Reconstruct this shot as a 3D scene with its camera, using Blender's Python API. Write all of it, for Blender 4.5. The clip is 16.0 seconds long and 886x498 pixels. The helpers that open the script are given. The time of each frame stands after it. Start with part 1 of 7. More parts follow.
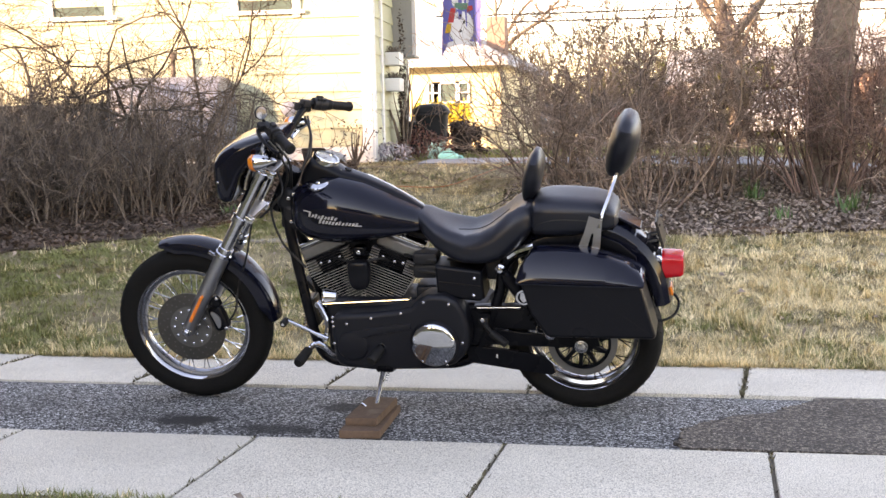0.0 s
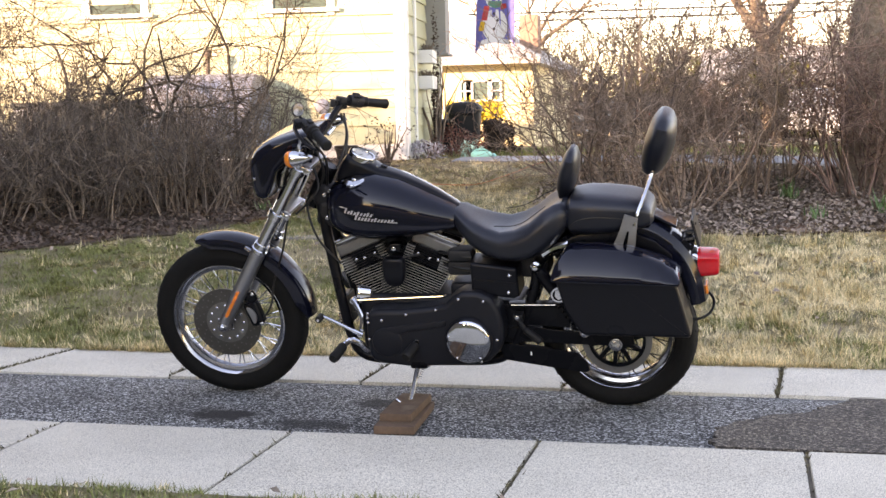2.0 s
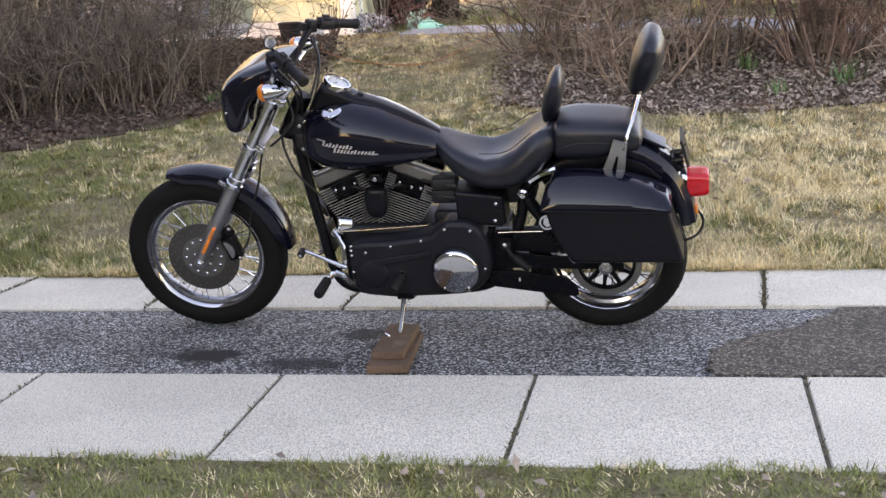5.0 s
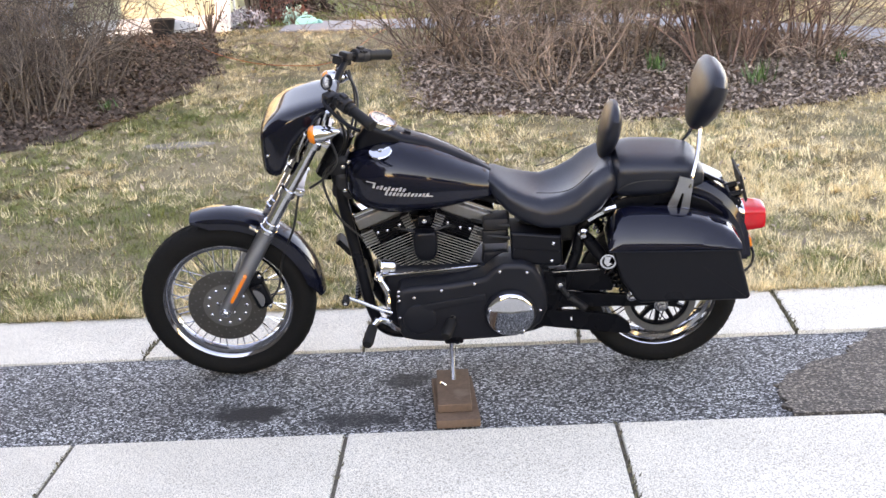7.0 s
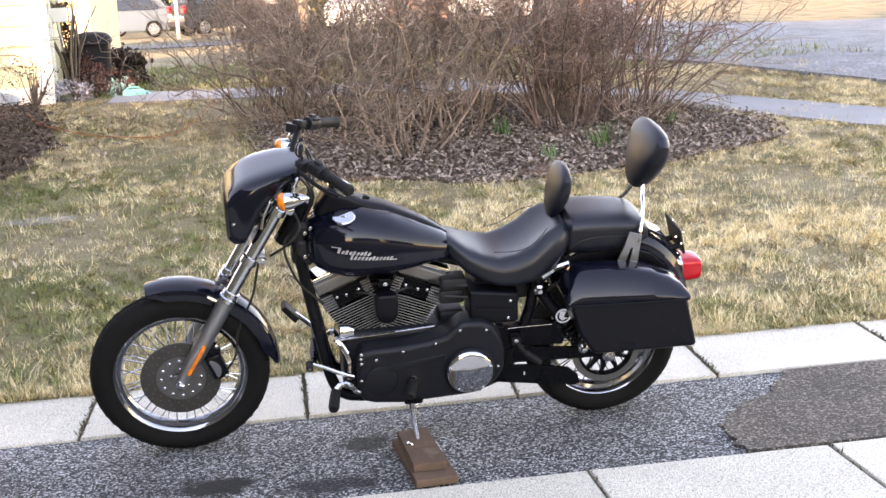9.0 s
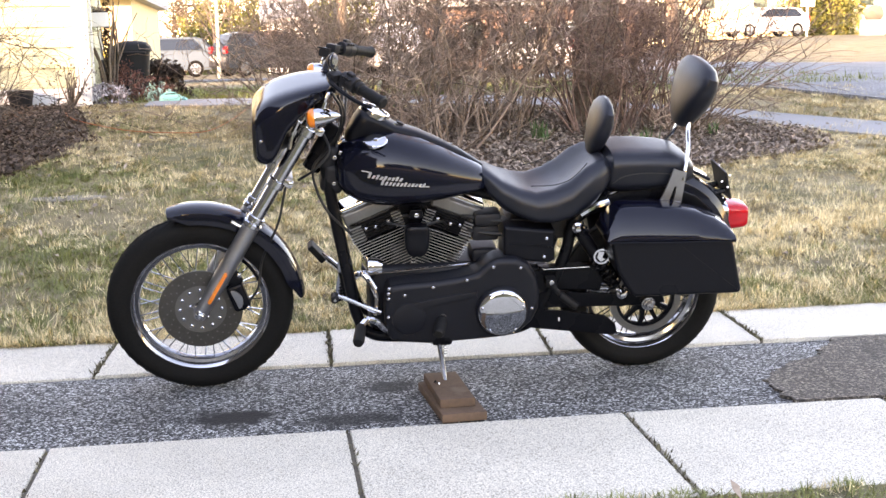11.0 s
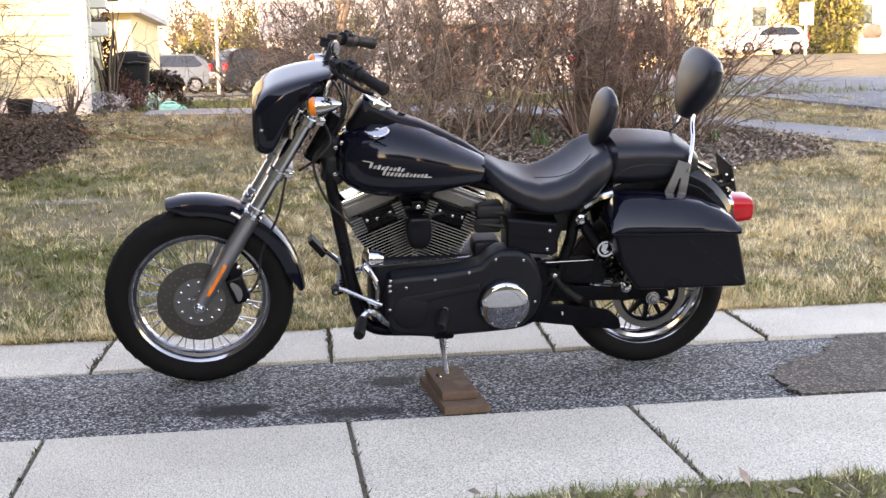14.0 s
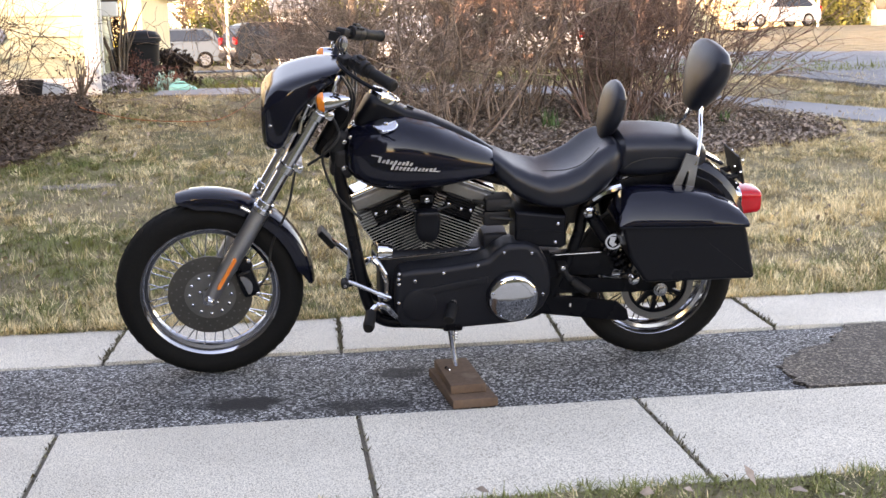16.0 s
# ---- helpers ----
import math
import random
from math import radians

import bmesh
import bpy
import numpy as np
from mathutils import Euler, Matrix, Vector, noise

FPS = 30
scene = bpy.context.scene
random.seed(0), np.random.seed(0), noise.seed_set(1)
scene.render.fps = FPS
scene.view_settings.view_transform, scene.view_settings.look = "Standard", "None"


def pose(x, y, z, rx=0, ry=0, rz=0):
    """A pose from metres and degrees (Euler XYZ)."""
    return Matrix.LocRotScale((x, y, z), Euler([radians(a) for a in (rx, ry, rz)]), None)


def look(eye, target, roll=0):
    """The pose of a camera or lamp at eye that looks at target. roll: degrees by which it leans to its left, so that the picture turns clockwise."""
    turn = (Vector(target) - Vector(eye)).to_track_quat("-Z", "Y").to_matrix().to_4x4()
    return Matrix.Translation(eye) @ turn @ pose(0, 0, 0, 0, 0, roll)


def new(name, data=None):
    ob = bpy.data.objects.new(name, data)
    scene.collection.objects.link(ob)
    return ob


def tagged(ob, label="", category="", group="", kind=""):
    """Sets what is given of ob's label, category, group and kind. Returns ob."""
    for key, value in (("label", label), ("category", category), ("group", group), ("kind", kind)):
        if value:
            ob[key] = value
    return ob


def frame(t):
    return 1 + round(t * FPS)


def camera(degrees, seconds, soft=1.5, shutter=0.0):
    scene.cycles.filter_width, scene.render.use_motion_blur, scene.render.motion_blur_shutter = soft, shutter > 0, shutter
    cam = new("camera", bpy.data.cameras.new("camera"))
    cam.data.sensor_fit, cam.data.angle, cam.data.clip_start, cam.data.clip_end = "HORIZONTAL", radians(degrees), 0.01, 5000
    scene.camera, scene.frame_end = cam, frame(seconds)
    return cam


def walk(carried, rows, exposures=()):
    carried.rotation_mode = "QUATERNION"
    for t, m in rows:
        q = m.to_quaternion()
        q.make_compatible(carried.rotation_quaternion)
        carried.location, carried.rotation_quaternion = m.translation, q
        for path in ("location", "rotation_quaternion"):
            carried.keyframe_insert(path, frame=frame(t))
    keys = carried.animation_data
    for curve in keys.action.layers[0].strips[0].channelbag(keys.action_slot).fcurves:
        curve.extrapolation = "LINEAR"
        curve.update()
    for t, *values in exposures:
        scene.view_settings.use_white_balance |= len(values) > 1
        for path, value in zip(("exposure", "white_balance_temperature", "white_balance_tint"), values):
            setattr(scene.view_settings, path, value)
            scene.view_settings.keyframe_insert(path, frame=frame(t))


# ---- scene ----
cam = camera(38.9, 16.0)
PATH = [
    (0, (1.612, -4.226, 1.09), (1.194, -2.279, 0.901), -1.2),
    (0.5, (1.603, -4.226, 1.091), (1.159, -2.286, 0.888), -1.2),
    (1, (1.597, -4.234, 1.089), (1.147, -2.295, 0.891), -1.0),
    (1.5, (1.599, -4.233, 1.089), (1.141, -2.296, 0.896), -0.8),
    (2, (1.599, -4.241, 1.087), (1.133, -2.305, 0.896), -1.0),
    (2.5, (1.594, -4.246, 1.091), (1.115, -2.313, 0.903), -0.9),
    (3, (1.591, -4.257, 1.089), (1.091, -2.33, 0.905), -0.7),
    (3.5, (1.588, -4.266, 1.092), (1.088, -2.339, 0.899), -0.3),
    (4, (1.582, -4.254, 1.13), (1.069, -2.333, 0.909), -0.1),
    (4.2, (1.583, -4.222, 1.175), (1.092, -2.302, 0.903), -1.0),
    (6.3, (0.808, -4.027, 1.602), (0.559, -2.106, 1.105), -1.4),
    (6.5, (0.734, -4.01, 1.609), (0.486, -2.089, 1.11), -1.0),
    (7, (0.48, -3.952, 1.614), (0.42, -2.013, 1.129), -2.9),
    (7.5, (0.206, -3.971, 1.649), (0.282, -2.04, 1.134), -3.1),
    (8, (0.074, -4.111, 1.612), (0.074, -2.175, 1.11), -1.8),
    (8.5, (-0.087, -4.1, 1.675), (0.079, -2.158, 1.226), -1.9),
    (8.7, (-0.184, -4.065, 1.666), (0.108, -2.132, 1.244), -3.0),
    (10.8, (-0.174, -3.87, 1.269), (0.111, -1.919, 0.93), -1.7),
    (11, (-0.184, -3.89, 1.177), (0.07, -1.93, 0.871), -1.3),
    (11.5, (-0.188, -3.898, 1.069), (0.069, -1.937, 0.772), -1.0),
    (12, (-0.185, -3.875, 1.078), (0.072, -1.914, 0.779), -1.0),
    (12.5, (-0.188, -3.861, 1.074), (0.071, -1.901, 0.771), -1.4),
    (13, (-0.19, -3.858, 1.073), (0.059, -1.895, 0.781), -1.4),
    (13.5, (-0.19, -3.861, 1.074), (0.064, -1.897, 0.793), -1.3),
    (14, (-0.192, -3.852, 1.077), (0.065, -1.888, 0.801), -1.2),
    (14.5, (-0.195, -3.864, 1.075), (0.06, -1.9, 0.8), -1.3),
    (15, (-0.197, -3.863, 1.075), (0.058, -1.898, 0.802), -0.9),
    (15.5, (-0.194, -3.866, 1.073), (0.066, -1.901, 0.808), -0.8),
    (16, (-0.184, -3.864, 1.151), (0.054, -1.904, 0.832), -1.4),
]
EXPOSURES = [(0, 2.98, 10900, 35), (2.5, 2.87, 10900, 35), (4.2, 2.83, 10900, 35), (6.3, 3.33, 10900, 35), (7.0, 3.51, 10900, 35), (8.0, 3.45, 10900, 35), (11.0, 3.45, 10900, 35), (12.5, 3.11, 10900, 35), (16, 3.08, 10900, 35)]
walk(cam, [(t, look(eye, target, roll)) for t, eye, target, roll in PATH], EXPOSURES)

# ---- light ----
SUN_AZ, SUN_EL = radians(-140), radians(14.0)      # azimuth from +y, clockwise
to_sun = Vector((math.sin(SUN_AZ) * math.cos(SUN_EL), math.cos(SUN_AZ) * math.cos(SUN_EL), math.sin(SUN_EL)))
world = bpy.data.worlds.new("world")
scene.world = world
world.use_nodes = True
wn, wl = world.node_tree.nodes, world.node_tree.links
sky = wn.new("ShaderNodeTexSky")
sky.sky_type, sky.sun_disc = "NISHITA", False
sky.sun_elevation, sky.sun_rotation = SUN_EL, SUN_AZ
sky.air_density, sky.dust_density, sky.ozone_density = 1.0, 0.05, 2.0
wl.new(sky.outputs[0], wn["Background"].inputs[0])
wn["Background"].inputs[1].default_value = 0.15
sun_data = bpy.data.lights.new("sun", "SUN")
sun_data.energy, sun_data.angle, sun_data.color = 2.2, radians(2.0), (1.0, 0.91, 0.79)
sun = new("sun", sun_data)
sun.matrix_world = look((0, 0, 30), Vector((0, 0, 30)) - to_sun)

# ---- materials ----
def material(name, base, rough=0.6, metal=0.0, second=None, scale=8.0, fine=90.0, bump=0.2, amount=0.5, coat=0.0,
             spec=0.5, detail=6.0, island=0.0, third=None, third_scale=1.2, third_cut=0.55, depth=0.01, rough_var=0.12):
    """A surface with a broad and a fine variation of colour, gloss and relief, in metres."""
    m = bpy.data.materials.new(name)
    m.use_nodes = True
    n, l = m.node_tree.nodes, m.node_tree.links
    b = n["Principled BSDF"]
    b.inputs["Roughness"].default_value, b.inputs["Metallic"].default_value = rough, metal
    b.inputs["Coat Weight"].default_value, b.inputs["Specular IOR Level"].default_value = coat, spec
    b.inputs["Coat Roughness"].default_value = 0.04
    co = n.new("ShaderNodeTexCoord")
    broad, small = n.new("ShaderNodeTexNoise"), n.new("ShaderNodeTexNoise")
    for node, size in ((broad, scale), (small, fine)):
        node.inputs["Scale"].default_value, node.inputs["Detail"].default_value = size, detail
        l.new(co.outputs["Object"], node.inputs["Vector"])
    mix = n.new("ShaderNodeMix")
    mix.data_type = "RGBA"
    mix.inputs[6].default_value = (*base, 1)
    mix.inputs[7].default_value = (*(second or [c * 0.7 for c in base]), 1)
    add = n.new("ShaderNodeMath")
    add.operation = "MULTIPLY_ADD"
    l.new(small.outputs[0], add.inputs[0])
    add.inputs[1].default_value = 0.5
    half = n.new("ShaderNodeMath")
    half.operation = "MULTIPLY_ADD"
    l.new(broad.outputs[0], half.inputs[0])
    half.inputs[1].default_value, half.inputs[2].default_value = 0.5, 0.0
    l.new(half.outputs[0], add.inputs[2])
    ramp = n.new("ShaderNodeMapRange")
    ramp.inputs[1].default_value, ramp.inputs[2].default_value = 0.32, 0.68
    ramp.inputs[3].default_value, ramp.inputs[4].default_value = 0.5 - amount / 2, 0.5 + amount / 2
    l.new(add.outputs[0], ramp.inputs[0])
    l.new(ramp.outputs[0], mix.inputs[0])
    out = mix.outputs[2]
    if third:
        big = n.new("ShaderNodeTexNoise")
        big.inputs["Scale"].default_value, big.inputs["Detail"].default_value = third_scale, 7
        l.new(co.outputs["Object"], big.inputs["Vector"])
        cut = n.new("ShaderNodeMapRange")
        cut.inputs[1].default_value, cut.inputs[2].default_value = third_cut, third_cut + 0.12
        l.new(big.outputs[0], cut.inputs[0])
        over = n.new("ShaderNodeMix")
        over.data_type = "RGBA"
        over.inputs[7].default_value = (*third, 1)
        l.new(cut.outputs[0], over.inputs[0])
        l.new(out, over.inputs[6])
        out = over.outputs[2]
    if island:
        geo, hsv = n.new("ShaderNodeNewGeometry"), n.new("ShaderNodeHueSaturation")
        rng = n.new("ShaderNodeMapRange")
        rng.inputs[3].default_value, rng.inputs[4].default_value = 1 - island, 1 + island
        l.new(geo.outputs["Random Per Island"], rng.inputs[0])
        l.new(rng.outputs[0], hsv.inputs["Value"])
        l.new(out, hsv.inputs["Color"])
        out = hsv.outputs[0]
    l.new(out, b.inputs["Base Color"])
    rv = n.new("ShaderNodeMapRange")
    rv.inputs[3].default_value, rv.inputs[4].default_value = max(0.0, rough - rough_var), min(1.0, rough + rough_var)
    l.new(broad.outputs[0], rv.inputs[0])
    l.new(rv.outputs[0], b.inputs["Roughness"])
    if bump:
        bp = n.new("ShaderNodeBump")
        bp.inputs["Strength"].default_value, bp.inputs["Distance"].default_value = bump, depth
        l.new(small.outputs[0], bp.inputs["Height"])
        l.new(bp.outputs[0], b.inputs["Normal"])
    return m


def aggregate(name, dark, light, size, bump, tones=(0.72, 1.25), stains=()):
    """Worn asphalt: stones of mixed grey in a dark binder, with oil stains at given places (x, y, radius x, radius y)."""
    m = bpy.data.materials.new(name)
    m.use_nodes = True
    n, l = m.node_tree.nodes, m.node_tree.links
    b = n["Principled BSDF"]
    co = n.new("ShaderNodeTexCoord")
    v, v2 = n.new("ShaderNodeTexVoronoi"), n.new("ShaderNodeTexVoronoi")
    v.inputs["Scale"].default_value, v2.inputs["Scale"].default_value = 1 / size, 2.3 / size
    big = n.new("ShaderNodeTexNoise")
    big.inputs["Scale"].default_value, big.inputs["Detail"].default_value = 2.2, 8
    for node in (v, v2, big):
        l.new(co.outputs["Object"], node.inputs["Vector"])
    sep = n.new("ShaderNodeSeparateColor")
    l.new(v.outputs["Color"], sep.inputs[0])
    ramp = n.new("ShaderNodeValToRGB")
    e = ramp.color_ramp.elements
    e[0].position, e[0].color = 0.38, (*dark, 1)
    e[1].position, e[1].color = 0.95, (*light, 1)
    mid = e.new(0.74)
    mid.color = (*[0.6 * a + 0.4 * c for a, c in zip(dark, light)], 1)
    l.new(sep.outputs[0], ramp.inputs[0])
    gap = n.new("ShaderNodeMapRange")
    gap.inputs[1].default_value, gap.inputs[2].default_value = 0.35, 0.75
    gap.inputs[3].default_value, gap.inputs[4].default_value = 1.0, 0.45
    l.new(v.outputs["Distance"], gap.inputs[0])
    shade = n.new("ShaderNodeMix")
    shade.data_type, shade.blend_type = "RGBA", "MULTIPLY"
    shade.inputs[0].default_value = 1.0
    l.new(ramp.outputs[0], shade.inputs[6])
    l.new(gap.outputs[0], shade.inputs[7])
    tone = n.new("ShaderNodeMapRange")
    tone.inputs[1].default_value, tone.inputs[2].default_value = 0.3, 0.7
    tone.inputs[3].default_value, tone.inputs[4].default_value = tones
    l.new(big.outputs[0], tone.inputs[0])
    shade2 = n.new("ShaderNodeMix")
    shade2.data_type, shade2.blend_type = "RGBA", "MULTIPLY"
    shade2.inputs[0].default_value = 1.0
    l.new(shade.outputs[2], shade2.inputs[6])
    l.new(tone.outputs[0], shade2.inputs[7])
    out = shade2.outputs[2]
    for x, y, rx, ry, power in stains:
        mp, gr = n.new("ShaderNodeMapping"), n.new("ShaderNodeTexGradient")
        gr.gradient_type = "SPHERICAL"
        mp.vector_type = "TEXTURE"
        mp.inputs["Location"].default_value = (x, y, -0.02)
        mp.inputs["Scale"].default_value = (rx, ry, 1)
        l.new(co.outputs["Object"], mp.inputs[0])
        l.new(mp.outputs[0], gr.inputs[0])
        ns = n.new("ShaderNodeTexNoise")
        ns.inputs["Scale"].default_value, ns.inputs["Detail"].default_value = 14, 6
        l.new(co.outputs["Object"], ns.inputs["Vector"])
        mul = n.new("ShaderNodeMath")
        mul.operation = "MULTIPLY_ADD"
        l.new(ns.outputs[0], mul.inputs[0])
        mul.inputs[1].default_value = 1.1
        mul.inputs[2].default_value = -0.62
        plus = n.new("ShaderNodeMath")
        plus.operation = "ADD"
        l.new(mul.outputs[0], plus.inputs[0])
        l.new(gr.outputs["Fac"], plus.inputs[1])
        cut = n.new("ShaderNodeMapRange")
        cut.inputs[1].default_value, cut.inputs[2].default_value = 0.22, 0.55
        cut.inputs[4].default_value = power
        l.new(plus.outputs[0], cut.inputs[0])
        over = n.new("ShaderNodeMix")
        over.data_type = "RGBA"
        over.inputs[7].default_value = (0.009, 0.009, 0.010, 1)
        l.new(cut.outputs[0], over.inputs[0])
        l.new(out, over.inputs[6])
        out = over.outputs[2]
    l.new(out, b.inputs["Base Color"])
    b.inputs["Roughness"].default_value = 0.85
    bp = n.new("ShaderNodeBump")
    bp.inputs["Strength"].default_value, bp.inputs["Distance"].default_value = bump, size * 0.5
    bp.invert = True
    l.new(v.outputs["Distance"], bp.inputs["Height"])
    l.new(bp.outputs[0], b.inputs["Normal"])
    return m


M_ASPHALT = aggregate("asphalt", (0.026, 0.027, 0.0275), (0.62, 0.63, 0.62), 0.0068, 1.0, (0.75, 1.25),
                      stains=((-0.36, 0.22, 0.27, 0.15, 1.0), (0.02, 0.13, 0.32, 0.11, 0.85), (0.17, 0.50, 0.18, 0.15, 0.9), (-0.62, 0.28, 0.3, 0.16, 0.35)))
M_PATCH = aggregate("asphalt_patch", (0.050, 0.040, 0.032), (0.30, 0.25, 0.20), 0.0085, 1.0, (0.6, 1.35))
M_ROAD = aggregate("road_asphalt", (0.16, 0.16, 0.17), (0.3, 0.3, 0.31), 0.02, 0.2)
M_SLAB = aggregate("pebbled_concrete", (0.705, 0.648, 0.542), (0.80, 0.738, 0.624), 0.0045, 0.2, (0.89, 1.07))
M_PATHWAY = material("grey_path", (0.27, 0.27, 0.28), 0.9, second=(0.20, 0.20, 0.205), scale=2, fine=60, bump=0.3, amount=0.9)
M_LAWN = material("lawn_soil", (0.33, 0.26, 0.15), 0.95, second=(0.10, 0.082, 0.042), scale=2.2, fine=60, bump=1.0, amount=1.0, third=(0.12, 0.115, 0.05), third_scale=1.1, third_cut=0.55, depth=0.03)
M_GRASS_DRY = material("dry_grass", (0.93, 0.745, 0.45), 0.8, second=(0.56, 0.43, 0.235), scale=3.0, fine=14, bump=0, amount=1.0, island=0.45)
M_GRASS_BROWN = material("brown_grass", (0.50, 0.37, 0.20), 0.85, second=(0.24, 0.18, 0.095), scale=3.0, fine=14, bump=0, amount=1.0, island=0.5)
M_GRASS_GREEN = material("green_grass", (0.115, 0.145, 0.035), 0.7, second=(0.26, 0.25, 0.085), scale=2.5, fine=12, bump=0, amount=1.0, island=0.4)
M_MULCH = material("mulch", (0.13, 0.083, 0.058), 0.95, second=(0.035, 0.023, 0.016), scale=5, fine=55, bump=1.0, amount=1.0, third=(0.24, 0.12, 0.07), third_scale=1.1, third_cut=0.56, depth=0.03)
M_LEAF_LITTER = material("dry_leaf", (0.44, 0.34, 0.27), 0.8, second=(0.15, 0.105, 0.08), scale=9, fine=40, bump=0, amount=1.0, island=0.5)
M_TWIG = material("bare_twig", (0.36, 0.25, 0.185), 0.85, second=(0.17, 0.115, 0.085), scale=4, fine=60, bump=0.3, amount=0.9, island=0.6)
M_TWIG_RED = material("reddish_twig", (0.30, 0.18, 0.14), 0.85, second=(0.13, 0.08, 0.06), scale=4, fine=60, bump=0.3, amount=0.9, island=0.6)
M_TWIG_BLACK = material("grey_brown_branch", (0.055, 0.043, 0.032), 0.9, second=(0.09, 0.073, 0.056), scale=6, fine=60, bump=0.4, amount=0.9, island=0.4)
# darker copy of the dry leaf, the hedge's shade put into its colour
M_LEAF_SHADED = material("hedge_shaded_leaf", (0.19, 0.125, 0.09), 0.8, second=(0.06, 0.039, 0.028), scale=9, fine=40, bump=0, amount=1.0, island=0.5)
M_TWIG_DARK = material("dark_twig", (0.075, 0.055, 0.043), 0.9, second=(0.235, 0.18, 0.142), scale=6, fine=60, bump=0.4, amount=0.9, island=0.6)
M_BARK = material("tree_bark", (0.34, 0.26, 0.19), 0.9, second=(0.13, 0.095, 0.07), scale=3, fine=25, bump=1.0, amount=1.0, depth=0.03)
M_SIDING = material("yellow_siding", (0.55, 0.55, 0.37), 0.6, second=(0.51, 0.51, 0.34), scale=1.5, fine=30, bump=0.05, amount=0.7)
M_WHITE = material("white_paint", (0.80, 0.80, 0.78), 0.5, second=(0.70, 0.70, 0.68), scale=4, fine=40, bump=0.05, amount=0.7)
M_PANE = material("window_glass", (0.11, 0.155, 0.135), 0.05, second=(0.07, 0.10, 0.085), scale=3, fine=9, bump=0.0, spec=0.35, rough_var=0.03)
M_ROOF = material("grey_shingle", (0.16, 0.155, 0.15), 0.9, second=(0.24, 0.23, 0.22), scale=6, fine=50, bump=0.6, amount=1.0)
M_PLASTIC_DARK = material("dark_plastic", (0.011, 0.011, 0.013), 0.5, second=(0.018, 0.018, 0.020), scale=5, fine=80, bump=0.1, spec=0.25)
M_SHRUB_DARK = material("dark_foliage", (0.035, 0.03, 0.02), 0.8, second=(0.08, 0.04, 0.03), scale=6, fine=40, bump=0, island=0.5)
M_GREEN = material("green_leaf", (0.05, 0.12, 0.035), 0.55, second=(0.09, 0.17, 0.05), scale=6, fine=40, bump=0, island=0.35)
M_YELLOW_BLOOM = material("yellow_blossom", (0.75, 0.52, 0.04), 0.7, second=(0.45, 0.38, 0.06), scale=3, fine=20, bump=0, island=0.4)
M_EVERGREEN = material("evergreen", (0.10, 0.12, 0.03), 0.8, second=(0.20, 0.17, 0.04), scale=2, fine=15, bump=0, island=0.5)
M_TEAL = material("teal_plastic", (0.15, 0.55, 0.48), 0.45, second=(0.25, 0.62, 0.55), scale=8, fine=60, bump=0.1)
M_TANK_GREY = material("grey_painted_tank", (0.27, 0.29, 0.345), 0.5, second=(0.21, 0.23, 0.275), scale=3, fine=40, bump=0.1)
M_HOUSE2 = material("warm_siding", (0.72, 0.60, 0.36), 0.7, second=(0.66, 0.55, 0.33), scale=2, fine=25, bump=0.1)
M_BRICK = material("reddish_brick", (0.36, 0.22, 0.16), 0.85, second=(0.26, 0.15, 0.11), scale=3, fine=25, bump=0.3)


# ---- shapes ----
def flatten_faces(me, limit=0.62):
    """Corner normals weighted by face area, so that broad flat faces stay flat and only the rounded edges curve."""
    nf, nl, nv = len(me.polygons), len(me.loops), len(me.vertices)
    if not nf:
        return
    normal, area = np.empty(nf * 3), np.empty(nf)
    total, vert = np.empty(nf, dtype=np.int32), np.empty(nl, dtype=np.int32)
    me.polygons.foreach_get("normal", normal)
    me.polygons.foreach_get("area", area)
    me.polygons.foreach_get("loop_total", total)
    me.loops.foreach_get("vertex_index", vert)
    normal = normal.reshape(-1, 3)
    face = np.repeat(np.arange(nf), total)
    order = np.argsort(vert, kind="stable")
    count = np.bincount(vert, minlength=nv)
    first = np.concatenate([[0], np.cumsum(count)[:-1]])
    out = np.zeros((nl, 3))
    for k in range(int(count.max())):
        has = count[vert] > k
        other = face[order[np.minimum(first[vert] + k, nl - 1)]]
        near = has & ((normal[other] * normal[face]).sum(1) > math.cos(limit))
        out += np.where(near[:, None], normal[other] * area[other][:, None], 0)
    out += normal[face] * 1e-9
    out /= np.linalg.norm(out, axis=1)[:, None] + 1e-20
    me.normals_split_custom_set(out.tolist())


def part(name, bm, mat, parent=None, label="", smooth=True):
    """Links a bmesh as one mesh object, under a thing or a part."""
    me = bpy.data.meshes.new(name)
    if smooth is True:
        for f in bm.faces:
            f.smooth = True
        for e in bm.edges:
            if len(e.link_faces) != 2 or e.calc_face_angle(0) > 0.7:
                e.smooth = False
    bm.to_mesh(me)
    bm.free()
    me.materials.append(mat)
    if smooth is True and len(me.polygons) < 6000:
        flatten_faces(me)
    ob = new(name, me)
    ob.parent = parent
    if label:
        ob["label"] = label
    return ob


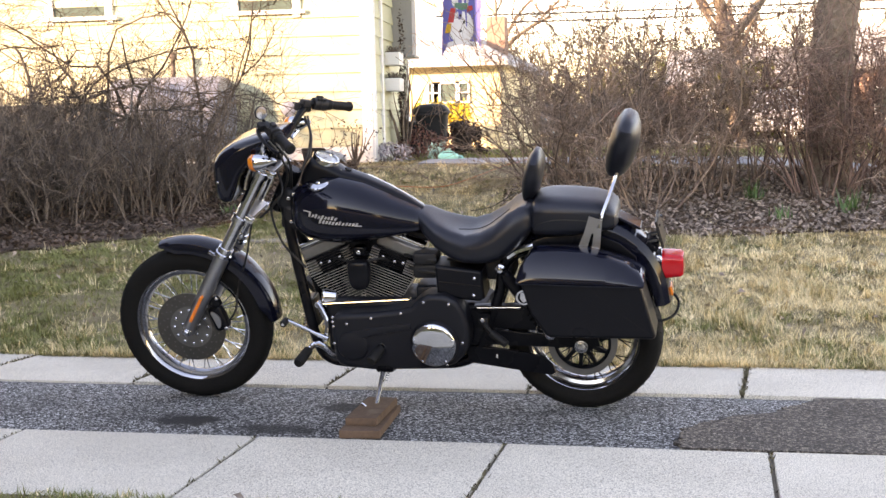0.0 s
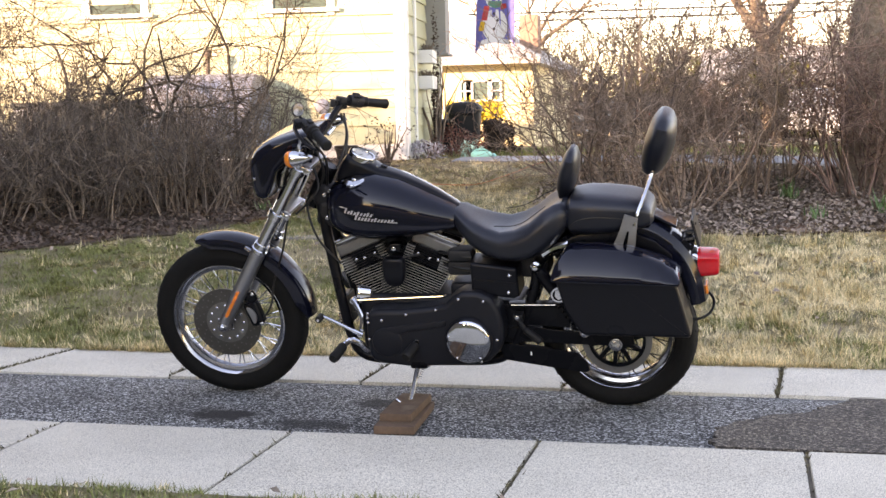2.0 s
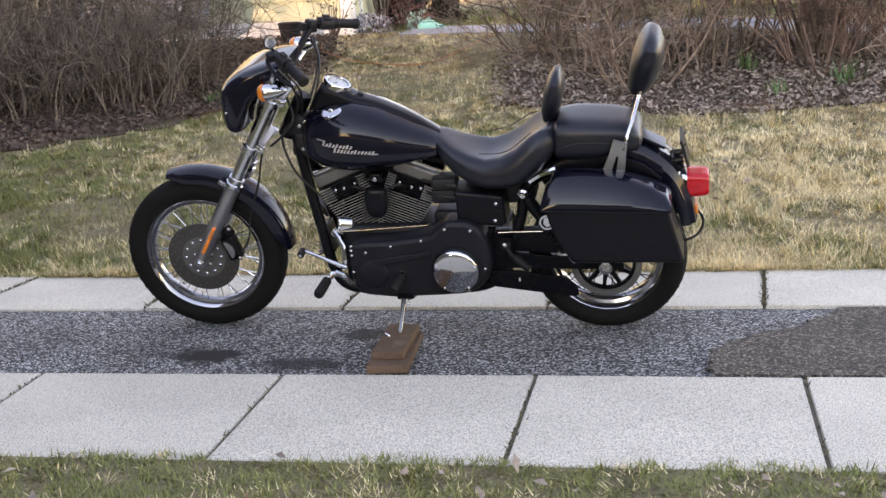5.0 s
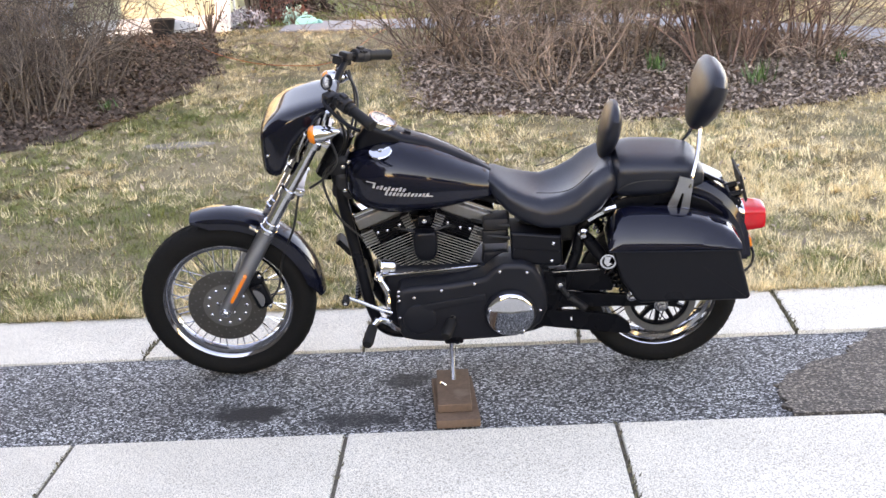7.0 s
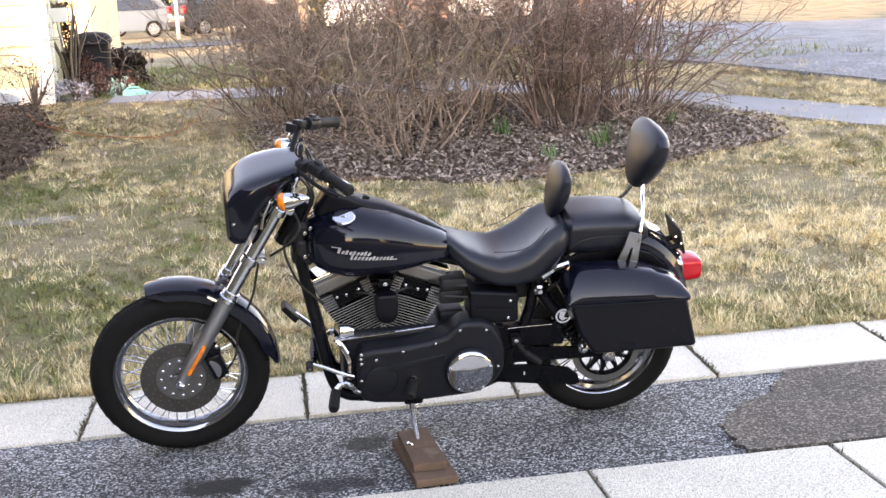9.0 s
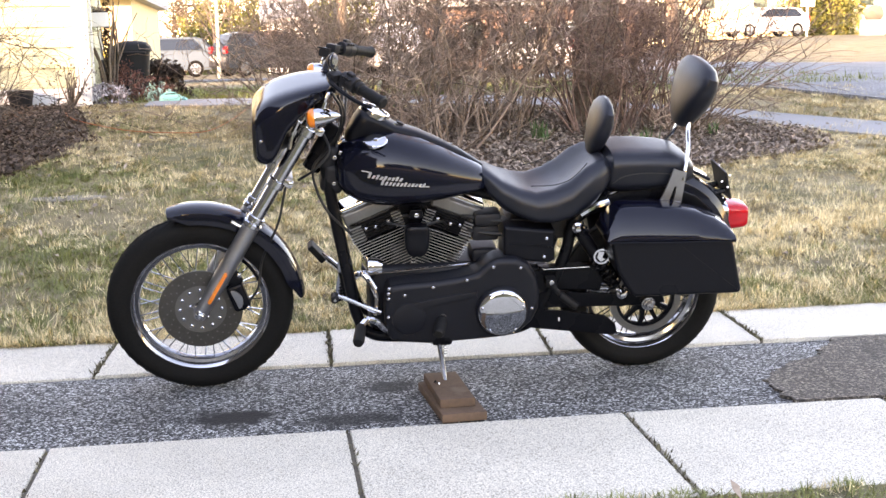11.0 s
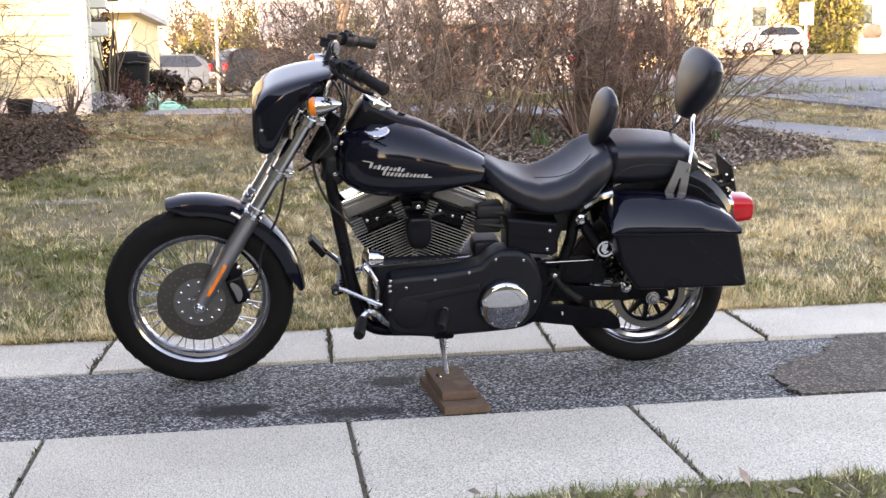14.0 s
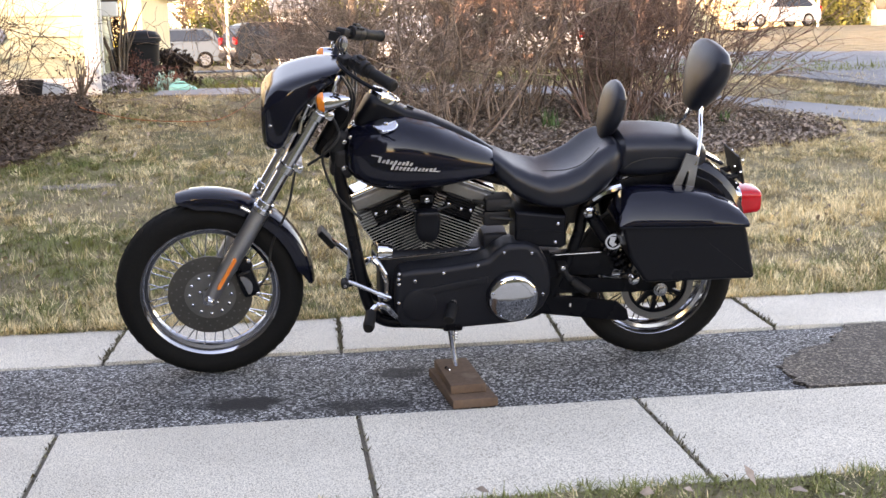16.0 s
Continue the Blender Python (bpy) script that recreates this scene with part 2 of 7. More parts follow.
def raw(name, verts, faces, mat, parent=None, smooth=False):
    """Links numpy vertices and faces as one mesh object."""
    me = bpy.data.meshes.new(name)
    verts, faces = np.asarray(verts, dtype=np.float32), np.asarray(faces, dtype=np.int32)
    k = faces.shape[1]
    me.vertices.add(len(verts))
    me.vertices.foreach_set("co", verts.ravel())
    me.loops.add(faces.size)
    me.loops.foreach_set("vertex_index", faces.ravel())
    me.polygons.add(len(faces))
    me.polygons.foreach_set("loop_start", np.arange(0, faces.size, k, dtype=np.int32))
    me.polygons.foreach_set("loop_total", np.full(len(faces), k, dtype=np.int32))
    me.update(calc_edges=True)
    if smooth:
        me.polygons.foreach_set("use_smooth", np.ones(len(faces), dtype=bool))
    me.materials.append(mat)
    ob = new(name, me)
    ob.parent = parent
    return ob


def empty(name, m, label, category, group="", kind=""):
    ob = new(name)
    ob.empty_display_size = 0.05
    ob.matrix_world = m
    return tagged(ob, label, category, group, kind)


def box(bm, size, at=(0, 0, 0), turn=None, bevel=0.0, seg=2):
    """A box of that size centred at a place, its edges rounded."""
    m = Matrix.Translation(at) @ (turn.to_4x4() if turn else Matrix.Identity(4)) @ Matrix.Diagonal((*size, 1))
    r = bmesh.ops.create_cube(bm, size=1.0, matrix=m)
    if bevel:
        edges = list({e for v in r["verts"] for e in v.link_edges})
        bmesh.ops.bevel(bm, geom=edges, offset=bevel, segments=seg, profile=0.5, affect="EDGES")
    return bm


def span(a, b):
    """The frame whose z goes from a to b, at a."""
    a, b = Vector(a), Vector(b)
    return Matrix.Translation(a) @ (b - a).to_track_quat("Z", "Y").to_matrix().to_4x4(), (b - a).length


def lathe(bm, rings, a, b, n=24, cap=True):
    """A round body about the line from a to b: rings of (metres along, radius)."""
    m, _ = span(a, b)
    rows = []
    for d, r in rings:
        rows.append([bm.verts.new(m @ Vector((r * math.cos(2 * math.pi * k / n), r * math.sin(2 * math.pi * k / n), d))) for k in range(n)])
    for p, q in zip(rows, rows[1:]):
        for k in range(n):
            bm.faces.new((p[k], p[(k + 1) % n], q[(k + 1) % n], q[k]))
    if cap:
        bm.faces.new(rows[0][::-1])
        bm.faces.new(rows[-1])
    return bm


def rod(bm, a, b, r, r2=None, n=12, bevel=0.0):
    length = (Vector(b) - Vector(a)).length
    r2 = r if r2 is None else r2
    e = min(bevel, length / 3)
    rings = [(0, r), (length, r2)] if not e else [(0, r - e), (e, r), (length - e, r2), (length, r2 - e)]
    return lathe(bm, rings, a, b, n)


def curve_points(points, steps=6):
    """A smooth line through points."""
    p = [Vector(q) for q in points]
    if len(p) < 3:
        return p
    p = [p[0] * 2 - p[1], *p, p[-1] * 2 - p[-2]]
    out = []
    for k in range(1, len(p) - 2):
        a, b, c, d = p[k - 1:k + 3]
        for i in range(steps):
            t = i / steps
            out.append(0.5 * (2 * b + (c - a) * t + (2 * a - 5 * b + 4 * c - d) * t * t + (3 * b - a - 3 * c + d) * t ** 3))
    out.append(p[-2])
    return out


def tube(bm, points, r, n=8, steps=6, smooth=True):
    """A tube along a line through points; r is one radius or one for each end."""
    line = curve_points(points, steps) if smooth else [Vector(q) for q in points]
    r0, r1 = r if isinstance(r, tuple) else (r, r)
    t0 = (line[1] - line[0]).normalized()
    side = t0.orthogonal().normalized()
    rows = []
    for k, q in enumerate(line):
        t = (line[min(k + 1, len(line) - 1)] - line[max(k - 1, 0)]).normalized()
        side = (side - t * side.dot(t)).normalized()
        up = t.cross(side)
        rad = r0 + (r1 - r0) * k / (len(line) - 1)
        rows.append([bm.verts.new(q + (side * math.cos(2 * math.pi * i / n) + up * math.sin(2 * math.pi * i / n)) * rad) for i in range(n)])
    for p, q in zip(rows, rows[1:]):
        for i in range(n):
            bm.faces.new((p[i], p[(i + 1) % n], q[(i + 1) % n], q[i]))
    bm.faces.new(rows[0][::-1])
    bm.faces.new(rows[-1])
    return bm


def loft(bm, sections, closed=True, cap=True):
    """A skin over sections, each a ring of as many points."""
    rows = [[bm.verts.new(Vector(q)) for q in s] for s in sections]
    n = len(rows[0])
    for p, q in zip(rows, rows[1:]):
        for i in range(n if closed else n - 1):
            bm.faces.new((p[i], p[(i + 1) % n], q[(i + 1) % n], q[i]))
    if cap and closed:
        bm.faces.new(rows[0][::-1])
        bm.faces.new(rows[-1])
    bmesh.ops.recalc_face_normals(bm, faces=bm.faces)
    return bm


def super_ring(cx, cy, cz, ry, rz, power=2.5, n=24, axis="x", rz_low=None):
    """A rounded-box ring across an axis."""
    out = []
    for k in range(n):
        a = 2 * math.pi * k / n
        c, s = math.cos(a), math.sin(a)
        u = math.copysign(abs(c) ** (2 / power), c) * ry
        v = math.copysign(abs(s) ** (2 / power), s) * (rz if s >= 0 or rz_low is None else rz_low)
        out.append((cx, cy + u, cz + v) if axis == "x" else (cx + u, cy + v, cz) if axis == "z" else (cx + u, cy, cz + v))
    return out


def plate(bm, outline, y0, y1, bevel=0.0, seg=2):
    """A flat body: an outline of (x, z) from y0 to y1."""
    a = [bm.verts.new((x, y0, z)) for x, z in outline]
    b = [bm.verts.new((x, y1, z)) for x, z in outline]
    n = len(a)
    fs = [bm.faces.new(a), bm.faces.new(b[::-1])]
    for k in range(n):
        fs.append(bm.faces.new((a[k], b[k], b[(k + 1) % n], a[(k + 1) % n])))
    bmesh.ops.recalc_face_normals(bm, faces=bm.faces)
    if bevel:
        edges = [e for f in fs[:2] for e in f.edges]
        bmesh.ops.bevel(bm, geom=edges, offset=bevel, segments=seg, profile=0.5, affect="EDGES")
    return bm


def tubes_mesh(lines, radii, sides=3):
    """Vertices and faces of many thin tapered tubes."""
    vs, fs, base = [], [], 0
    for line, (r0, r1) in zip(lines, radii):
        p = np.asarray(line)
        d = np.gradient(p, axis=0)
        d /= np.linalg.norm(d, axis=1)[:, None] + 1e-9
        ref = np.array([0.31, 0.83, 0.46]) if abs(d[0, 2]) > 0.5 else np.array([0.1, 0.2, 0.97])
        s = np.cross(d, ref)
        s /= np.linalg.norm(s, axis=1)[:, None] + 1e-9
        u = np.cross(d, s)
        r = np.linspace(r0, r1, len(p))[:, None]
        for k in range(sides):
            a = 2 * math.pi * k / sides
            vs.append(p + r * (s * math.cos(a) + u * math.sin(a)))
        m = len(p)
        for k in range(sides):
            i = np.arange(m - 1)
            a, b = base + k * m + i, base + ((k + 1) % sides) * m + i
            fs.append(np.stack([a, b, b + 1, a + 1], axis=1))
        base += sides * m
    return np.concatenate(vs), np.concatenate(fs)


# ---- ground ----
def ground_z(x, y):
    """The lie of the land: a level drive, a lawn rising to the house, a road that climbs on the one side."""
    x, y = np.asarray(x, dtype=float), np.asarray(y, dtype=float)
    z = np.where(y < 1.5, 0.0, np.where(y < 9.4, 0.0952 * (y - 1.5), 0.752 - 0.0070 * (y - 9.4)))
    side = np.clip((x / np.maximum(y + 4, 1) - 0.22) / 0.16, 0, 1)
    return z + side * 0.026 * np.clip(y - 10, 0, 90)


def gz(x, y):
    return float(ground_z(x, y))


ys = np.concatenate([[-60, -30, -15, -8, -5, -3, -2, -1.5, -1.1, -0.81, -0.77, -0.5, 0, 0.9, 1.42, 1.495, 1.60, 1.80], np.arange(2.0, 12.01, 0.25), np.arange(13, 30, 1.0), [32, 36, 40, 45, 50, 60, 75, 90, 120, 200, 400, 1500]])
xs = np.concatenate([[-1500, -400, -150, -80, -50, -30, -20, -14], np.arange(-10, 10.01, 0.25), [11, 12, 14, 16, 18, 20, 23, 26, 30, 35, 40, 50, 60, 80, 150, 400, 1500]])
gx, gy = np.meshgrid(xs, ys)
gzz = ground_z(gx, gy)
under = (gy > -0.79) & (gy < 1.46)
gzz = np.where(under, -0.07, gzz + np.where((np.abs(gx) < 11) & (gy > 2) & (gy < 9), 0.012 * np.sin(gx * 2.1 + gy) * np.sin(gy * 1.7 - gx * 0.6), 0))
gi = np.arange(gx.size).reshape(gx.shape)
ground = raw("ground", np.stack([gx.ravel(), gy.ravel(), gzz.ravel()], 1),
             np.stack([gi[:-1, :-1].ravel(), gi[:-1, 1:].ravel(), gi[1:, 1:].ravel(), gi[1:, :-1].ravel()], 1), M_LAWN, smooth=True)
tagged(ground, "dormant tan and green lawn rising to the house", "lawn", kind="structure")

# the drive: asphalt between two strips of concrete slabs
bm = bmesh.new()
nx, ny = 120, 10
grid = [[bm.verts.new((-10 + 17 * i / nx, -0.03 + 0.96 * j / ny, -0.016 + 0.014 * math.sin(math.pi * j / ny) + 0.004 * noise.noise((i * 0.6, j * 0.7, 0)))) for i in range(nx + 1)] for j in range(ny + 1)]
for j in range(ny):
    for i in range(nx):
        bm.faces.new((grid[j][i], grid[j][i + 1], grid[j + 1][i + 1], grid[j + 1][i]))
drive = part("driveway", bm, M_ASPHALT)
tagged(drive, "worn grey asphalt driveway strip with oil stains", "driveway", kind="structure")


def sheet(name, outline, mat, lift, label, category, step=0.3):
    """A thin sheet that follows the ground inside an outline of (x, y)."""
    bm = bmesh.new()
    vs = [bm.verts.new((x, y, 0)) for x, y in outline]
    f = bm.faces.new(vs)
    lo = [min(p[k] for p in outline) for k in (0, 1)]
    hi = [max(p[k] for p in outline) for k in (0, 1)]
    for axis in (0, 1):
        c = lo[axis] + step
        while c < hi[axis]:
            co, no = [0, 0, 0], [0, 0, 0]
            co[axis], no[axis] = c, 1
            bmesh.ops.bisect_plane(bm, geom=bm.verts[:] + bm.edges[:] + bm.faces[:], plane_co=co, plane_no=no)
            c += step
    for v in bm.verts:
        v.co.z = gz(v.co.x, v.co.y) + lift
    bmesh.ops.recalc_face_normals(bm, faces=bm.faces)
    for fc in bm.faces:
        if fc.normal.z < 0:
            fc.normal_flip()
    rim_edges = [e for e in bm.edges if len(e.link_faces) == 1]
    for v in bmesh.ops.extrude_edge_only(bm, edges=rim_edges)["geom"]:
        if isinstance(v, bmesh.types.BMVert):
            v.co.z -= 0.25
    ob = part(name, bm, mat)
    return tagged(ob, label, category, kind="structure")


def wavy(points, amp, seed, n=5):
    """A closed outline with an uneven edge."""
    rnd = random.Random(seed)
    out = []
    for a, b in zip(points, points[1:] + points[:1]):
        for k in range(n):
            t = k / n
            out.append((a[0] + (b[0] - a[0]) * t + rnd.uniform(-amp, amp), a[1] + (b[1] - a[1]) * t + rnd.uniform(-amp, amp)))
    return out


rnd = random.Random(3)
worn = [(1.52, 0.02), (1.49, 0.16), (1.51, 0.30), (1.60, 0.42), (1.70, 0.52), (1.84, 0.60), (1.92, 0.72), (2.02, 0.86)]
ragged = [(a[0] + (b[0] - a[0]) * k / 6 + rnd.uniform(-0.022, 0.022), a[1] + (b[1] - a[1]) * k / 6 + rnd.uniform(-0.006, 0.006)) for a, b in zip(worn, worn[1:]) for k in range(6)]
patch = sheet("asphalt_patch", ragged + [(2.02, 0.87), (4.2, 0.87), (4.2, 0.015)], M_PATCH, 0.001, "brown gravelly worn patch in the driveway", "patch", 0.4)
BED_1 = [(-0.02, 7.4), (-0.03, 6.6), (0.02, 6.03), (0.14, 5.3), (0.44, 5.09), (0.89, 5.02), (1.45, 4.70), (1.93, 4.74), (2.92, 4.95), (3.58, 5.27), (4.04, 5.5), (4.25, 6.2), (3.6, 7.4), (2.2, 8.1), (0.7, 8.3)]
BED_2 = [(-9, 3.2), (-4.6, 3.6), (-3.6, 3.95), (-2.9, 4.5), (-2.24, 5.2), (-2.1, 5.6), (-1.93, 6.09), (-1.76, 7.07), (-1.95, 8.2), (-2.2, 9.2), (-9, 9.2)]
sheet("mulch_bed_1", wavy(BED_1, 0.07, 4), M_MULCH, 0.016, "mulch bed of dry leaves under the bare shrubs", "mulch bed")
sheet("mulch_bed_2", wavy(BED_2, 0.11, 5, 8), M_MULCH, 0.016, "leaf-strewn mulch bed along the yellow house", "mulch bed")
sheet("footpath", [(-1.4, 10.15), (0.6, 9.5), (2.2, 9.15), (4.1, 7.75), (5.3, 6.5), (6.6, 5.2), (6.3, 4.6), (4.9, 5.8), (3.9, 7.0), (2.0, 8.6), (0.5, 8.85), (-1.5, 9.1)], M_PATHWAY, 0.015, "narrow grey concrete garden footpath", "path")
sheet("road", [(4.2, 11.4), (5.0, 9.3), (6.4, 7.2), (9.5, 3.5), (16, -2), (60, -2), (60, 22), (30, 19.5), (16, 17.5), (10.5, 16), (8.6, 17), (8.2, 19), (9.5, 26), (13, 36), (20, 58), (15.5, 58), (9, 36), (5.5, 24), (4.4, 16)], M_ROAD, 0.03, "pale grey asphalt street curving past the lawn", "road", 0.9)
sheet("far_drive", [(-30, 30), (4.0, 30), (4.0, 34), (-30, 34)], M_ROAD, 0.03, "pale sunlit street behind the parked cars", "road", 2.0)

# ---- the motorcycle ----
M_PAINT = material("gloss_black_paint", (0.003, 0.004, 0.009), 0.10, second=(0.004, 0.005, 0.012), scale=3, fine=30, bump=0, coat=0.0, spec=0.36, rough_var=0.04)
M_PAINT2 = material("satin_black_paint", (0.004, 0.0045, 0.0065), 0.30, second=(0.006, 0.0065, 0.009), scale=6, fine=90, bump=0.03, spec=0.16, coat=0.0, rough_var=0.08)
M_WRINKLE = material("black_wrinkle_finish", (0.006, 0.007, 0.010), 0.46, second=(0.010, 0.011, 0.015), scale=5, fine=300, bump=0.25, amount=0.8, spec=0.24, depth=0.002)
M_FRAME = material("black_frame_paint", (0.003, 0.0033, 0.005), 0.28, second=(0.005, 0.0055, 0.007), scale=8, fine=60, bump=0.03, spec=0.15)
M_VINYL = material("black_vinyl", (0.005, 0.007, 0.012), 0.38, second=(0.008, 0.010, 0.017), scale=3, fine=350, bump=0.18, amount=0.8, spec=0.40, depth=0.002, rough_var=0.1)
M_RUBBER = material("tyre_rubber", (0.005, 0.005, 0.005), 0.75, second=(0.011, 0.0105, 0.010), scale=5, fine=120, bump=0.2, amount=0.9, spec=0.12, depth=0.003)
M_GRIP = material("grip_rubber", (0.007, 0.007, 0.008), 0.6, second=(0.012, 0.012, 0.012), scale=20, fine=150, bump=0.3, spec=0.2, depth=0.003)
M_CHROME = material("chrome", (0.62, 0.63, 0.65), 0.07, 1.0, second=(0.52, 0.53, 0.55), scale=9, fine=60, bump=0, rough_var=0.05)
M_RIM = material("rim_chrome", (0.40, 0.405, 0.42), 0.13, 1.0, second=(0.30, 0.305, 0.32), scale=9, fine=60, bump=0, rough_var=0.06)
M_CHROME_DULL = material("dull_chrome", (0.50, 0.50, 0.51), 0.25, 1.0, second=(0.36, 0.35, 0.34), scale=14, fine=90, bump=0.05, rough_var=0.1)
M_CHROME_BRIGHT = material("polished_alloy", (0.60, 0.61, 0.63), 0.2, 1.0, second=(0.50, 0.51, 0.53), scale=12, fine=90, bump=0.03, rough_var=0.06)
M_ALLOY = material("brushed_alloy", (0.40, 0.405, 0.42), 0.38, 1.0, second=(0.31, 0.315, 0.33), scale=12, fine=140, bump=0.08, rough_var=0.1)
M_ALLOY_GREY = material("grey_engine_alloy", (0.23, 0.225, 0.215), 0.45, 0.8, second=(0.15, 0.145, 0.14), scale=10, fine=90, bump=0.1)
M_FIN = material("fin_edge_alloy", (0.44, 0.435, 0.42), 0.45, 0.6, second=(0.30, 0.295, 0.285), scale=20, fine=90, bump=0.05)
M_DISC = material("brake_disc_steel", (0.13, 0.124, 0.114), 0.42, 0.8, second=(0.07, 0.066, 0.06), scale=12, fine=120, bump=0.05)
M_AMBER = material("amber_lens", (0.95, 0.24, 0.015), 0.15, second=(0.85, 0.18, 0.01), scale=60, fine=200, bump=0.15, coat=0.8, depth=0.002)
M_RED = material("red_lens", (0.62, 0.010, 0.016), 0.12, second=(0.45, 0.006, 0.010), scale=30, fine=150, bump=0.1, coat=0.2, spec=0.4, depth=0.002)
M_DIAL = material("dial_face", (0.45, 0.46, 0.46), 0.3, second=(0.35, 0.36, 0.36), scale=30, fine=90, bump=0, coat=1.0)
M_SILVER = material("silver_lettering", (0.46, 0.44, 0.42), 0.45, 0.2, second=(0.36, 0.35, 0.33), scale=20, fine=90, bump=0)
M_CABLE = material("black_cable", (0.008, 0.008, 0.008), 0.5, bump=0.05)

bike = empty("motorcycle", Matrix.Translation((0.001, 0.680, -0.006)) @ Matrix.Rotation(radians(-0.5), 4, "Z") @ Matrix.Rotation(radians(13), 4, "X") @ Matrix.Scale(0.981, 4),
             "gloss black cruiser motorcycle with saddlebags leaning on its kickstand", "motorcycle")

RAKE = radians(30.4)
UP = Vector((math.sin(RAKE), 0, math.cos(RAKE)))
HEAD = Vector((-0.02, 0, 0.95))
STEER = Matrix.Translation(HEAD) @ Matrix.Rotation(radians(1.5), 4, UP) @ Matrix.Translation(-HEAD)
FW, RW = Vector((-0.489, 0, 0.340)), Vector((1.154, 0, 0.313))
FC = Vector((-0.490, 0, 0.343))


def bp(name, bm, mat, parent=None, label="", steer=False, smooth=True):
    """A part of the motorcycle, or a piece of one of its parts."""
    ob = part(name, bm, mat, parent or bike, label, smooth)
    if steer:
        ob.matrix_basis = STEER
    return ob


def ring_body(bm, c, rings, n=64):
    """A closed ring about the cross axis through c: rings of (offset, radius), the last joined to the first."""
    rows = [[bm.verts.new((c[0] + r * math.cos(2 * math.pi * k / n), c[1] + d, c[2] + r * math.sin(2 * math.pi * k / n))) for k in range(n)] for d, r in rings]
    for p, q in zip(rows, rows[1:] + rows[:1]):
        for k in range(n):
            bm.faces.new((p[k], p[(k + 1) % n], q[(k + 1) % n], q[k]))
    bmesh.ops.recalc_face_normals(bm, faces=bm.faces)
    return bm


def bolt(at, r, parent, mat=None, out=-1, name="bolt", h=0.006):
    bm = bmesh.new()
    a = Vector(at)
    lathe(bm, [(0, r), (h * 0.6, r), (h, r * 0.55)], a, a + Vector((0, out, 0)), 10)
    return bp(name, bm, mat or M_CHROME_DULL, parent)


def tyre(parent, c, radius, half, bead):
    bm = bmesh.new()
    d = radius - bead
    ring_body(bm, c, [(-half * 0.80, bead), (-half * 0.98, bead + d * 0.30), (-half, bead + d * 0.52), (-half * 0.90, bead + d * 0.76),
                      (-half * 0.66, bead + d * 0.91), (-half * 0.34, bead + d * 0.985), (-half * 0.10, radius), (-half * 0.07, radius - 0.005), (half * 0.07, radius - 0.005), (half * 0.10, radius), (half * 0.34, bead + d * 0.985),
                      (half * 0.66, bead + d * 0.91), (half * 0.90, bead + d * 0.76), (half, bead + d * 0.52), (half * 0.98, bead + d * 0.30), (half * 0.80, bead)], 80)
    t = bp("tyre", bm, M_RUBBER, parent, "worn black rubber tyre")
    bm = bmesh.new()
    for k in range(48):
        a = 2 * math.pi * k / 48
        for side in (-1, 1):
            p0 = Vector((math.cos(a), 0, math.sin(a)))
            p1 = Vector((math.cos(a + 0.09), 0, math.sin(a + 0.09)))
            q = [c + p0 * (radius - 0.0005) + Vector((0, side * half * 0.16, 0)), c + p1 * (bead + d * 0.925) + Vector((0, side * half * 0.64, 0))]
            rod(bm, q[0], q[1], 0.0028, n=4)
    tagged(bp("tread_rib", bm, M_RUBBER, t), kind="stuff")
    return t


def spokes(parent, c, hub_r, rim_r, half, count, mat):
    bm = bmesh.new()
    rod(bm, (0, 0, 0), (0, 0, 1), 0.0025, n=5)
    me = bpy.data.meshes.new("spoke")
    bm.to_mesh(me)
    bm.free()
    me.materials.append(mat)
    for k in range(count):
        side = -1 if k % 2 else 1
        a = 2 * math.pi * k / count
        lean = 0.62 * (1 if (k // 2) % 2 else -1)
        p = c + Vector((math.cos(a + lean) * hub_r, side * half, math.sin(a + lean) * hub_r))
        q = c + Vector((math.cos(a) * rim_r, side * half * 0.25, math.sin(a) * rim_r))
        m, length = span(p, q)
        ob = new("spoke", me)
        ob.parent = parent
        ob.matrix_basis = m @ Matrix.Diagonal((1, 1, length, 1))


def rim(parent, c, outer, half, label):
    bm = bmesh.new()
    ring_body(bm, c, [(-half, outer), (-half - 0.003, outer - 0.006), (-half + 0.004, outer - 0.016), (-half * 0.62, outer - 0.022), (-half * 0.52, outer - 0.034), (-half * 0.18, outer - 0.040),
                      (half * 0.18, outer - 0.040), (half * 0.52, outer - 0.034), (half * 0.62, outer - 0.022), (half - 0.004, outer - 0.016), (half + 0.003, outer - 0.006), (half, outer), (half * 0.4, outer - 0.02), (-half * 0.4, outer - 0.02)], 80)
    return bp("rim", bm, M_RIM, parent, label)


# front wheel
bm = bmesh.new()
lathe(bm, [(0, 0.022), (0.01, 0.05), (0.022, 0.052), (0.03, 0.028), (0.088, 0.028), (0.096, 0.045), (0.11, 0.045), (0.118, 0.02)], FW + Vector((0, -0.06, 0)), FW + Vector((0, 1, 0)), 28)
front_wheel = bp("front_wheel", bm, M_CHROME_DULL, None, "spoked chrome front wheel with a black tyre")
front_wheel.matrix_basis = STEER
tyre(front_wheel, FW, 0.335, 0.052, 0.249)
rim(front_wheel, FW, 0.257, 0.036, "chrome wire wheel rim")
spokes(front_wheel, FW, 0.045, 0.221, 0.045, 40, M_CHROME)
bm = bmesh.new()
DC = FW + Vector((0, -0.056, 0))
ring_body(bm, DC, [(-0.003, 0.150), (0.003, 0.150), (0.003, 0.092), (-0.003, 0.092)], 72)
disc = bp("brake_disc", bm, M_DISC, front_wheel, "drilled steel brake disc")
bm = bmesh.new()
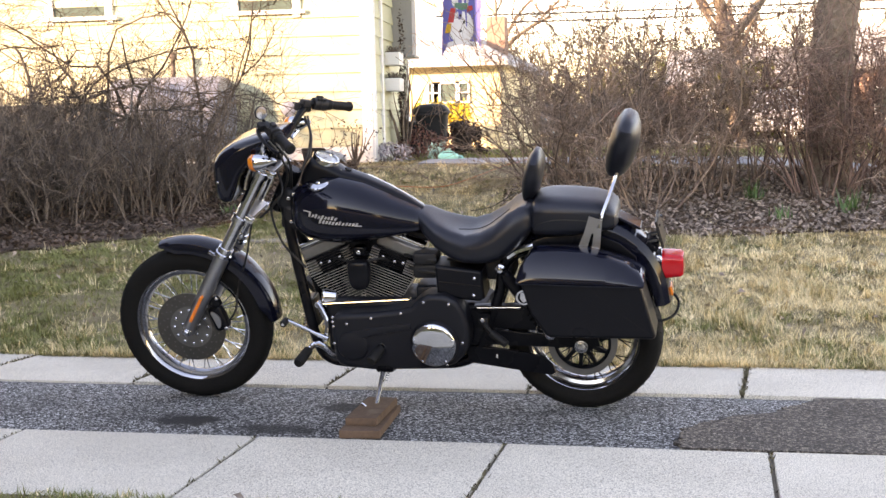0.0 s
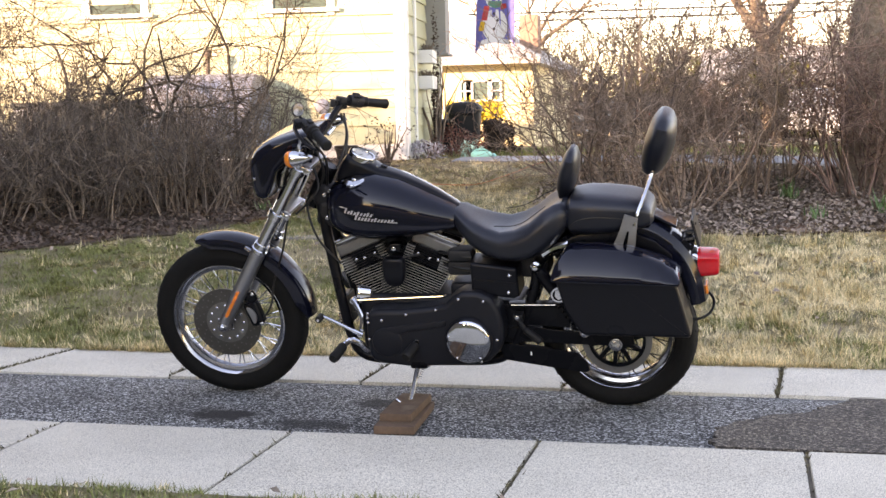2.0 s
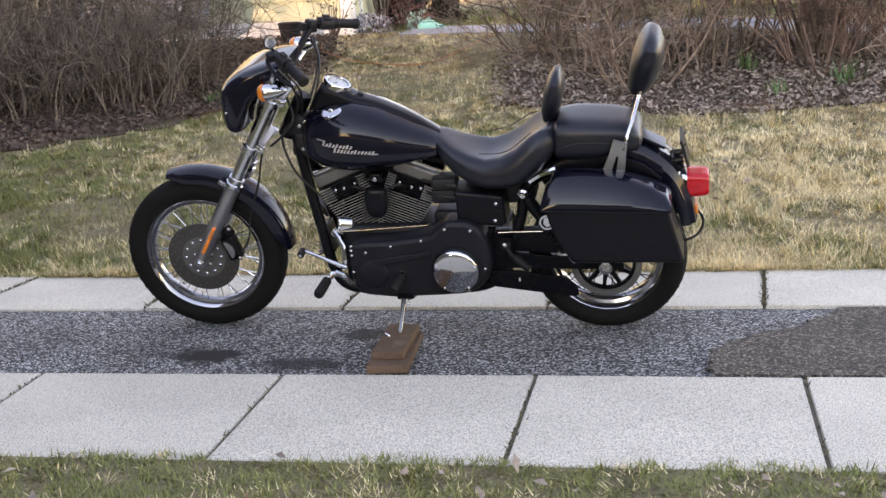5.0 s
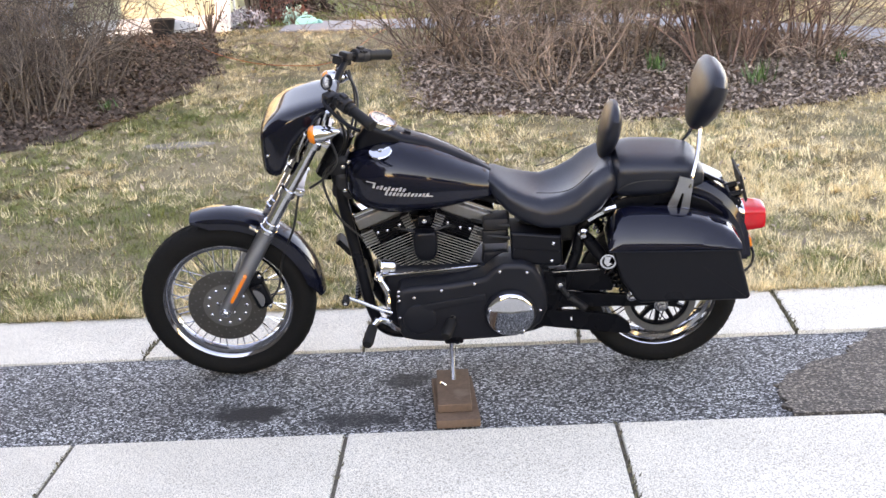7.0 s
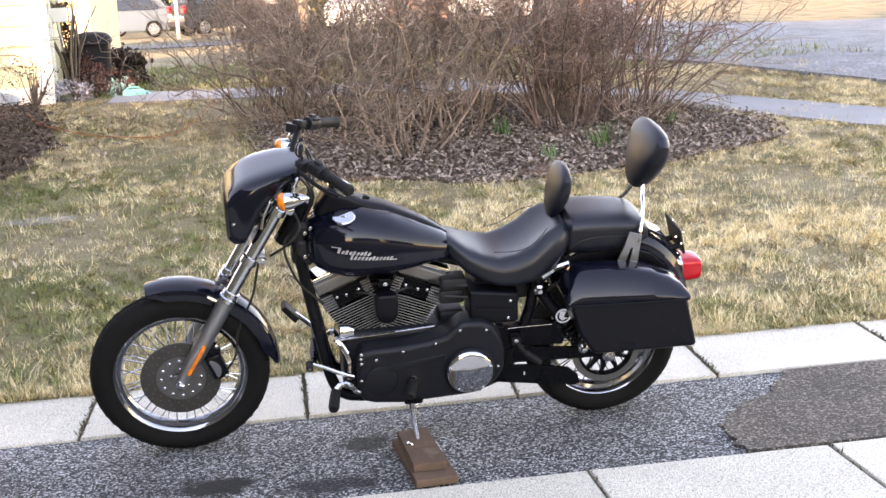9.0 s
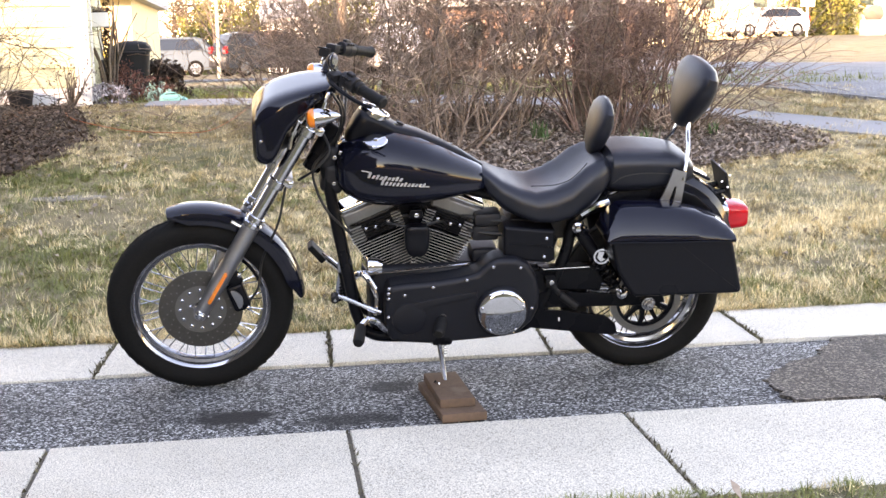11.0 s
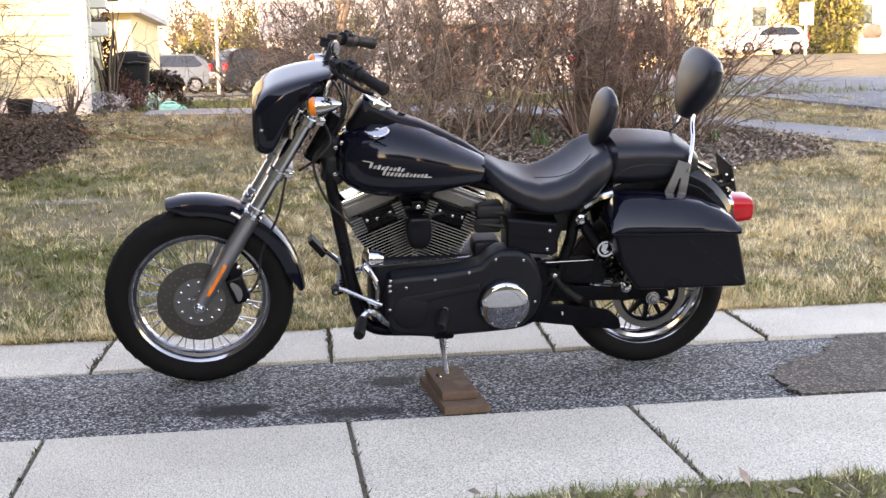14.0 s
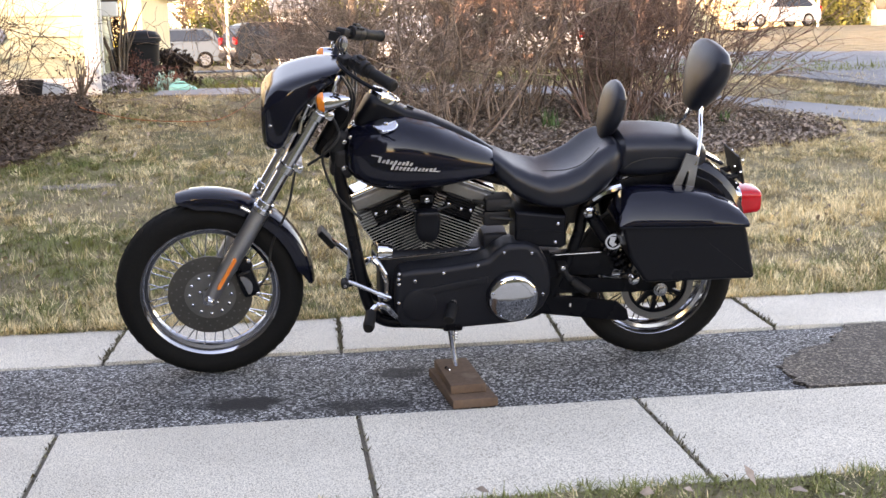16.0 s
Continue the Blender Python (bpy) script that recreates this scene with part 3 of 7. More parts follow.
ring_body(bm, DC, [(-0.0015, 0.0925), (0.0035, 0.0925), (0.0035, 0.02), (-0.0015, 0.02)], 48)
bp("disc_carrier", bm, M_ALLOY_GREY, front_wheel)
bm = bmesh.new()
for k in range(54):
    a, r = 2 * math.pi * k / 54 * 1.0, (0.106, 0.121, 0.137)[k % 3]
    p = DC + Vector((r * math.cos(a), -0.0032, r * math.sin(a)))
    lathe(bm, [(0, 0.0032), (0.0008, 0.0030)], p, p + Vector((0, -1, 0)), 8)
tagged(bp("drill_hole", bm, M_ALLOY_GREY, front_wheel), kind="stuff")
for k in range(12):
    a = 2 * math.pi * k / 12
    bolt(DC + Vector((0.074 * math.cos(a), -0.002, 0.074 * math.sin(a))), 0.007, front_wheel, M_CHROME, name="disc_bolt")
for k in range(5):
    a = 2 * math.pi * k / 5 + 0.3
    bolt(DC + Vector((0.038 * math.cos(a), -0.002, 0.038 * math.sin(a))), 0.006, front_wheel, M_CHROME, name="hub_bolt")

# fork
AX = Vector((FW.x, 0, FW.z))
for s, label in ((-0.096, "bright fork leg with an orange reflector"), (0.096, "")):
    top, low = Vector((-0.081, s, 1.022)), Vector((AX.x, s, AX.z))
    mid = top.lerp(low, 0.50)
    along = (low - top).normalized()
    bm = bmesh.new()
    L = (low - mid).length
    lathe(bm, [(0, 0.028), (0.004, 0.0305), (L * 0.6, 0.0305), (L * 0.7, 0.0290), (L - 0.03, 0.025), (L + 0.012, 0.022), (L + 0.022, 0.016)], mid, low, 24)
    box(bm, (0.05, 0.014, 0.05), low + Vector((0, 0.018 if s < 0 else -0.018, 0)), bevel=0.01)
    leg = bp("fork_leg", bm, M_ALLOY, None, label, True)
    bm = bmesh.new()
    rod(bm, top + along * -0.012, mid + along * 0.02, 0.0250, n=24)
    bp("fork_tube", bm, M_CHROME, leg, "polished chrome fork tube")
    bm = bmesh.new()
    lathe(bm, [(-0.028, 0.0255), (-0.026, 0.031), (-0.012, 0.032), (-0.009, 0.0295), (-0.004, 0.0295), (0, 0.034), (0.014, 0.034), (0.018, 0.0305)], mid, low, 24)
    bp("dust_cover", bm, M_CHROME, leg)
    bm = bmesh.new()
    o = -1 if s < 0 else 1
    lathe(bm, [(0, 0.021), (0.006, 0.021), (0.010, 0.015), (0.016, 0.013), (0.020, 0.008)], low + Vector((0, o * 0.014, 0)), low + Vector((0, o, 0)), 16)
    bp("axle_nut", bm, M_CHROME, leg)
    if s < 0:
        bm = bmesh.new()
        p = top.lerp(low, 0.838) + Vector((0, -0.028, 0))
        m, _ = span(p, p + along)
        r = bmesh.ops.create_cube(bm, size=1, matrix=m @ Matrix.Diagonal((0.040, 0.013, 0.132, 1)))
        bmesh.ops.bevel(bm, geom=bm.edges[:], offset=0.004, segments=2, affect="EDGES")
        bp("reflector", bm, M_AMBER, leg, "orange side reflector")
    for d, w in ((0.016, 0.036), (0.232, 0.035)):
        bm = bmesh.new()
        c = top + along * d
        lathe(bm, [(-0.017, w - 0.006), (-0.014, w - 0.002), (0.012, w - 0.002), (0.015, w - 0.006)], c, c + along, 20)
        box(bm, (0.046, 0.030, 0.028), c + Vector((0.038, 0, 0.0)), Euler((0, RAKE, 0)).to_matrix(), 0.007)
        clamp = bp("fork_clamp", bm, M_CHROME_BRIGHT, leg, "polished silver clamp")
        bolt(c + Vector((0.050, -0.016 if s < 0 else 0.016, -0.002)), 0.009, clamp, M_CHROME, -1 if s < 0 else 1, "pinch_bolt")
for d, name in ((0.016, "upper_yoke"), (0.232, "lower_yoke")):
    bm = bmesh.new()
    c = Vector((-0.081, 0, 1.022)) + Vector((-math.sin(RAKE), 0, -math.cos(RAKE))) * d
    box(bm, (0.055, 0.19, 0.026), c + Vector((0.03, 0, 0.014)), Euler((0, RAKE, 0)).to_matrix(), 0.008)
    bp(name, bm, M_ALLOY, None, "", True)
bm = bmesh.new()
rod(bm, HEAD + UP * 0.06 + Vector((0.01, 0, 0)), HEAD - UP * 0.13 + Vector((0.01, 0, 0)), 0.034, n=20, bevel=0.004)
bp("steering_head", bm, M_FRAME)

# front fender: a curved hood over the tyre
bm = bmesh.new()
secs = []
for k in range(29):
    t = k / 28
    a = radians(105 - 102 * t)
    edge = min(1.0, 0.35 + 6 * min(t, 1 - t))
    hw, drop = 0.066 * (0.75 + 0.25 * edge), 0.052 * edge
    rad = 0.377
    o = []
    for s, d in ((-1.0, drop), (-1.0, drop * 0.5), (-0.93, 0.010), (-0.7, 0.002), (-0.3, -0.002), (0, -0.003), (0.3, -0.002), (0.7, 0.002), (0.93, 0.010), (1.0, drop * 0.5), (1.0, drop),
                 (0.95, drop), (0.93, drop * 0.5), (0.85, 0.016), (0, 0.006), (-0.85, 0.016), (-0.93, drop * 0.5), (-0.95, drop)):
        o.append((FC.x + (rad - d) * math.cos(a), s * hw, FC.z + (rad - d) * math.sin(a)))
    secs.append(o)
loft(bm, secs)
fender = bp("front_fender", bm, M_PAINT, None, "gloss black front fender", True)
for s in (-1, 1):
    bm = bmesh.new()
    tube(bm, [(-0.30, s * 0.082, 0.64), (-0.33, s * 0.076, 0.66), (-0.36, s * 0.066, 0.675)], 0.009)
    bp("fender_bracket", bm, M_CHROME_DULL, fender)

# caliper
bm = bmesh.new()
box(bm, (0.062, 0.05, 0.105), (-0.352, -0.072, 0.390), Euler((0, radians(-18), 0)).to_matrix(), 0.014, 3)
box(bm, (0.05, 0.03, 0.05), (-0.362, -0.075, 0.460), Euler((0, radians(-28), 0)).to_matrix(), 0.01)
caliper = bp("brake_caliper", bm, M_FRAME, None, "black brake caliper with a grey kidney-shaped badge", True)
bm = bmesh.new()
outl = []
for k in range(24):
    a = 2 * math.pi * k / 24
    x, z = 0.014 * math.cos(a), 0.038 * math.sin(a)
    x += -0.010 * (z / 0.038) ** 2
    c, s_ = math.cos(radians(-22)), math.sin(radians(-22))
    outl.append((-0.352 + x * c + z * s_, 0.392 - x * s_ + z * c))
plate(bm, outl, -0.103, -0.095, 0.002)
bp("badge", bm, M_ALLOY, caliper, "grey rounded badge")
for x, z in ((-0.318, 0.352), (-0.345, 0.482), (-0.392, 0.452)):
    bolt((x, -0.097, z), 0.008, caliper, M_CHROME)
bm = bmesh.new()
tube(bm, [(-0.325, -0.085, 0.36), (-0.28, -0.07, 0.42), (-0.26, -0.05, 0.52), (-0.20, -0.07, 0.66), (-0.175, -0.06, 0.76), (-0.16, -0.04, 0.82)], 0.0045)
bp("brake_hose", bm, M_CABLE, caliper)

# headlight fairing
def shell(x, hw, top, low, n=36, p=3.2):
    return super_ring(x, 0, (top + low) / 2, hw, (top - low) / 2, p, n)


bm = bmesh.new()
secs = []
for x, hw, top, low, p in ((-0.274, 0.080, 1.040, 0.930, 3.0), (-0.273, 0.112, 1.060, 0.912, 3.4), (-0.267, 0.136, 1.080, 0.902, 4.0), (-0.252, 0.153, 1.100, 0.896, 4.6), (-0.228, 0.165, 1.118, 0.894, 5.0),
                           (-0.207, 0.170, 1.130, 0.902, 5.0), (-0.188, 0.172, 1.139, 0.936, 5.0), (-0.157, 0.170, 1.149, 1.006, 4.8), (-0.112, 0.162, 1.160, 1.058, 4.4), (-0.065, 0.150, 1.168, 1.098, 4.0), (-0.020, 0.130, 1.173, 1.124, 3.4), (0.004, 0.108, 1.175, 1.140, 3.0)):
    secs.append(super_ring(x, 0, (top + low) / 2, hw, (top - low) / 2, p, 56))
loft(bm, secs)
fairing = bp("headlight_fairing", bm, M_PAINT, None, "small gloss black headlight fairing", True)
for s in (-1, 1):
    bm = bmesh.new()
    tube(bm, [(-0.15, s * 0.13, 0.955), (-0.14, s * 0.12, 1.0), (-0.115, s * 0.115, 1.05)], 0.008)
    bp("fairing_bracket", bm, M_CHROME_DULL, fairing)
    bolt((-0.245, s * 0.160, 0.995), 0.006, fairing, M_CHROME_DULL, out=s)
bm = bmesh.new()
lathe(bm, [(0, 0.03), (0.02, 0.060), (0.07, 0.072), (0.10, 0.072), (0.11, 0.066)], (-0.13, 0, 0.985), (-0.30, 0, 0.975), 32)
bp("headlight", bm, M_PLASTIC_DARK, None, "", True)

# handlebar
bm = bmesh.new()
ENDS = {-1: (Vector((0.072, -0.308, 1.214)), Vector((0.140, -0.385, 1.184))), 1: (Vector((0.100, 0.262, 1.200)), Vector((0.182, 0.348, 1.168)))}
for s in (-1, 1):
    a, b = ENDS[s]
    tube(bm, [(-0.040, 0, 1.105), (-0.036, s * 0.06, 1.105), (-0.018, s * 0.115, 1.130), (0.008, s * 0.165, 1.178), (0.030, s * 0.205, 1.205), tuple(a - (b - a) * 0.5), tuple(b)], 0.0135, 12)
bar = bp("handlebar", bm, M_FRAME, None, "black handlebar", True)
for s in (-1, 1):
    a, b = ENDS[s]
    u = (b - a).normalized()
    bm = bmesh.new()
    lathe(bm, [(0, 0.019), (0.006, 0.022), (0.018, 0.022), (0.022, 0.0175), (0.05, 0.0185), (0.098, 0.0185), (0.104, 0.021), (0.116, 0.021), (0.121, 0.016)], a, b, 20)
    bp("grip", bm, M_GRIP, bar, "black ribbed rubber grip")
    turn = u.to_track_quat("X", "Z").to_matrix()
    bm = bmesh.new()
    lathe(bm, [(-0.066, 0.017), (-0.064, 0.024), (-0.036, 0.0265), (-0.034, 0.0245), (-0.031, 0.0265), (-0.004, 0.026), (-0.001, 0.019)], a, b, 20)
    box(bm, (0.030, 0.020, 0.020), a - u * 0.035 + turn @ Vector((0, 0.0, 0.024)), turn, 0.005)
    bp("switch_housing", bm, M_PLASTIC_DARK, bar)
    bm = bmesh.new()
    for k in (-1, 0, 1):
        box(bm, (0.010, 0.010, 0.007), a - u * (0.035 + 0.013 * k) + turn @ Vector((0, -0.022, 0.018)), turn, 0.002)
    bp("switch_button", bm, M_GRIP, bar)
    fwd = Vector((-0.042, s * 0.012, -0.006))
    bm = bmesh.new()
    box(bm, (0.036, 0.048, 0.032), a - u * 0.085 + fwd * 0.35, turn, 0.008)
    bp("lever_perch", bm, M_PLASTIC_DARK, bar)
    bm = bmesh.new()
    tube(bm, [a - u * 0.085 + fwd * 0.8, a - u * 0.05 + fwd * 1.15, a + u * 0.02 + fwd * 1.35, a + u * 0.09 + fwd * 1.3, a + u * 0.125 + fwd * 1.05], (0.0085, 0.006))
    bp("lever", bm, M_FRAME, bar)
    if s > 0:
        bm = bmesh.new()
        box(bm, (0.058, 0.050, 0.030), a - u * 0.092 + Vector((-0.027, 0.018, -0.024)), turn, 0.007)
        box(bm, (0.062, 0.054, 0.006), a - u * 0.092 + Vector((-0.027, 0.018, -0.007)), turn, 0.002)
        bp("brake_reservoir", bm, M_PLASTIC_DARK, bar)
    # riser
    bm = bmesh.new()
    rod(bm, (-0.060, s * 0.045, 1.02), (-0.038, s * 0.045, 1.095), 0.017, 0.015, 14)
    lathe(bm, [(-0.013, 0.022), (0.013, 0.022)], (-0.038, s * 0.045, 1.104), (-0.038, s * 0.045 + 1, 1.104), 14)
    bp("riser", bm, M_FRAME, bar)
    # mirror
    if s < 0:
        bm = bmesh.new()
        base = Vector((0.014, -0.226, 1.196))
        tip = Vector((-0.001, -0.251, 1.288))
        tube(bm, [base, base.lerp(tip, 0.45) + Vector((0.005, 0, 0)), tip - Vector((0.004, -0.004, 0.016))], 0.0055)
        bp("mirror_stem", bm, M_FRAME, bar)
        bm = bmesh.new()
        lathe(bm, [(-0.016, 0.008), (-0.011, 0.021), (-0.002, 0.027), (0.002, 0.027), (0.003, 0.0245)], tip, tip + Vector((0.8, -0.6, 0.04)), 28)
        head = bp("mirror_head", bm, M_PLASTIC_DARK, bar, "small round mirror")
        bm = bmesh.new()
        lathe(bm, [(0.001, 0.0248), (0.0042, 0.0240), (0.0052, 0.012)], tip, tip + Vector((0.8, -0.6, 0.04)), 28)
        bp("mirror_glass", bm, M_CHROME, bar, "round mirror glass")
    # indicator
    bm = bmesh.new()
    c = Vector((-0.068, s * 0.205, 1.085) if s < 0 else (-0.045, 0.205, 1.135))
    lathe(bm, [(0, 0.030), (0.012, 0.032), (0.035, 0.029), (0.06, 0.021), (0.085, 0.008), (0.09, 0.001)], c, c + Vector((1, 0, 0.06)), 24)
    sig = bp("indicator", bm, M_CHROME, bar, "chrome bullet indicator with an amber lens")
    bm = bmesh.new()
    lathe(bm, [(0, 0.018), (0.006, 0.028), (0.016, 0.033), (0.024, 0.033)], c + Vector((-0.022, 0, -0.002)), c + Vector((1, 0, 0.06)), 24)
    bp("amber_lens", bm, M_AMBER, bar, "amber indicator lens")
    bm = bmesh.new()
    tube(bm, [c + Vector((0.03, 0, 0.02)), c + Vector((0.04, s * 0.0, 0.05)), c + Vector((0.055, s * 0.012, 0.085))], 0.008)
    tube(bm, [c + Vector((0.035, 0, -0.02)), c + Vector((0.015, -s * 0.05, -0.045))], 0.009)
    bp("indicator_stem", bm, M_CHROME, bar)
for pts in ([(0.0, -0.20, 1.165), (0.03, -0.17, 1.10), (0.025, -0.10, 1.00), (-0.02, -0.06, 0.92), (-0.07, -0.07, 0.85), (-0.03, -0.09, 0.72), (0.06, -0.10, 0.62)],
            [(0.03, 0.20, 1.17), (0.05, 0.14, 1.08), (0.03, 0.06, 0.98), (-0.01, 0.03, 0.90)],
            [(0.02, 0.19, 1.17), (0.06, 0.13, 1.10), (0.05, 0.08, 1.0), (0.0, 0.05, 0.88)],
            [(0.02, -0.18, 1.15), (0.045, -0.12, 1.06), (0.02, -0.05, 0.96), (0.0, -0.02, 0.9)],
            [(-0.04, -0.03, 1.0), (-0.01, -0.085, 0.93), (-0.06, -0.10, 0.87), (-0.12, -0.07, 0.82)]):
    bm = bmesh.new()
    tube(bm, pts, 0.0048)
    bp("control_cable", bm, M_CABLE)

# fuel tank
TANK = ((0.004, 0.040, 0.895, 0.825), (0.018, 0.090, 0.920, 0.786), (0.045, 0.126, 0.944, 0.757), (0.09, 0.158, 0.968, 0.734), (0.15, 0.178, 0.986, 0.720), (0.22, 0.183, 0.984, 0.716), (0.31, 0.174, 0.958, 0.722),
        (0.39, 0.153, 0.920, 0.733), (0.46, 0.126, 0.882, 0.746), (0.52, 0.098, 0.848, 0.760), (0.552, 0.074, 0.824, 0.774), (0.562, 0.048, 0.812, 0.784))


def tank_at(x):
    for a, b in zip(TANK, TANK[1:]):
        if a[0] <= x <= b[0]:
            t = (x - a[0]) / (b[0] - a[0])
            return [p + (q - p) * t for p, q in zip(a, b)]
    return TANK[-1]


def tank_side(x, z):
    """How far the tank bulges at a place along it and a height."""
    _, hw, top, low = tank_at(x)
    c = (top + low) / 2 - 0.03
    r = (top - c) if z > c else (c - low)
    return hw * max(0.0, 1 - min(1.0, abs((z - c) / r)) ** 2.7) ** (1 / 2.7)


bm = bmesh.new()
secs = []
for i in range(len(TANK) - 1):
    for t in (0, 0.5):
        x, hw, top, low = tank_at(TANK[i][0] + (TANK[i + 1][0] - TANK[i][0]) * t)
        c = (top + low) / 2 - 0.03
        secs.append(super_ring(x, 0, c, hw, top - c, 2.7, 48, rz_low=c - low))
x, hw, top, low = TANK[-1]
secs.append(super_ring(x, 0, (top + low) / 2 - 0.004, hw, (top - low) / 2, 2.7, 48))
loft(bm, secs)
tank = bp("fuel_tank", bm, M_PAINT, None, "gloss black teardrop fuel tank with silver script")
bm = bmesh.new()
secs = []
for x, hw, top, low in ((0.048, 0.022, 0.965, 0.92), (0.062, 0.042, 0.995, 0.92), (0.085, 0.056, 1.035, 0.93), (0.105, 0.062, 1.056, 0.94), (0.125, 0.064, 1.058, 0.94), (0.16, 0.063, 1.040, 0.94), (0.205, 0.060, 1.014, 0.93),
                        (0.225, 0.056, 1.000, 0.93), (0.30, 0.048, 0.975, 0.92), (0.38, 0.040, 0.938, 0.89), (0.46, 0.030, 0.895, 0.85), (0.54, 0.020, 0.840, 0.80)):
    secs.append(super_ring(x, 0, (top + low) / 2, hw, (top - low) / 2, 3.0, 28))
loft(bm, secs)
dash = bp("dash_console", bm, M_PAINT2, tank, "black tank console")
sp, sn = Vector((0.156, 0, 1.039)), Vector((0.46, 0, 0.89)).normalized()
bm = bmesh.new()
lathe(bm, [(-0.01, 0.056), (0.006, 0.056), (0.012, 0.052), (0.012, 0.045), (0.004, 0.044)], sp, sp + sn, 36, cap=False)
bp("speedometer_ring", bm, M_CHROME, tank)
bm = bmesh.new()
lathe(bm, [(0, 0.046), (0.005, 0.0455)], sp, sp + sn, 36)
bp("speedometer_dial", bm, M_DIAL, tank, "pale speedometer dial")
bm = bmesh.new()
for k in range(11):
    a = radians(-30 + 24 * k)
    q = sp + sn * 0.006 + Vector((0, math.cos(a), 0)) * 0.034 + sn.cross(Vector((0, 1, 0))) * 0.034 * math.sin(a)
    lathe(bm, [(0, 0.003), (0.0008, 0.003)], q, q + sn, 6)
rod(bm, sp + sn * 0.007, sp + sn * 0.007 + Vector((-0.01, -0.026, 0.004)), 0.0012, n=4)
bp("dial_marks", bm, M_PLASTIC_DARK, tank)
bm = bmesh.new()
box(bm, (0.026, 0.02, 0.006), (0.245, 0, 0.998), Euler((0, radians(22), 0)).to_matrix(), 0.002)
bp("ignition_switch", bm, M_PLASTIC_DARK, tank)
for x, s in ((0.222, -0.03), (0.43, 0.0)):
    bolt((x, s, 0.999 if x < 0.3 else 0.91), 0.006, tank, M_CHROME, 0.3)
for s in (-1, 1):
    c = Vector((0.150, s * 0.106, 0.956))
    n_ = Vector((-0.05, s * 0.26, 0.96)).normalized()
    bm = bmesh.new()
    lathe(bm, [(-0.012, 0.034), (0.004, 0.034), (0.006, 0.041), (0.011, 0.042), (0.0140, 0.039), (0.0150, 0.030), (0.0155, 0.009), (0.021, 0.007), (0.022, 0.002)], c, c + n_, 36)
    bp("fuel_cap" if s < 0 else "fuel_gauge", bm, M_CHROME, tank, "polished chrome cap")
# the script on the tank as plain slanted bars
bm = bmesh.new()
rnd = random.Random(8)
for row, (xa, za, xb, zb, count) in enumerate(((0.116, 0.860, 0.236, 0.846, 9), (0.160, 0.836, 0.316, 0.820, 12))):
    for k in range(count):
        t0, t1 = k / count, (k + 0.6) / count
        hgt = 0.019 if k == 0 else rnd.uniform(0.009, 0.014)
        quad = []
        for t, up in ((t0, 0), (t1, 0), (t1, 1), (t0, 1)):
            x = xa + (xb - xa) * t + 0.007 * up
            z = za + (zb - za) * t + hgt * up - 0.006
            quad.append((x, z))
        vs = [bm.verts.new((x, -tank_side(x, z) - 0.004, z)) for x, z in quad]
        ws = [bm.verts.new((x, -tank_side(x, z) + 0.002, z)) for x, z in quad]
        bm.faces.new(vs)
        for i in range(4):
            bm.faces.new((vs[i], ws[i], ws[(i + 1) % 4], vs[(i + 1) % 4]))
    x0, z0_, x1, z1 = (0.096, 0.874, 0.124, 0.871) if row == 0 else (0.30, 0.815, 0.330, 0.812)
    vs = [bm.verts.new((x, -tank_side(x, z) - 0.004, z)) for x, z in ((x0, z0_), (x1, z1), (x1, z1 + 0.004), (x0, z0_ + 0.004))]
    bm.faces.new(vs)
bmesh.ops.recalc_face_normals(bm, faces=bm.faces)
bp("script_bars", bm, M_SILVER, tank, "silver slanted script bars", smooth=False)

# seats and backrests
def padded(name, secs, power, label, mat=None, n=40):
    bm = bmesh.new()
    loft(bm, [super_ring(x, 0, c if (c := (top + low) / 2) else 0, hw, (top - low) / 2, power, n) for x, hw, top, low in secs])
    return bp(name, bm, mat or M_VINYL, None, label)


bm = bmesh.new()
secs = []
for x, hw, top, low, dish in ((0.522, 0.050, 0.826, 0.800, 0), (0.530, 0.078, 0.838, 0.775, 0), (0.555, 0.102, 0.832, 0.735, 0.0), (0.60, 0.130, 0.806, 0.690, 0.006), (0.66, 0.155, 0.784, 0.656, 0.014), (0.72, 0.172, 0.770, 0.640, 0.02),
                              (0.78, 0.182, 0.786, 0.638, 0.026), (0.84, 0.186, 0.820, 0.648, 0.036), (0.89, 0.182, 0.864, 0.672, 0.040), (0.93, 0.172, 0.884, 0.705, 0.030), (0.96, 0.155, 0.886, 0.740, 0.012), (0.985, 0.125, 0.866, 0.775, 0)):
    c, o = (top + low) / 2 - 0.01, []
    for k in range(48):
        a = 2 * math.pi * k / 48
        ca, sa = math.cos(a), math.sin(a)
        u = math.copysign(abs(ca) ** (2 / 2.9), ca) * hw
        v = math.copysign(abs(sa) ** (2 / 2.9), sa)
        z = c + v * ((top - c) if v > 0 else (c - low))
        if v > 0:
            z -= dish * max(0.0, 1 - (u / (hw * 0.72)) ** 2)
        o.append((x, u, z))
    secs.append(o)
loft(bm, secs)
seat = bp("rider_seat", bm, M_VINYL, None, "black padded vinyl rider seat")
for s in (-1, 1):
    bm = bmesh.new()
    tube(bm, [(0.90, s * 0.115, 0.862), (0.86, s * 0.150, 0.838), (0.82, s * 0.158, 0.812), (0.77, s * 0.140, 0.792), (0.70, s * 0.12, 0.785)], 0.0016, 5)
    bp("seam", bm, M_CABLE, seat)
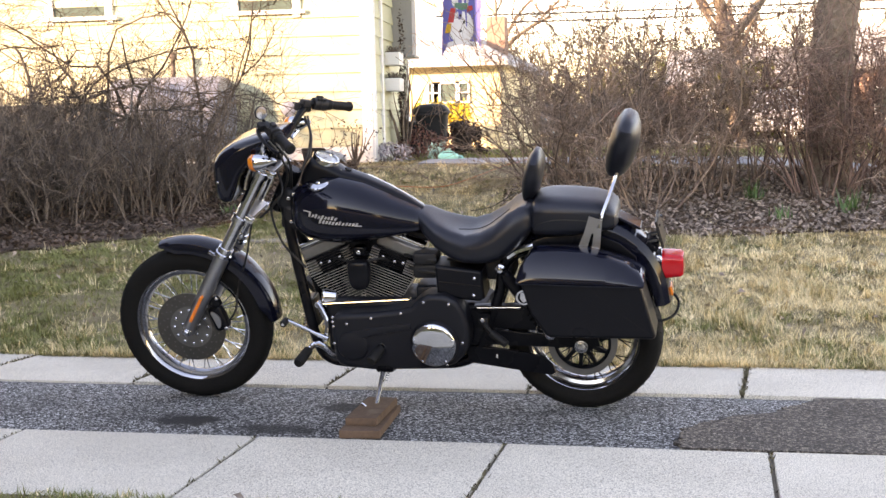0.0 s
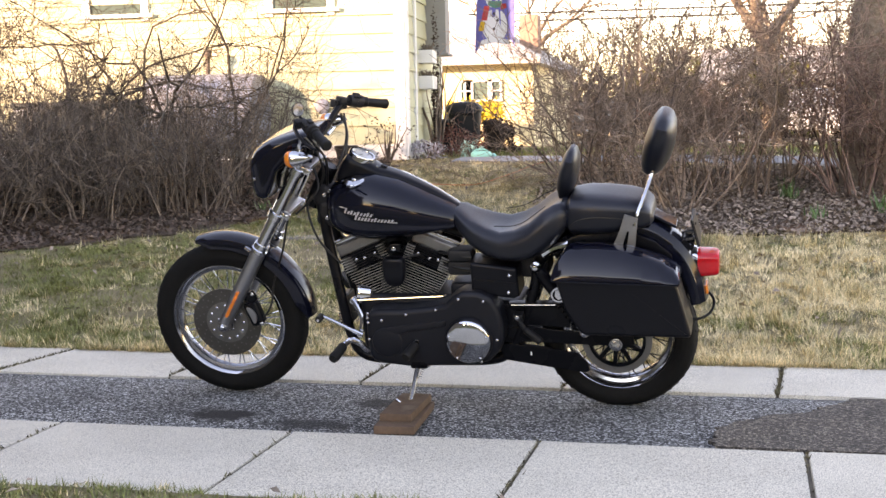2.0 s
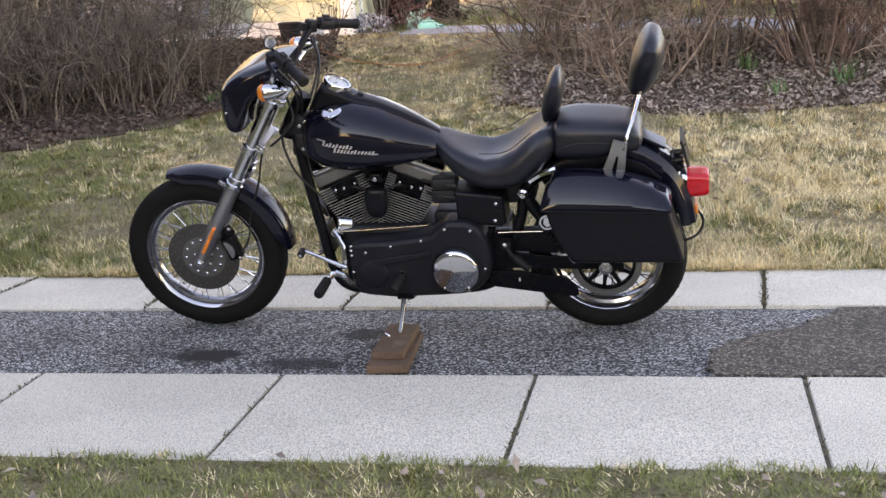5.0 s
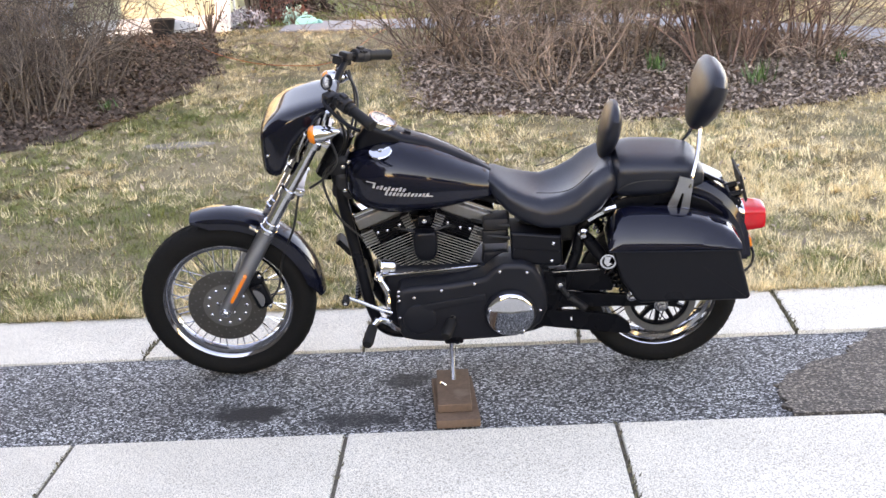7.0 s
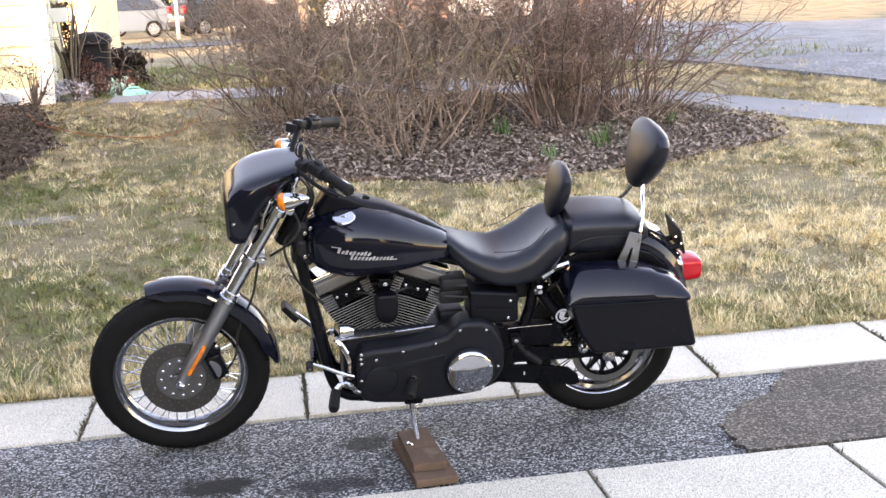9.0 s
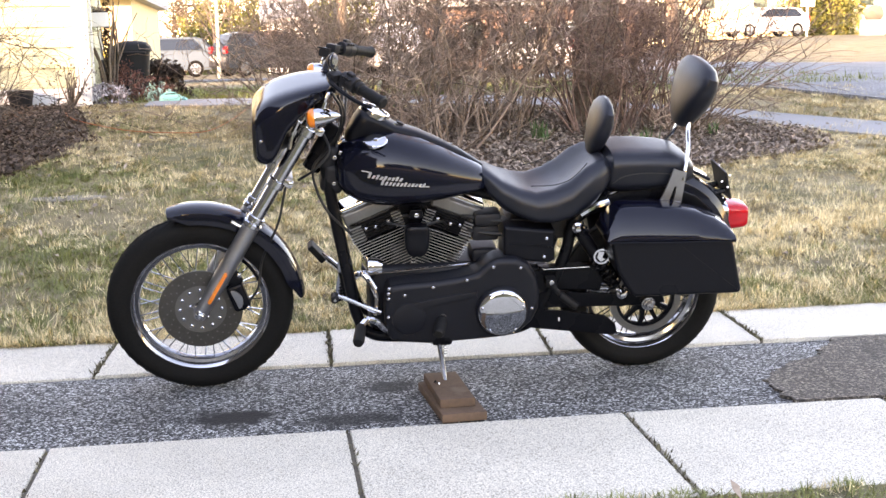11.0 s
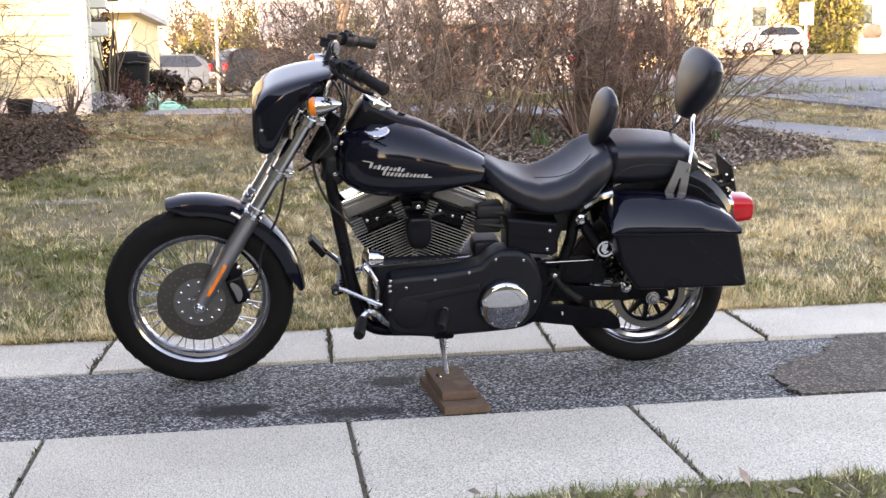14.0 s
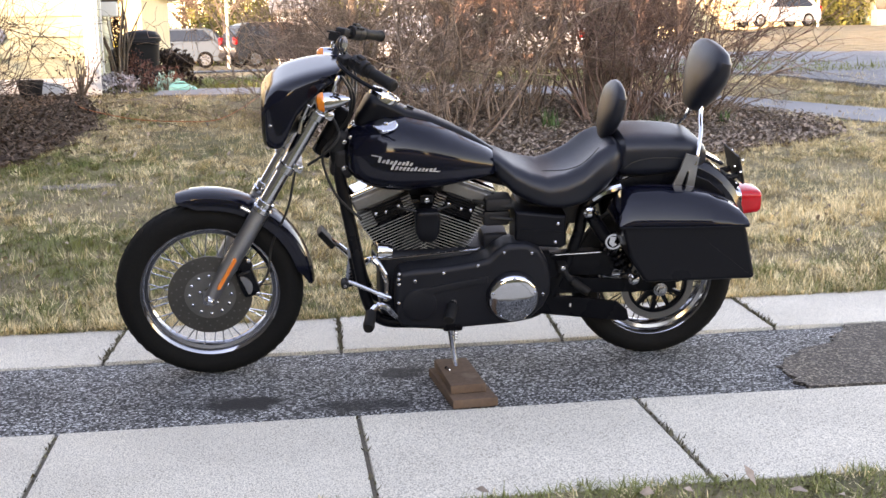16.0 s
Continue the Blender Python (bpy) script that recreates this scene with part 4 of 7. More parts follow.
pillion = padded("pillion_seat", ((0.965, 0.085, 0.84, 0.775), (0.975, 0.118, 0.870, 0.755), (0.995, 0.136, 0.892, 0.742), (1.05, 0.146, 0.900, 0.738), (1.13, 0.148, 0.897, 0.745), (1.21, 0.144, 0.888, 0.755), (1.265, 0.135, 0.874, 0.768), (1.292, 0.118, 0.852, 0.778), (1.302, 0.085, 0.825, 0.790)), 3.6, "black padded pillion seat")
bm = bmesh.new()
tube(bm, [(0.99, -0.143, 0.79), (1.02, -0.150, 0.815), (1.08, -0.1515, 0.828), (1.16, -0.1505, 0.826), (1.25, -0.141, 0.812)], 0.0018, 5)
bp("seam", bm, M_CABLE, pillion)


def back_pad(name, a, b, rings, label, off):
    bm = bmesh.new()
    a, b = Vector(a), Vector(b)
    u = (b - a).normalized()
    w = Vector((0, 1, 0))
    t = w.cross(u)
    secs = []
    for d, hw, hf, hb in rings:
        o = []
        for k in range(32):
            an = 2 * math.pi * k / 32
            ca, sa = math.cos(an), math.sin(an)
            x = math.copysign(abs(ca) ** (2 / 2.4), ca) * hw
            y = math.copysign(abs(sa) ** (2 / 2.4), sa) * (hf if sa > 0 else hb)
            o.append(a + u * d + w * (x + off) + t * y)
        secs.append(o)
    loft(bm, secs)
    return bp(name, bm, M_VINYL, None, label)


pad = back_pad("rider_backrest", (0.947, 0, 0.854), (0.992, 0, 1.047), ((0, 0.020, 0.010, 0.010), (0.006, 0.036, 0.020, 0.018), (0.04, 0.068, 0.034, 0.029), (0.09, 0.096, 0.040, 0.033), (0.135, 0.108, 0.039, 0.032), (0.172, 0.103, 0.033, 0.027), (0.198, 0.072, 0.020, 0.017), (0.212, 0.030, 0.008, 0.008)), "small black padded rider backrest", 0.03)
bm = bmesh.new()
box(bm, (0.012, 0.035, 0.12), (0.972, 0.03, 0.835), Euler((0, radians(10), 0)).to_matrix(), 0.003)
bp("backrest_post", bm, M_CHROME, pad)
bolt((0.995, -0.012, 0.955), 0.009, pad, M_CHROME)
sissy = back_pad("passenger_backrest", (1.277, 0, 0.948), (1.349, 0, 1.195), ((0, 0.026, 0.014, 0.012), (0.006, 0.044, 0.028, 0.024), (0.03, 0.070, 0.046, 0.036), (0.08, 0.112, 0.062, 0.045), (0.13, 0.146, 0.066, 0.048), (0.175, 0.162, 0.062, 0.045), (0.210, 0.158, 0.053, 0.039), (0.236, 0.128, 0.037, 0.028), (0.247, 0.085, 0.020, 0.016), (0.252, 0.040, 0.008, 0.008)), "black padded passenger backrest", 0.045)
for s in (-1, 1):
    bm = bmesh.new()
    tube(bm, [(1.318, 0.035 + s * 0.04, 1.05), (1.292, 0.03 + s * 0.055, 0.955), (1.272, s * 0.10, 0.90), (1.250, s * 0.150, 0.845), (1.238, s * 0.165, 0.80)], 0.0075, 8)
    bp("upright", bm, M_CHROME, sissy, "chrome backrest upright")
    bm = bmesh.new()
    y0, y1 = s * 0.160, s * 0.168
    plate(bm, [(1.203, 0.846), (1.252, 0.830), (1.246, 0.776), (1.184, 0.784)], y0, y1, 0.001)
    plate(bm, [(1.184, 0.785), (1.212, 0.782), (1.190, 0.714), (1.158, 0.722)], y0, y1, 0.001)
    plate(bm, [(1.219, 0.781), (1.246, 0.777), (1.238, 0.695), (1.207, 0.702)], y0, y1, 0.001)
    box(bm, (0.075, 0.055, 0.006), (1.196, s * 0.190, 0.712), Euler((s * radians(-32), radians(8), 0)).to_matrix(), 0.001)
    bp("mount_bracket", bm, M_ALLOY, sissy, "slotted bare metal bracket")

# rear fender
bm = bmesh.new()
line = curve_points([(0.93, 0, 0.70), (0.99, 0, 0.762), (1.08, 0, 0.800), (1.18, 0, 0.812), (1.28, 0, 0.795), (1.365, 0, 0.747), (1.435, 0, 0.672), (1.480, 0, 0.570), (1.498, 0, 0.470)], 5)
secs = []
for k, q in enumerate(line):
    t = (line[min(k + 1, len(line) - 1)] - line[max(0, k - 1)]).normalized()
    nrm = Vector((-t.z, 0, t.x))
    if nrm.dot(q - RW) < 0:
        nrm = -nrm
    f = k / (len(line) - 1)
    depth, hw = 0.13 * (1 - 0.55 * f), 0.098 - 0.01 * f
    o = []
    for s, d in ((-1, depth), (-1, depth * 0.4), (-0.94, 0.025), (-0.75, 0.006), (-0.35, 0), (0, 0), (0.35, 0), (0.75, 0.006), (0.94, 0.025), (1, depth * 0.4), (1, depth), (0.95, depth), (0.94, depth * 0.4), (0.85, 0.035), (0, 0.008), (-0.85, 0.035), (-0.94, depth * 0.4), (-0.95, depth)):
        o.append(q - nrm * d + Vector((0, s * hw, 0)))
    secs.append(o)
loft(bm, secs)
rear_fender = bp("rear_fender", bm, M_PAINT, None, "gloss black rear fender")
for s in (-1, 1):
    bm = bmesh.new()
    secs = []
    for x, z, w in ((0.86, 0.655, 0.020), (0.93, 0.690, 0.024), (1.02, 0.722, 0.026), (1.12, 0.738, 0.026), (1.22, 0.735, 0.026), (1.31, 0.700, 0.024), (1.37, 0.655, 0.016)):
        secs.append(super_ring(x, s * 0.108, z, 0.008, w, 3, 12))
    loft(bm, secs)
    bp("fender_strut", bm, M_FRAME, rear_fender)
bm = bmesh.new()
tube(bm, [(0.885, -0.120, 0.672), (0.93, -0.124, 0.700), (0.985, -0.122, 0.716)], 0.017, 10)
bp("chrome_strut_end", bm, M_CHROME, rear_fender)
bm = bmesh.new()
box(bm, (0.11, 0.10, 0.012), (1.335, 0, 0.785), Euler((0, radians(28), 0)).to_matrix(), 0.004)
bp("fender_trim", bm, M_PAINT, rear_fender)

# tail lamp, plate holder
bm = bmesh.new()
secs = []
for x, hw, top, low in ((1.425, 0.035, 0.668, 0.565), (1.440, 0.055, 0.668, 0.552), (1.462, 0.062, 0.660, 0.552)):
    secs.append(super_ring(x, 0, (top + low) / 2, hw, (top - low) / 2, 3.5, 28))
loft(bm, secs)
tail = bp("tail_light", bm, M_CHROME, None, "red tail light in a chrome housing")
bm = bmesh.new()
secs = []
for x, hw, top, low in ((1.460, 0.059, 0.657, 0.556), (1.50, 0.060, 0.656, 0.560), (1.53, 0.058, 0.653, 0.563), (1.541, 0.052, 0.646, 0.570), (1.544, 0.035, 0.632, 0.584)):
    secs.append(super_ring(x, 0, (top + low) / 2, hw, (top - low) / 2, 4.0, 28))
loft(bm, secs)
bp("red_lens", bm, M_RED, tail, "red tail light lens")
bm = bmesh.new()
turn = Euler((0, radians(-14), 0)).to_matrix()
box(bm, (0.006, 0.165, 0.110), (1.452, 0.03, 0.735), turn, 0.002)
plate_holder = bp("plate_holder", bm, M_PLASTIC_DARK, None, "black number plate holder")
bm = bmesh.new()
box(bm, (0.003, 0.158, 0.103), (1.4575, 0.03, 0.735), turn, 0.001)
bp("number_plate", bm, M_PAINT2, plate_holder, "dark plain plate")
bm = bmesh.new()
for s in (-0.03, 0.05):
    tube(bm, [(1.40, s, 0.70), (1.425, s, 0.705), (1.448, s, 0.71)], 0.012)
box(bm, (0.05, 0.14, 0.02), (1.425, 0.01, 0.69), Euler((0, radians(35), 0)).to_matrix(), 0.004)
bp("holder_bracket", bm, M_FRAME, plate_holder)
for s, z in ((-0.05, 0.775), (-0.055, 0.69), (0.07, 0.775), (0.0, 0.735), (-0.065, 0.735)):
    bm = bmesh.new()
    lathe(bm, [(0, 0.006), (0.006, 0.004)], (1.448 - (z - 0.735) * -0.25 - 0.0, s, z), (0.4, s, z), 8)
    bp("bolt", bm, M_CHROME, plate_holder)
bm = bmesh.new()
box(bm, (0.012, 0.07, 0.035), (1.494, 0, 0.505), Euler((0, radians(-8), 0)).to_matrix(), 0.003)
bp("rear_reflector", bm, M_AMBER, rear_fender, "amber rear reflector")
bm = bmesh.new()
tube(bm, [(1.40, -0.07, 0.40), (1.46, -0.06, 0.395), (1.505, -0.02, 0.405), (1.52, 0.02, 0.435), (1.50, 0.05, 0.462), (1.45, 0.06, 0.47)], 0.0055, 8)
bp("rear_loop", bm, M_FRAME, rear_fender)

# rear wheel
bm = bmesh.new()
lathe(bm, [(0, 0.02), (0.01, 0.055), (0.03, 0.055), (0.04, 0.035), (0.13, 0.035), (0.14, 0.06), (0.155, 0.06), (0.16, 0.02)], RW + Vector((0, -0.08, 0)), RW + Vector((0, 1, 0)), 28)
rear_wheel = bp("rear_wheel", bm, M_CHROME_DULL, None, "spoked chrome rear wheel with a wide black tyre")
tyre(rear_wheel, RW, 0.306, 0.076, 0.220)
rim(rear_wheel, RW, 0.228, 0.055, "chrome rear rim")
spokes(rear_wheel, RW, 0.052, 0.190, 0.06, 36, M_FRAME)
PC = RW + Vector((0, -0.088, 0))
bm = bmesh.new()
ring_body(bm, PC, [(-0.012, 0.136), (0.012, 0.136), (0.012, 0.112), (-0.012, 0.112)], 64)
pulley = bp("belt_pulley", bm, M_ALLOY_GREY, rear_wheel, "grey toothed belt pulley")
bm = bmesh.new()
ring_body(bm, PC, [(-0.008, 0.116), (0.008, 0.116), (0.008, 0.100), (-0.008, 0.100)], 64)
lathe(bm, [(-0.010, 0.045), (0.012, 0.045)], PC, PC + Vector((0, 1, 0)), 28)
bp("pulley_spider", bm, M_FRAME, rear_wheel)
for k in range(10):
    bm = bmesh.new()
    a = 2 * math.pi * k / 10 + 0.2
    p = [PC + Vector((r * math.cos(a) - w * math.sin(a), 0, r * math.sin(a) + w * math.cos(a))) for r, w in ((0.035, -0.009), (0.108, -0.007), (0.108, 0.007), (0.035, 0.009))]
    plate(bm, [(q.x, q.z) for q in p], PC.y - 0.008, PC.y + 0.008)
    bp("pulley_spoke", bm, M_FRAME, rear_wheel)

bm = bmesh.new()
lathe(bm, [(0, 0.022), (0.012, 0.022), (0.014, 0.015), (0.024, 0.014), (0.026, 0.008)], RW + Vector((0, -0.140, 0)), RW + Vector((0, -1, 0)), 6)
lathe(bm, [(0, 0.024), (0.018, 0.024), (0.024, 0.026)], RW + Vector((0, -0.118, 0)), RW + Vector((0, -1, 0)), 20)
bp("axle_nut", bm, M_CHROME_DULL, rear_wheel)

# swingarm, belt guard, shocks
for s in (-1, 1):
    bm = bmesh.new()
    plate(bm, [(0.70, 0.36), (0.80, 0.372), (1.00, 0.352), (1.10, 0.350), (1.215, 0.345), (1.225, 0.305), (1.10, 0.298), (0.98, 0.300), (0.80, 0.305), (0.70, 0.30)], s * 0.100, s * 0.118, 0.005)
    arm = bp("swingarm", bm, M_FRAME, None, "black swingarm")
    bm = bmesh.new()
    a, b = Vector((0.862, s * 0.166, 0.640)), Vector((1.041, s * 0.166, 0.374))
    u = (b - a).normalized()
    L = (b - a).length
    lathe(bm, [(0.02, 0.020), (0.05, 0.024), (L * 0.42, 0.024), (L * 0.43, 0.014), (L - 0.03, 0.014)], a, b, 20)
    shock = bp("shock_absorber", bm, M_FRAME, None, "black coil-over rear shock")
    bm = bmesh.new()
    side = u.orthogonal().normalized()
    up_ = u.cross(side)
    pts = [a + u * (L * 0.42 + (L * 0.52 - 0.02) * k / 72) + (side * math.cos(k * 0.55) + up_ * math.sin(k * 0.55)) * 0.026 for k in range(73)]
    tube(bm, pts, 0.0048, 6, smooth=False)
    bp("spring", bm, M_FRAME, shock)
    for q in (a, b):
        bm = bmesh.new()
        lathe(bm, [(-0.022, 0.016), (0.0, 0.020), (0.010, 0.020), (0.016, 0.012), (0.026, 0.010), (0.028, 0.005)], q, q + Vector((0, s, 0)), 14)
        bp("shock_bolt", bm, M_CHROME, shock)
    if s < 0:
        bm = bmesh.new()
        c = Vector((0.950, -0.196, 0.536))
        ring_body(bm, c, [(-0.004, 0.030), (0.004, 0.030), (0.004, 0.023), (-0.004, 0.023)], 32)
        plate(bm, [(c.x - 0.012, c.z + 0.020), (c.x + 0.012, c.z + 0.018), (c.x + 0.004, c.z - 0.004), (c.x + 0.016, c.z - 0.012), (c.x - 0.002, c.z - 0.022), (c.x - 0.016, c.z - 0.006)], c.y - 0.002, c.y + 0.006, 0.001)
        bp("round_badge", bm, M_CHROME, shock, "round chrome badge")
bm = bmesh.new()
plate(bm, [(0.74, 0.470), (0.93, 0.474), (1.02, 0.455), (1.02, 0.440), (0.93, 0.458), (0.74, 0.452)], -0.128, -0.085, 0.004)
guard = bp("belt_guard", bm, M_FRAME, None, "black belt guard with its edge highlight built as a rod")
bm = bmesh.new()
plate(bm, [(0.72, 0.456), (0.93, 0.460), (0.99, 0.436), (0.975, 0.366), (0.85, 0.374), (0.72, 0.372)], -0.112, -0.096, 0.004)
bp("guard_web", bm, M_FRAME, guard)
# the highlight along the guard's top edge, built as a thin bright rod
bm = bmesh.new()
rod(bm, (0.752, -0.131, 0.466), (0.925, -0.131, 0.469), 0.0028, n=8)
bp("edge_highlight", bm, M_CHROME_DULL, guard)
bm = bmesh.new()
plate(bm, [(0.70, 0.302), (0.85, 0.290), (1.0, 0.262), (1.038, 0.228), (1.048, 0.192), (1.030, 0.182), (0.90, 0.200), (0.70, 0.230)], -0.122, -0.104, 0.005)
bp("lower_belt_guard", bm, M_FRAME)
bm = bmesh.new()
box(bm, (0.006, 0.004, 0.014), (0.82, -0.128, 0.262), None, 0.001)
bp("belt_sight_mark", bm, M_WHITE, guard)
bm = bmesh.new()
box(bm, (0.04, 0.05, 0.035), (0.780, -0.135, 0.420), None, 0.008)
tube(bm, [(0.780, -0.155, 0.420), (0.795, -0.168, 0.398), (0.812, -0.172, 0.378)], 0.010)
rod(bm, (0.808, -0.172, 0.382), (0.872, -0.185, 0.335), 0.016, n=14, bevel=0.004)
bp("passenger_peg", bm, M_GRIP, None, "folded passenger footpeg")
for x, z in ((0.778, 0.428), (0.800, 0.394)):
    bolt((x, -0.166, z), 0.009, guard, M_CHROME)

# saddlebags
for s in (-1, 1):
    bag = None
    bm = bmesh.new()
    outl = [(0.952, 0.634), (1.20, 0.630), (1.390, 0.626), (1.402, 0.603), (1.448, 0.424), (1.441, 0.412), (1.428, 0.410), (1.058, 0.412), (1.040, 0.422), (0.985, 0.51)]
    inner, outer = s * 0.128, s * 0.300
    plate(bm, outl, min(inner, outer), max(inner, outer), 0.016, 3)
    bag = bp("saddlebag", bm, M_PAINT2, None, "hard black saddlebag with a domed glossy lid")
    bm = bmesh.new()
    secs = []
    for x, zt, inset in ((0.940, 0.650, 0.0), (0.950, 0.676, 0.01), (0.972, 0.712, 0.03), (0.992, 0.731, 0.045), (1.02, 0.737, 0.052), (1.10, 0.737, 0.055), (1.19, 0.731, 0.056), (1.27, 0.714, 0.056), (1.34, 0.687, 0.052), (1.385, 0.661, 0.042), (1.402, 0.642, 0.02), (1.407, 0.634, 0.004)):
        zs = 0.630 - (x - 0.94) * 0.026
        zt = max(zt, zs + 0.012)
        o, i_ = 0.308, 0.126
        h = zt - zs
        ring = [(o - 0.004, zs), (o, zs + 0.006), (o - 0.003, zs + h * 0.28), (o - 0.010 - inset * 0.35, zs + h * 0.62), (o - 0.016 - inset * 0.72, zs + h * 0.90), (o - 0.026 - inset, zt), (i_ + 0.04, zt), (i_ + 0.012, zt - h * 0.1), (i_, zs + h * 0.4), (i_, zs)]
        secs.append([(x, s * a, z) for a, z in ring])
    loft(bm, secs)
    lid = bp("lid", bm, M_PAINT, bag, "glossy black lid")
    bm = bmesh.new()
    tube(bm, [(0.944, s * 0.304, 0.628), (1.18, s * 0.3075, 0.6215), (1.404, s * 0.304, 0.616)], 0.0035, 6)
    bp("lid_seam", bm, M_PAINT2, bag)
    bm = bmesh.new()
    box(bm, (0.05, 0.03, 0.02), (1.10, s * 0.12, 0.365), None, 0.004)
    bp("bag_mount", bm, M_FRAME, bag)
    for x, z in ((1.055, 0.45), (1.13, 0.385)):
        bolt((x, s * 0.135, z), 0.008, bag, M_CHROME_DULL, s)

# frame
for s in (-1, 1):
    bm = bmesh.new()
    tube(bm, [(-0.025, s * 0.030, 0.86), (0.0, s * 0.055, 0.70), (0.045, s * 0.085, 0.45), (0.072, s * 0.095, 0.31), (0.115, s * 0.10, 0.235), (0.22, s * 0.10, 0.212), (0.50, s * 0.10, 0.212), (0.70, s * 0.10, 0.235), (0.78, s * 0.10, 0.36), (0.84, s * 0.10, 0.52), (0.87, s * 0.10, 0.64), (0.98, s * 0.09, 0.72)], 0.0215, 12)
    bp("frame_tube", bm, M_FRAME, None, "black tubular frame")
    bm = bmesh.new()
    tube(bm, [(0.80, s * 0.07, 0.66), (0.60, s * 0.05, 0.72), (0.30, s * 0.03, 0.80), (0.0, s * 0.02, 0.86)], 0.018, 10)
    bp("backbone_tube", bm, M_FRAME)
bm = bmesh.new()
plate(bm, [(-0.045, 0.87), (0.04, 0.88), (0.10, 0.80), (0.05, 0.77), (-0.01, 0.75)], -0.032, 0.032, 0.006)
box(bm, (0.085, 0.12, 0.11), (0.002, 0, 0.812), Euler((0, radians(12), 0)).to_matrix(), 0.025, 3)
bp("head_gusset", bm, M_PLASTIC_DARK)
bm = bmesh.new()
box(bm, (0.075, 0.11, 0.10), (-0.010, 0.0, 0.885), Euler((0, RAKE, 0)).to_matrix(), 0.03, 3)
bp("ignition_cover", bm, M_PLASTIC_DARK)
for x, s, z in ((0.008, -0.075, 0.90), (0.005, -0.06, 0.80), (0.03, -0.07, 0.915)):
    bolt((x, s, z), 0.008, tank, M_CHROME_DULL)
bm = bmesh.new()
box(bm, (0.040, 0.11, 0.12), (0.040, 0, 0.40), Euler((0, radians(-10), 0)).to_matrix(), 0.008)
regulator = bp("regulator", bm, M_FRAME, None, "black finned regulator")
for k in range(9):
    bm = bmesh.new()
    box(bm, (0.022, 0.11, 0.004), (0.014 + 0.002 * k, 0, 0.345 + 0.0135 * k), Euler((0, radians(-10), 0)).to_matrix(), 0.0)
    bp("regulator_fin", bm, M_FRAME, regulator)

# engine
bm = bmesh.new()
box(bm, (0.40, 0.21, 0.26), (0.32, 0, 0.36), None, 0.03, 3)
box(bm, (0.26, 0.22, 0.22), (0.66, 0, 0.36), None, 0.03, 3)
crank = bp("crankcase", bm, M_WRINKLE, None, "black crankcase")
CRANK = Vector((0.283, 0, 0.36))
for sign, label in ((-1, "black finned front cylinder with grey fin edges"), (1, "black finned rear cylinder with grey fin edges")):
    ax = Vector((sign * math.sin(radians(22.5)), 0, math.cos(radians(22.5))))
    turn = Euler((0, sign * radians(22.5), 0)).to_matrix()
    out = turn @ Vector((sign, 0, 0))
    bm = bmesh.new()
    lathe(bm, [(0.10, 0.054), (0.27, 0.054)], CRANK, CRANK + ax, 28)
    box(bm, (0.135, 0.110, 0.090), CRANK + ax * 0.305 + out * 0.015, turn, 0.012)
    cyl = bp("cylinder", bm, M_FRAME, None, label, smooth=False)
    for k in range(20):
        bm = bmesh.new()
        w, y_, d_, o_ = (0.150 + 0.0022 * k, 0.150, 0.124 + 0.0108 * k, 0.012 + 0.0008 * k) if k < 14 else (0.198, 0.13, 0.276 + 0.0108 * (k - 14), 0.018)
        box(bm, (w, y_, 0.0034), CRANK + ax * d_ + out * o_, turn)
        bp("fin_plate", bm, M_FRAME, cyl, smooth=False)
    for k in range(14):
        bm = bmesh.new()
        w = 0.150 + 0.0022 * k
        box(bm, (w + 0.003, 0.153, 0.0022), CRANK + ax * (0.124 + 0.0108 * k) + out * (0.012 + 0.0008 * k), turn)
        bp("cooling_fin", bm, M_FIN, cyl, smooth=False)
    for k in range(6):
        for side_, wd in ((1, 0.052), (-1, 0.034)):
            bm = bmesh.new()
            box(bm, (wd, 0.153, 0.0022), CRANK + ax * (0.276 + 0.0108 * k) + out * (0.018 + side_ * (0.100 - wd / 2)), turn)
            bp("head_fin", bm, M_FIN, cyl, smooth=False)
    bm = bmesh.new()
    box(bm, (0.190, 0.125, 0.048), CRANK + ax * 0.366 + out * 0.022, turn, 0.009, 3)
    bp("rocker_cover", bm, M_ALLOY_GREY, cyl, "grey alloy rocker cover")
    bm = bmesh.new()
    box(bm, (0.180, 0.110, 0.022), CRANK + ax * 0.400 + out * 0.026, turn, 0.008)
    bp("rocker_cap", bm, M_CHROME, cyl, "chrome rocker cap")
    for off in (-0.03, 0.02, 0.055):
        p = CRANK + ax * (0.300 + 0.2 * abs(off)) + turn @ Vector((sign * off, -0.066, 0))
        bolt(p, 0.007, cyl, M_CHROME_DULL)
    bm = bmesh.new()
    tube(bm, [CRANK + ax * 0.30 + turn @ Vector((0.0, -0.068, 0)), CRANK + ax * 0.31 + turn @ Vector((-sign * 0.03, -0.10, 0)), CRANK + Vector((0.01 * sign, -0.135, 0.29))], 0.005)
    bp("spark_lead", bm, M_CABLE, cyl)
bm = bmesh.new()
secs = []
for z, hx, hy in ((0.545, 0.020, 0.018), (0.556, 0.034, 0.024), (0.580, 0.043, 0.028), (0.62, 0.045, 0.029), (0.648, 0.043, 0.028), (0.658, 0.036, 0.022)):
    secs.append([(0.290 + a - 0.0, -0.135 + b, z) for a, b, _ in [(p[0], p[1], 0) for p in super_ring(0, 0, 0, hx, hy, 4, 24, "z")]])
loft(bm, secs)
bp("coil_cover", bm, M_PAINT2, None, "black rounded coil cover")
bolt((0.29, -0.12, 0.690), 0.009, cyl, M_CHROME)
bm = bmesh.new()
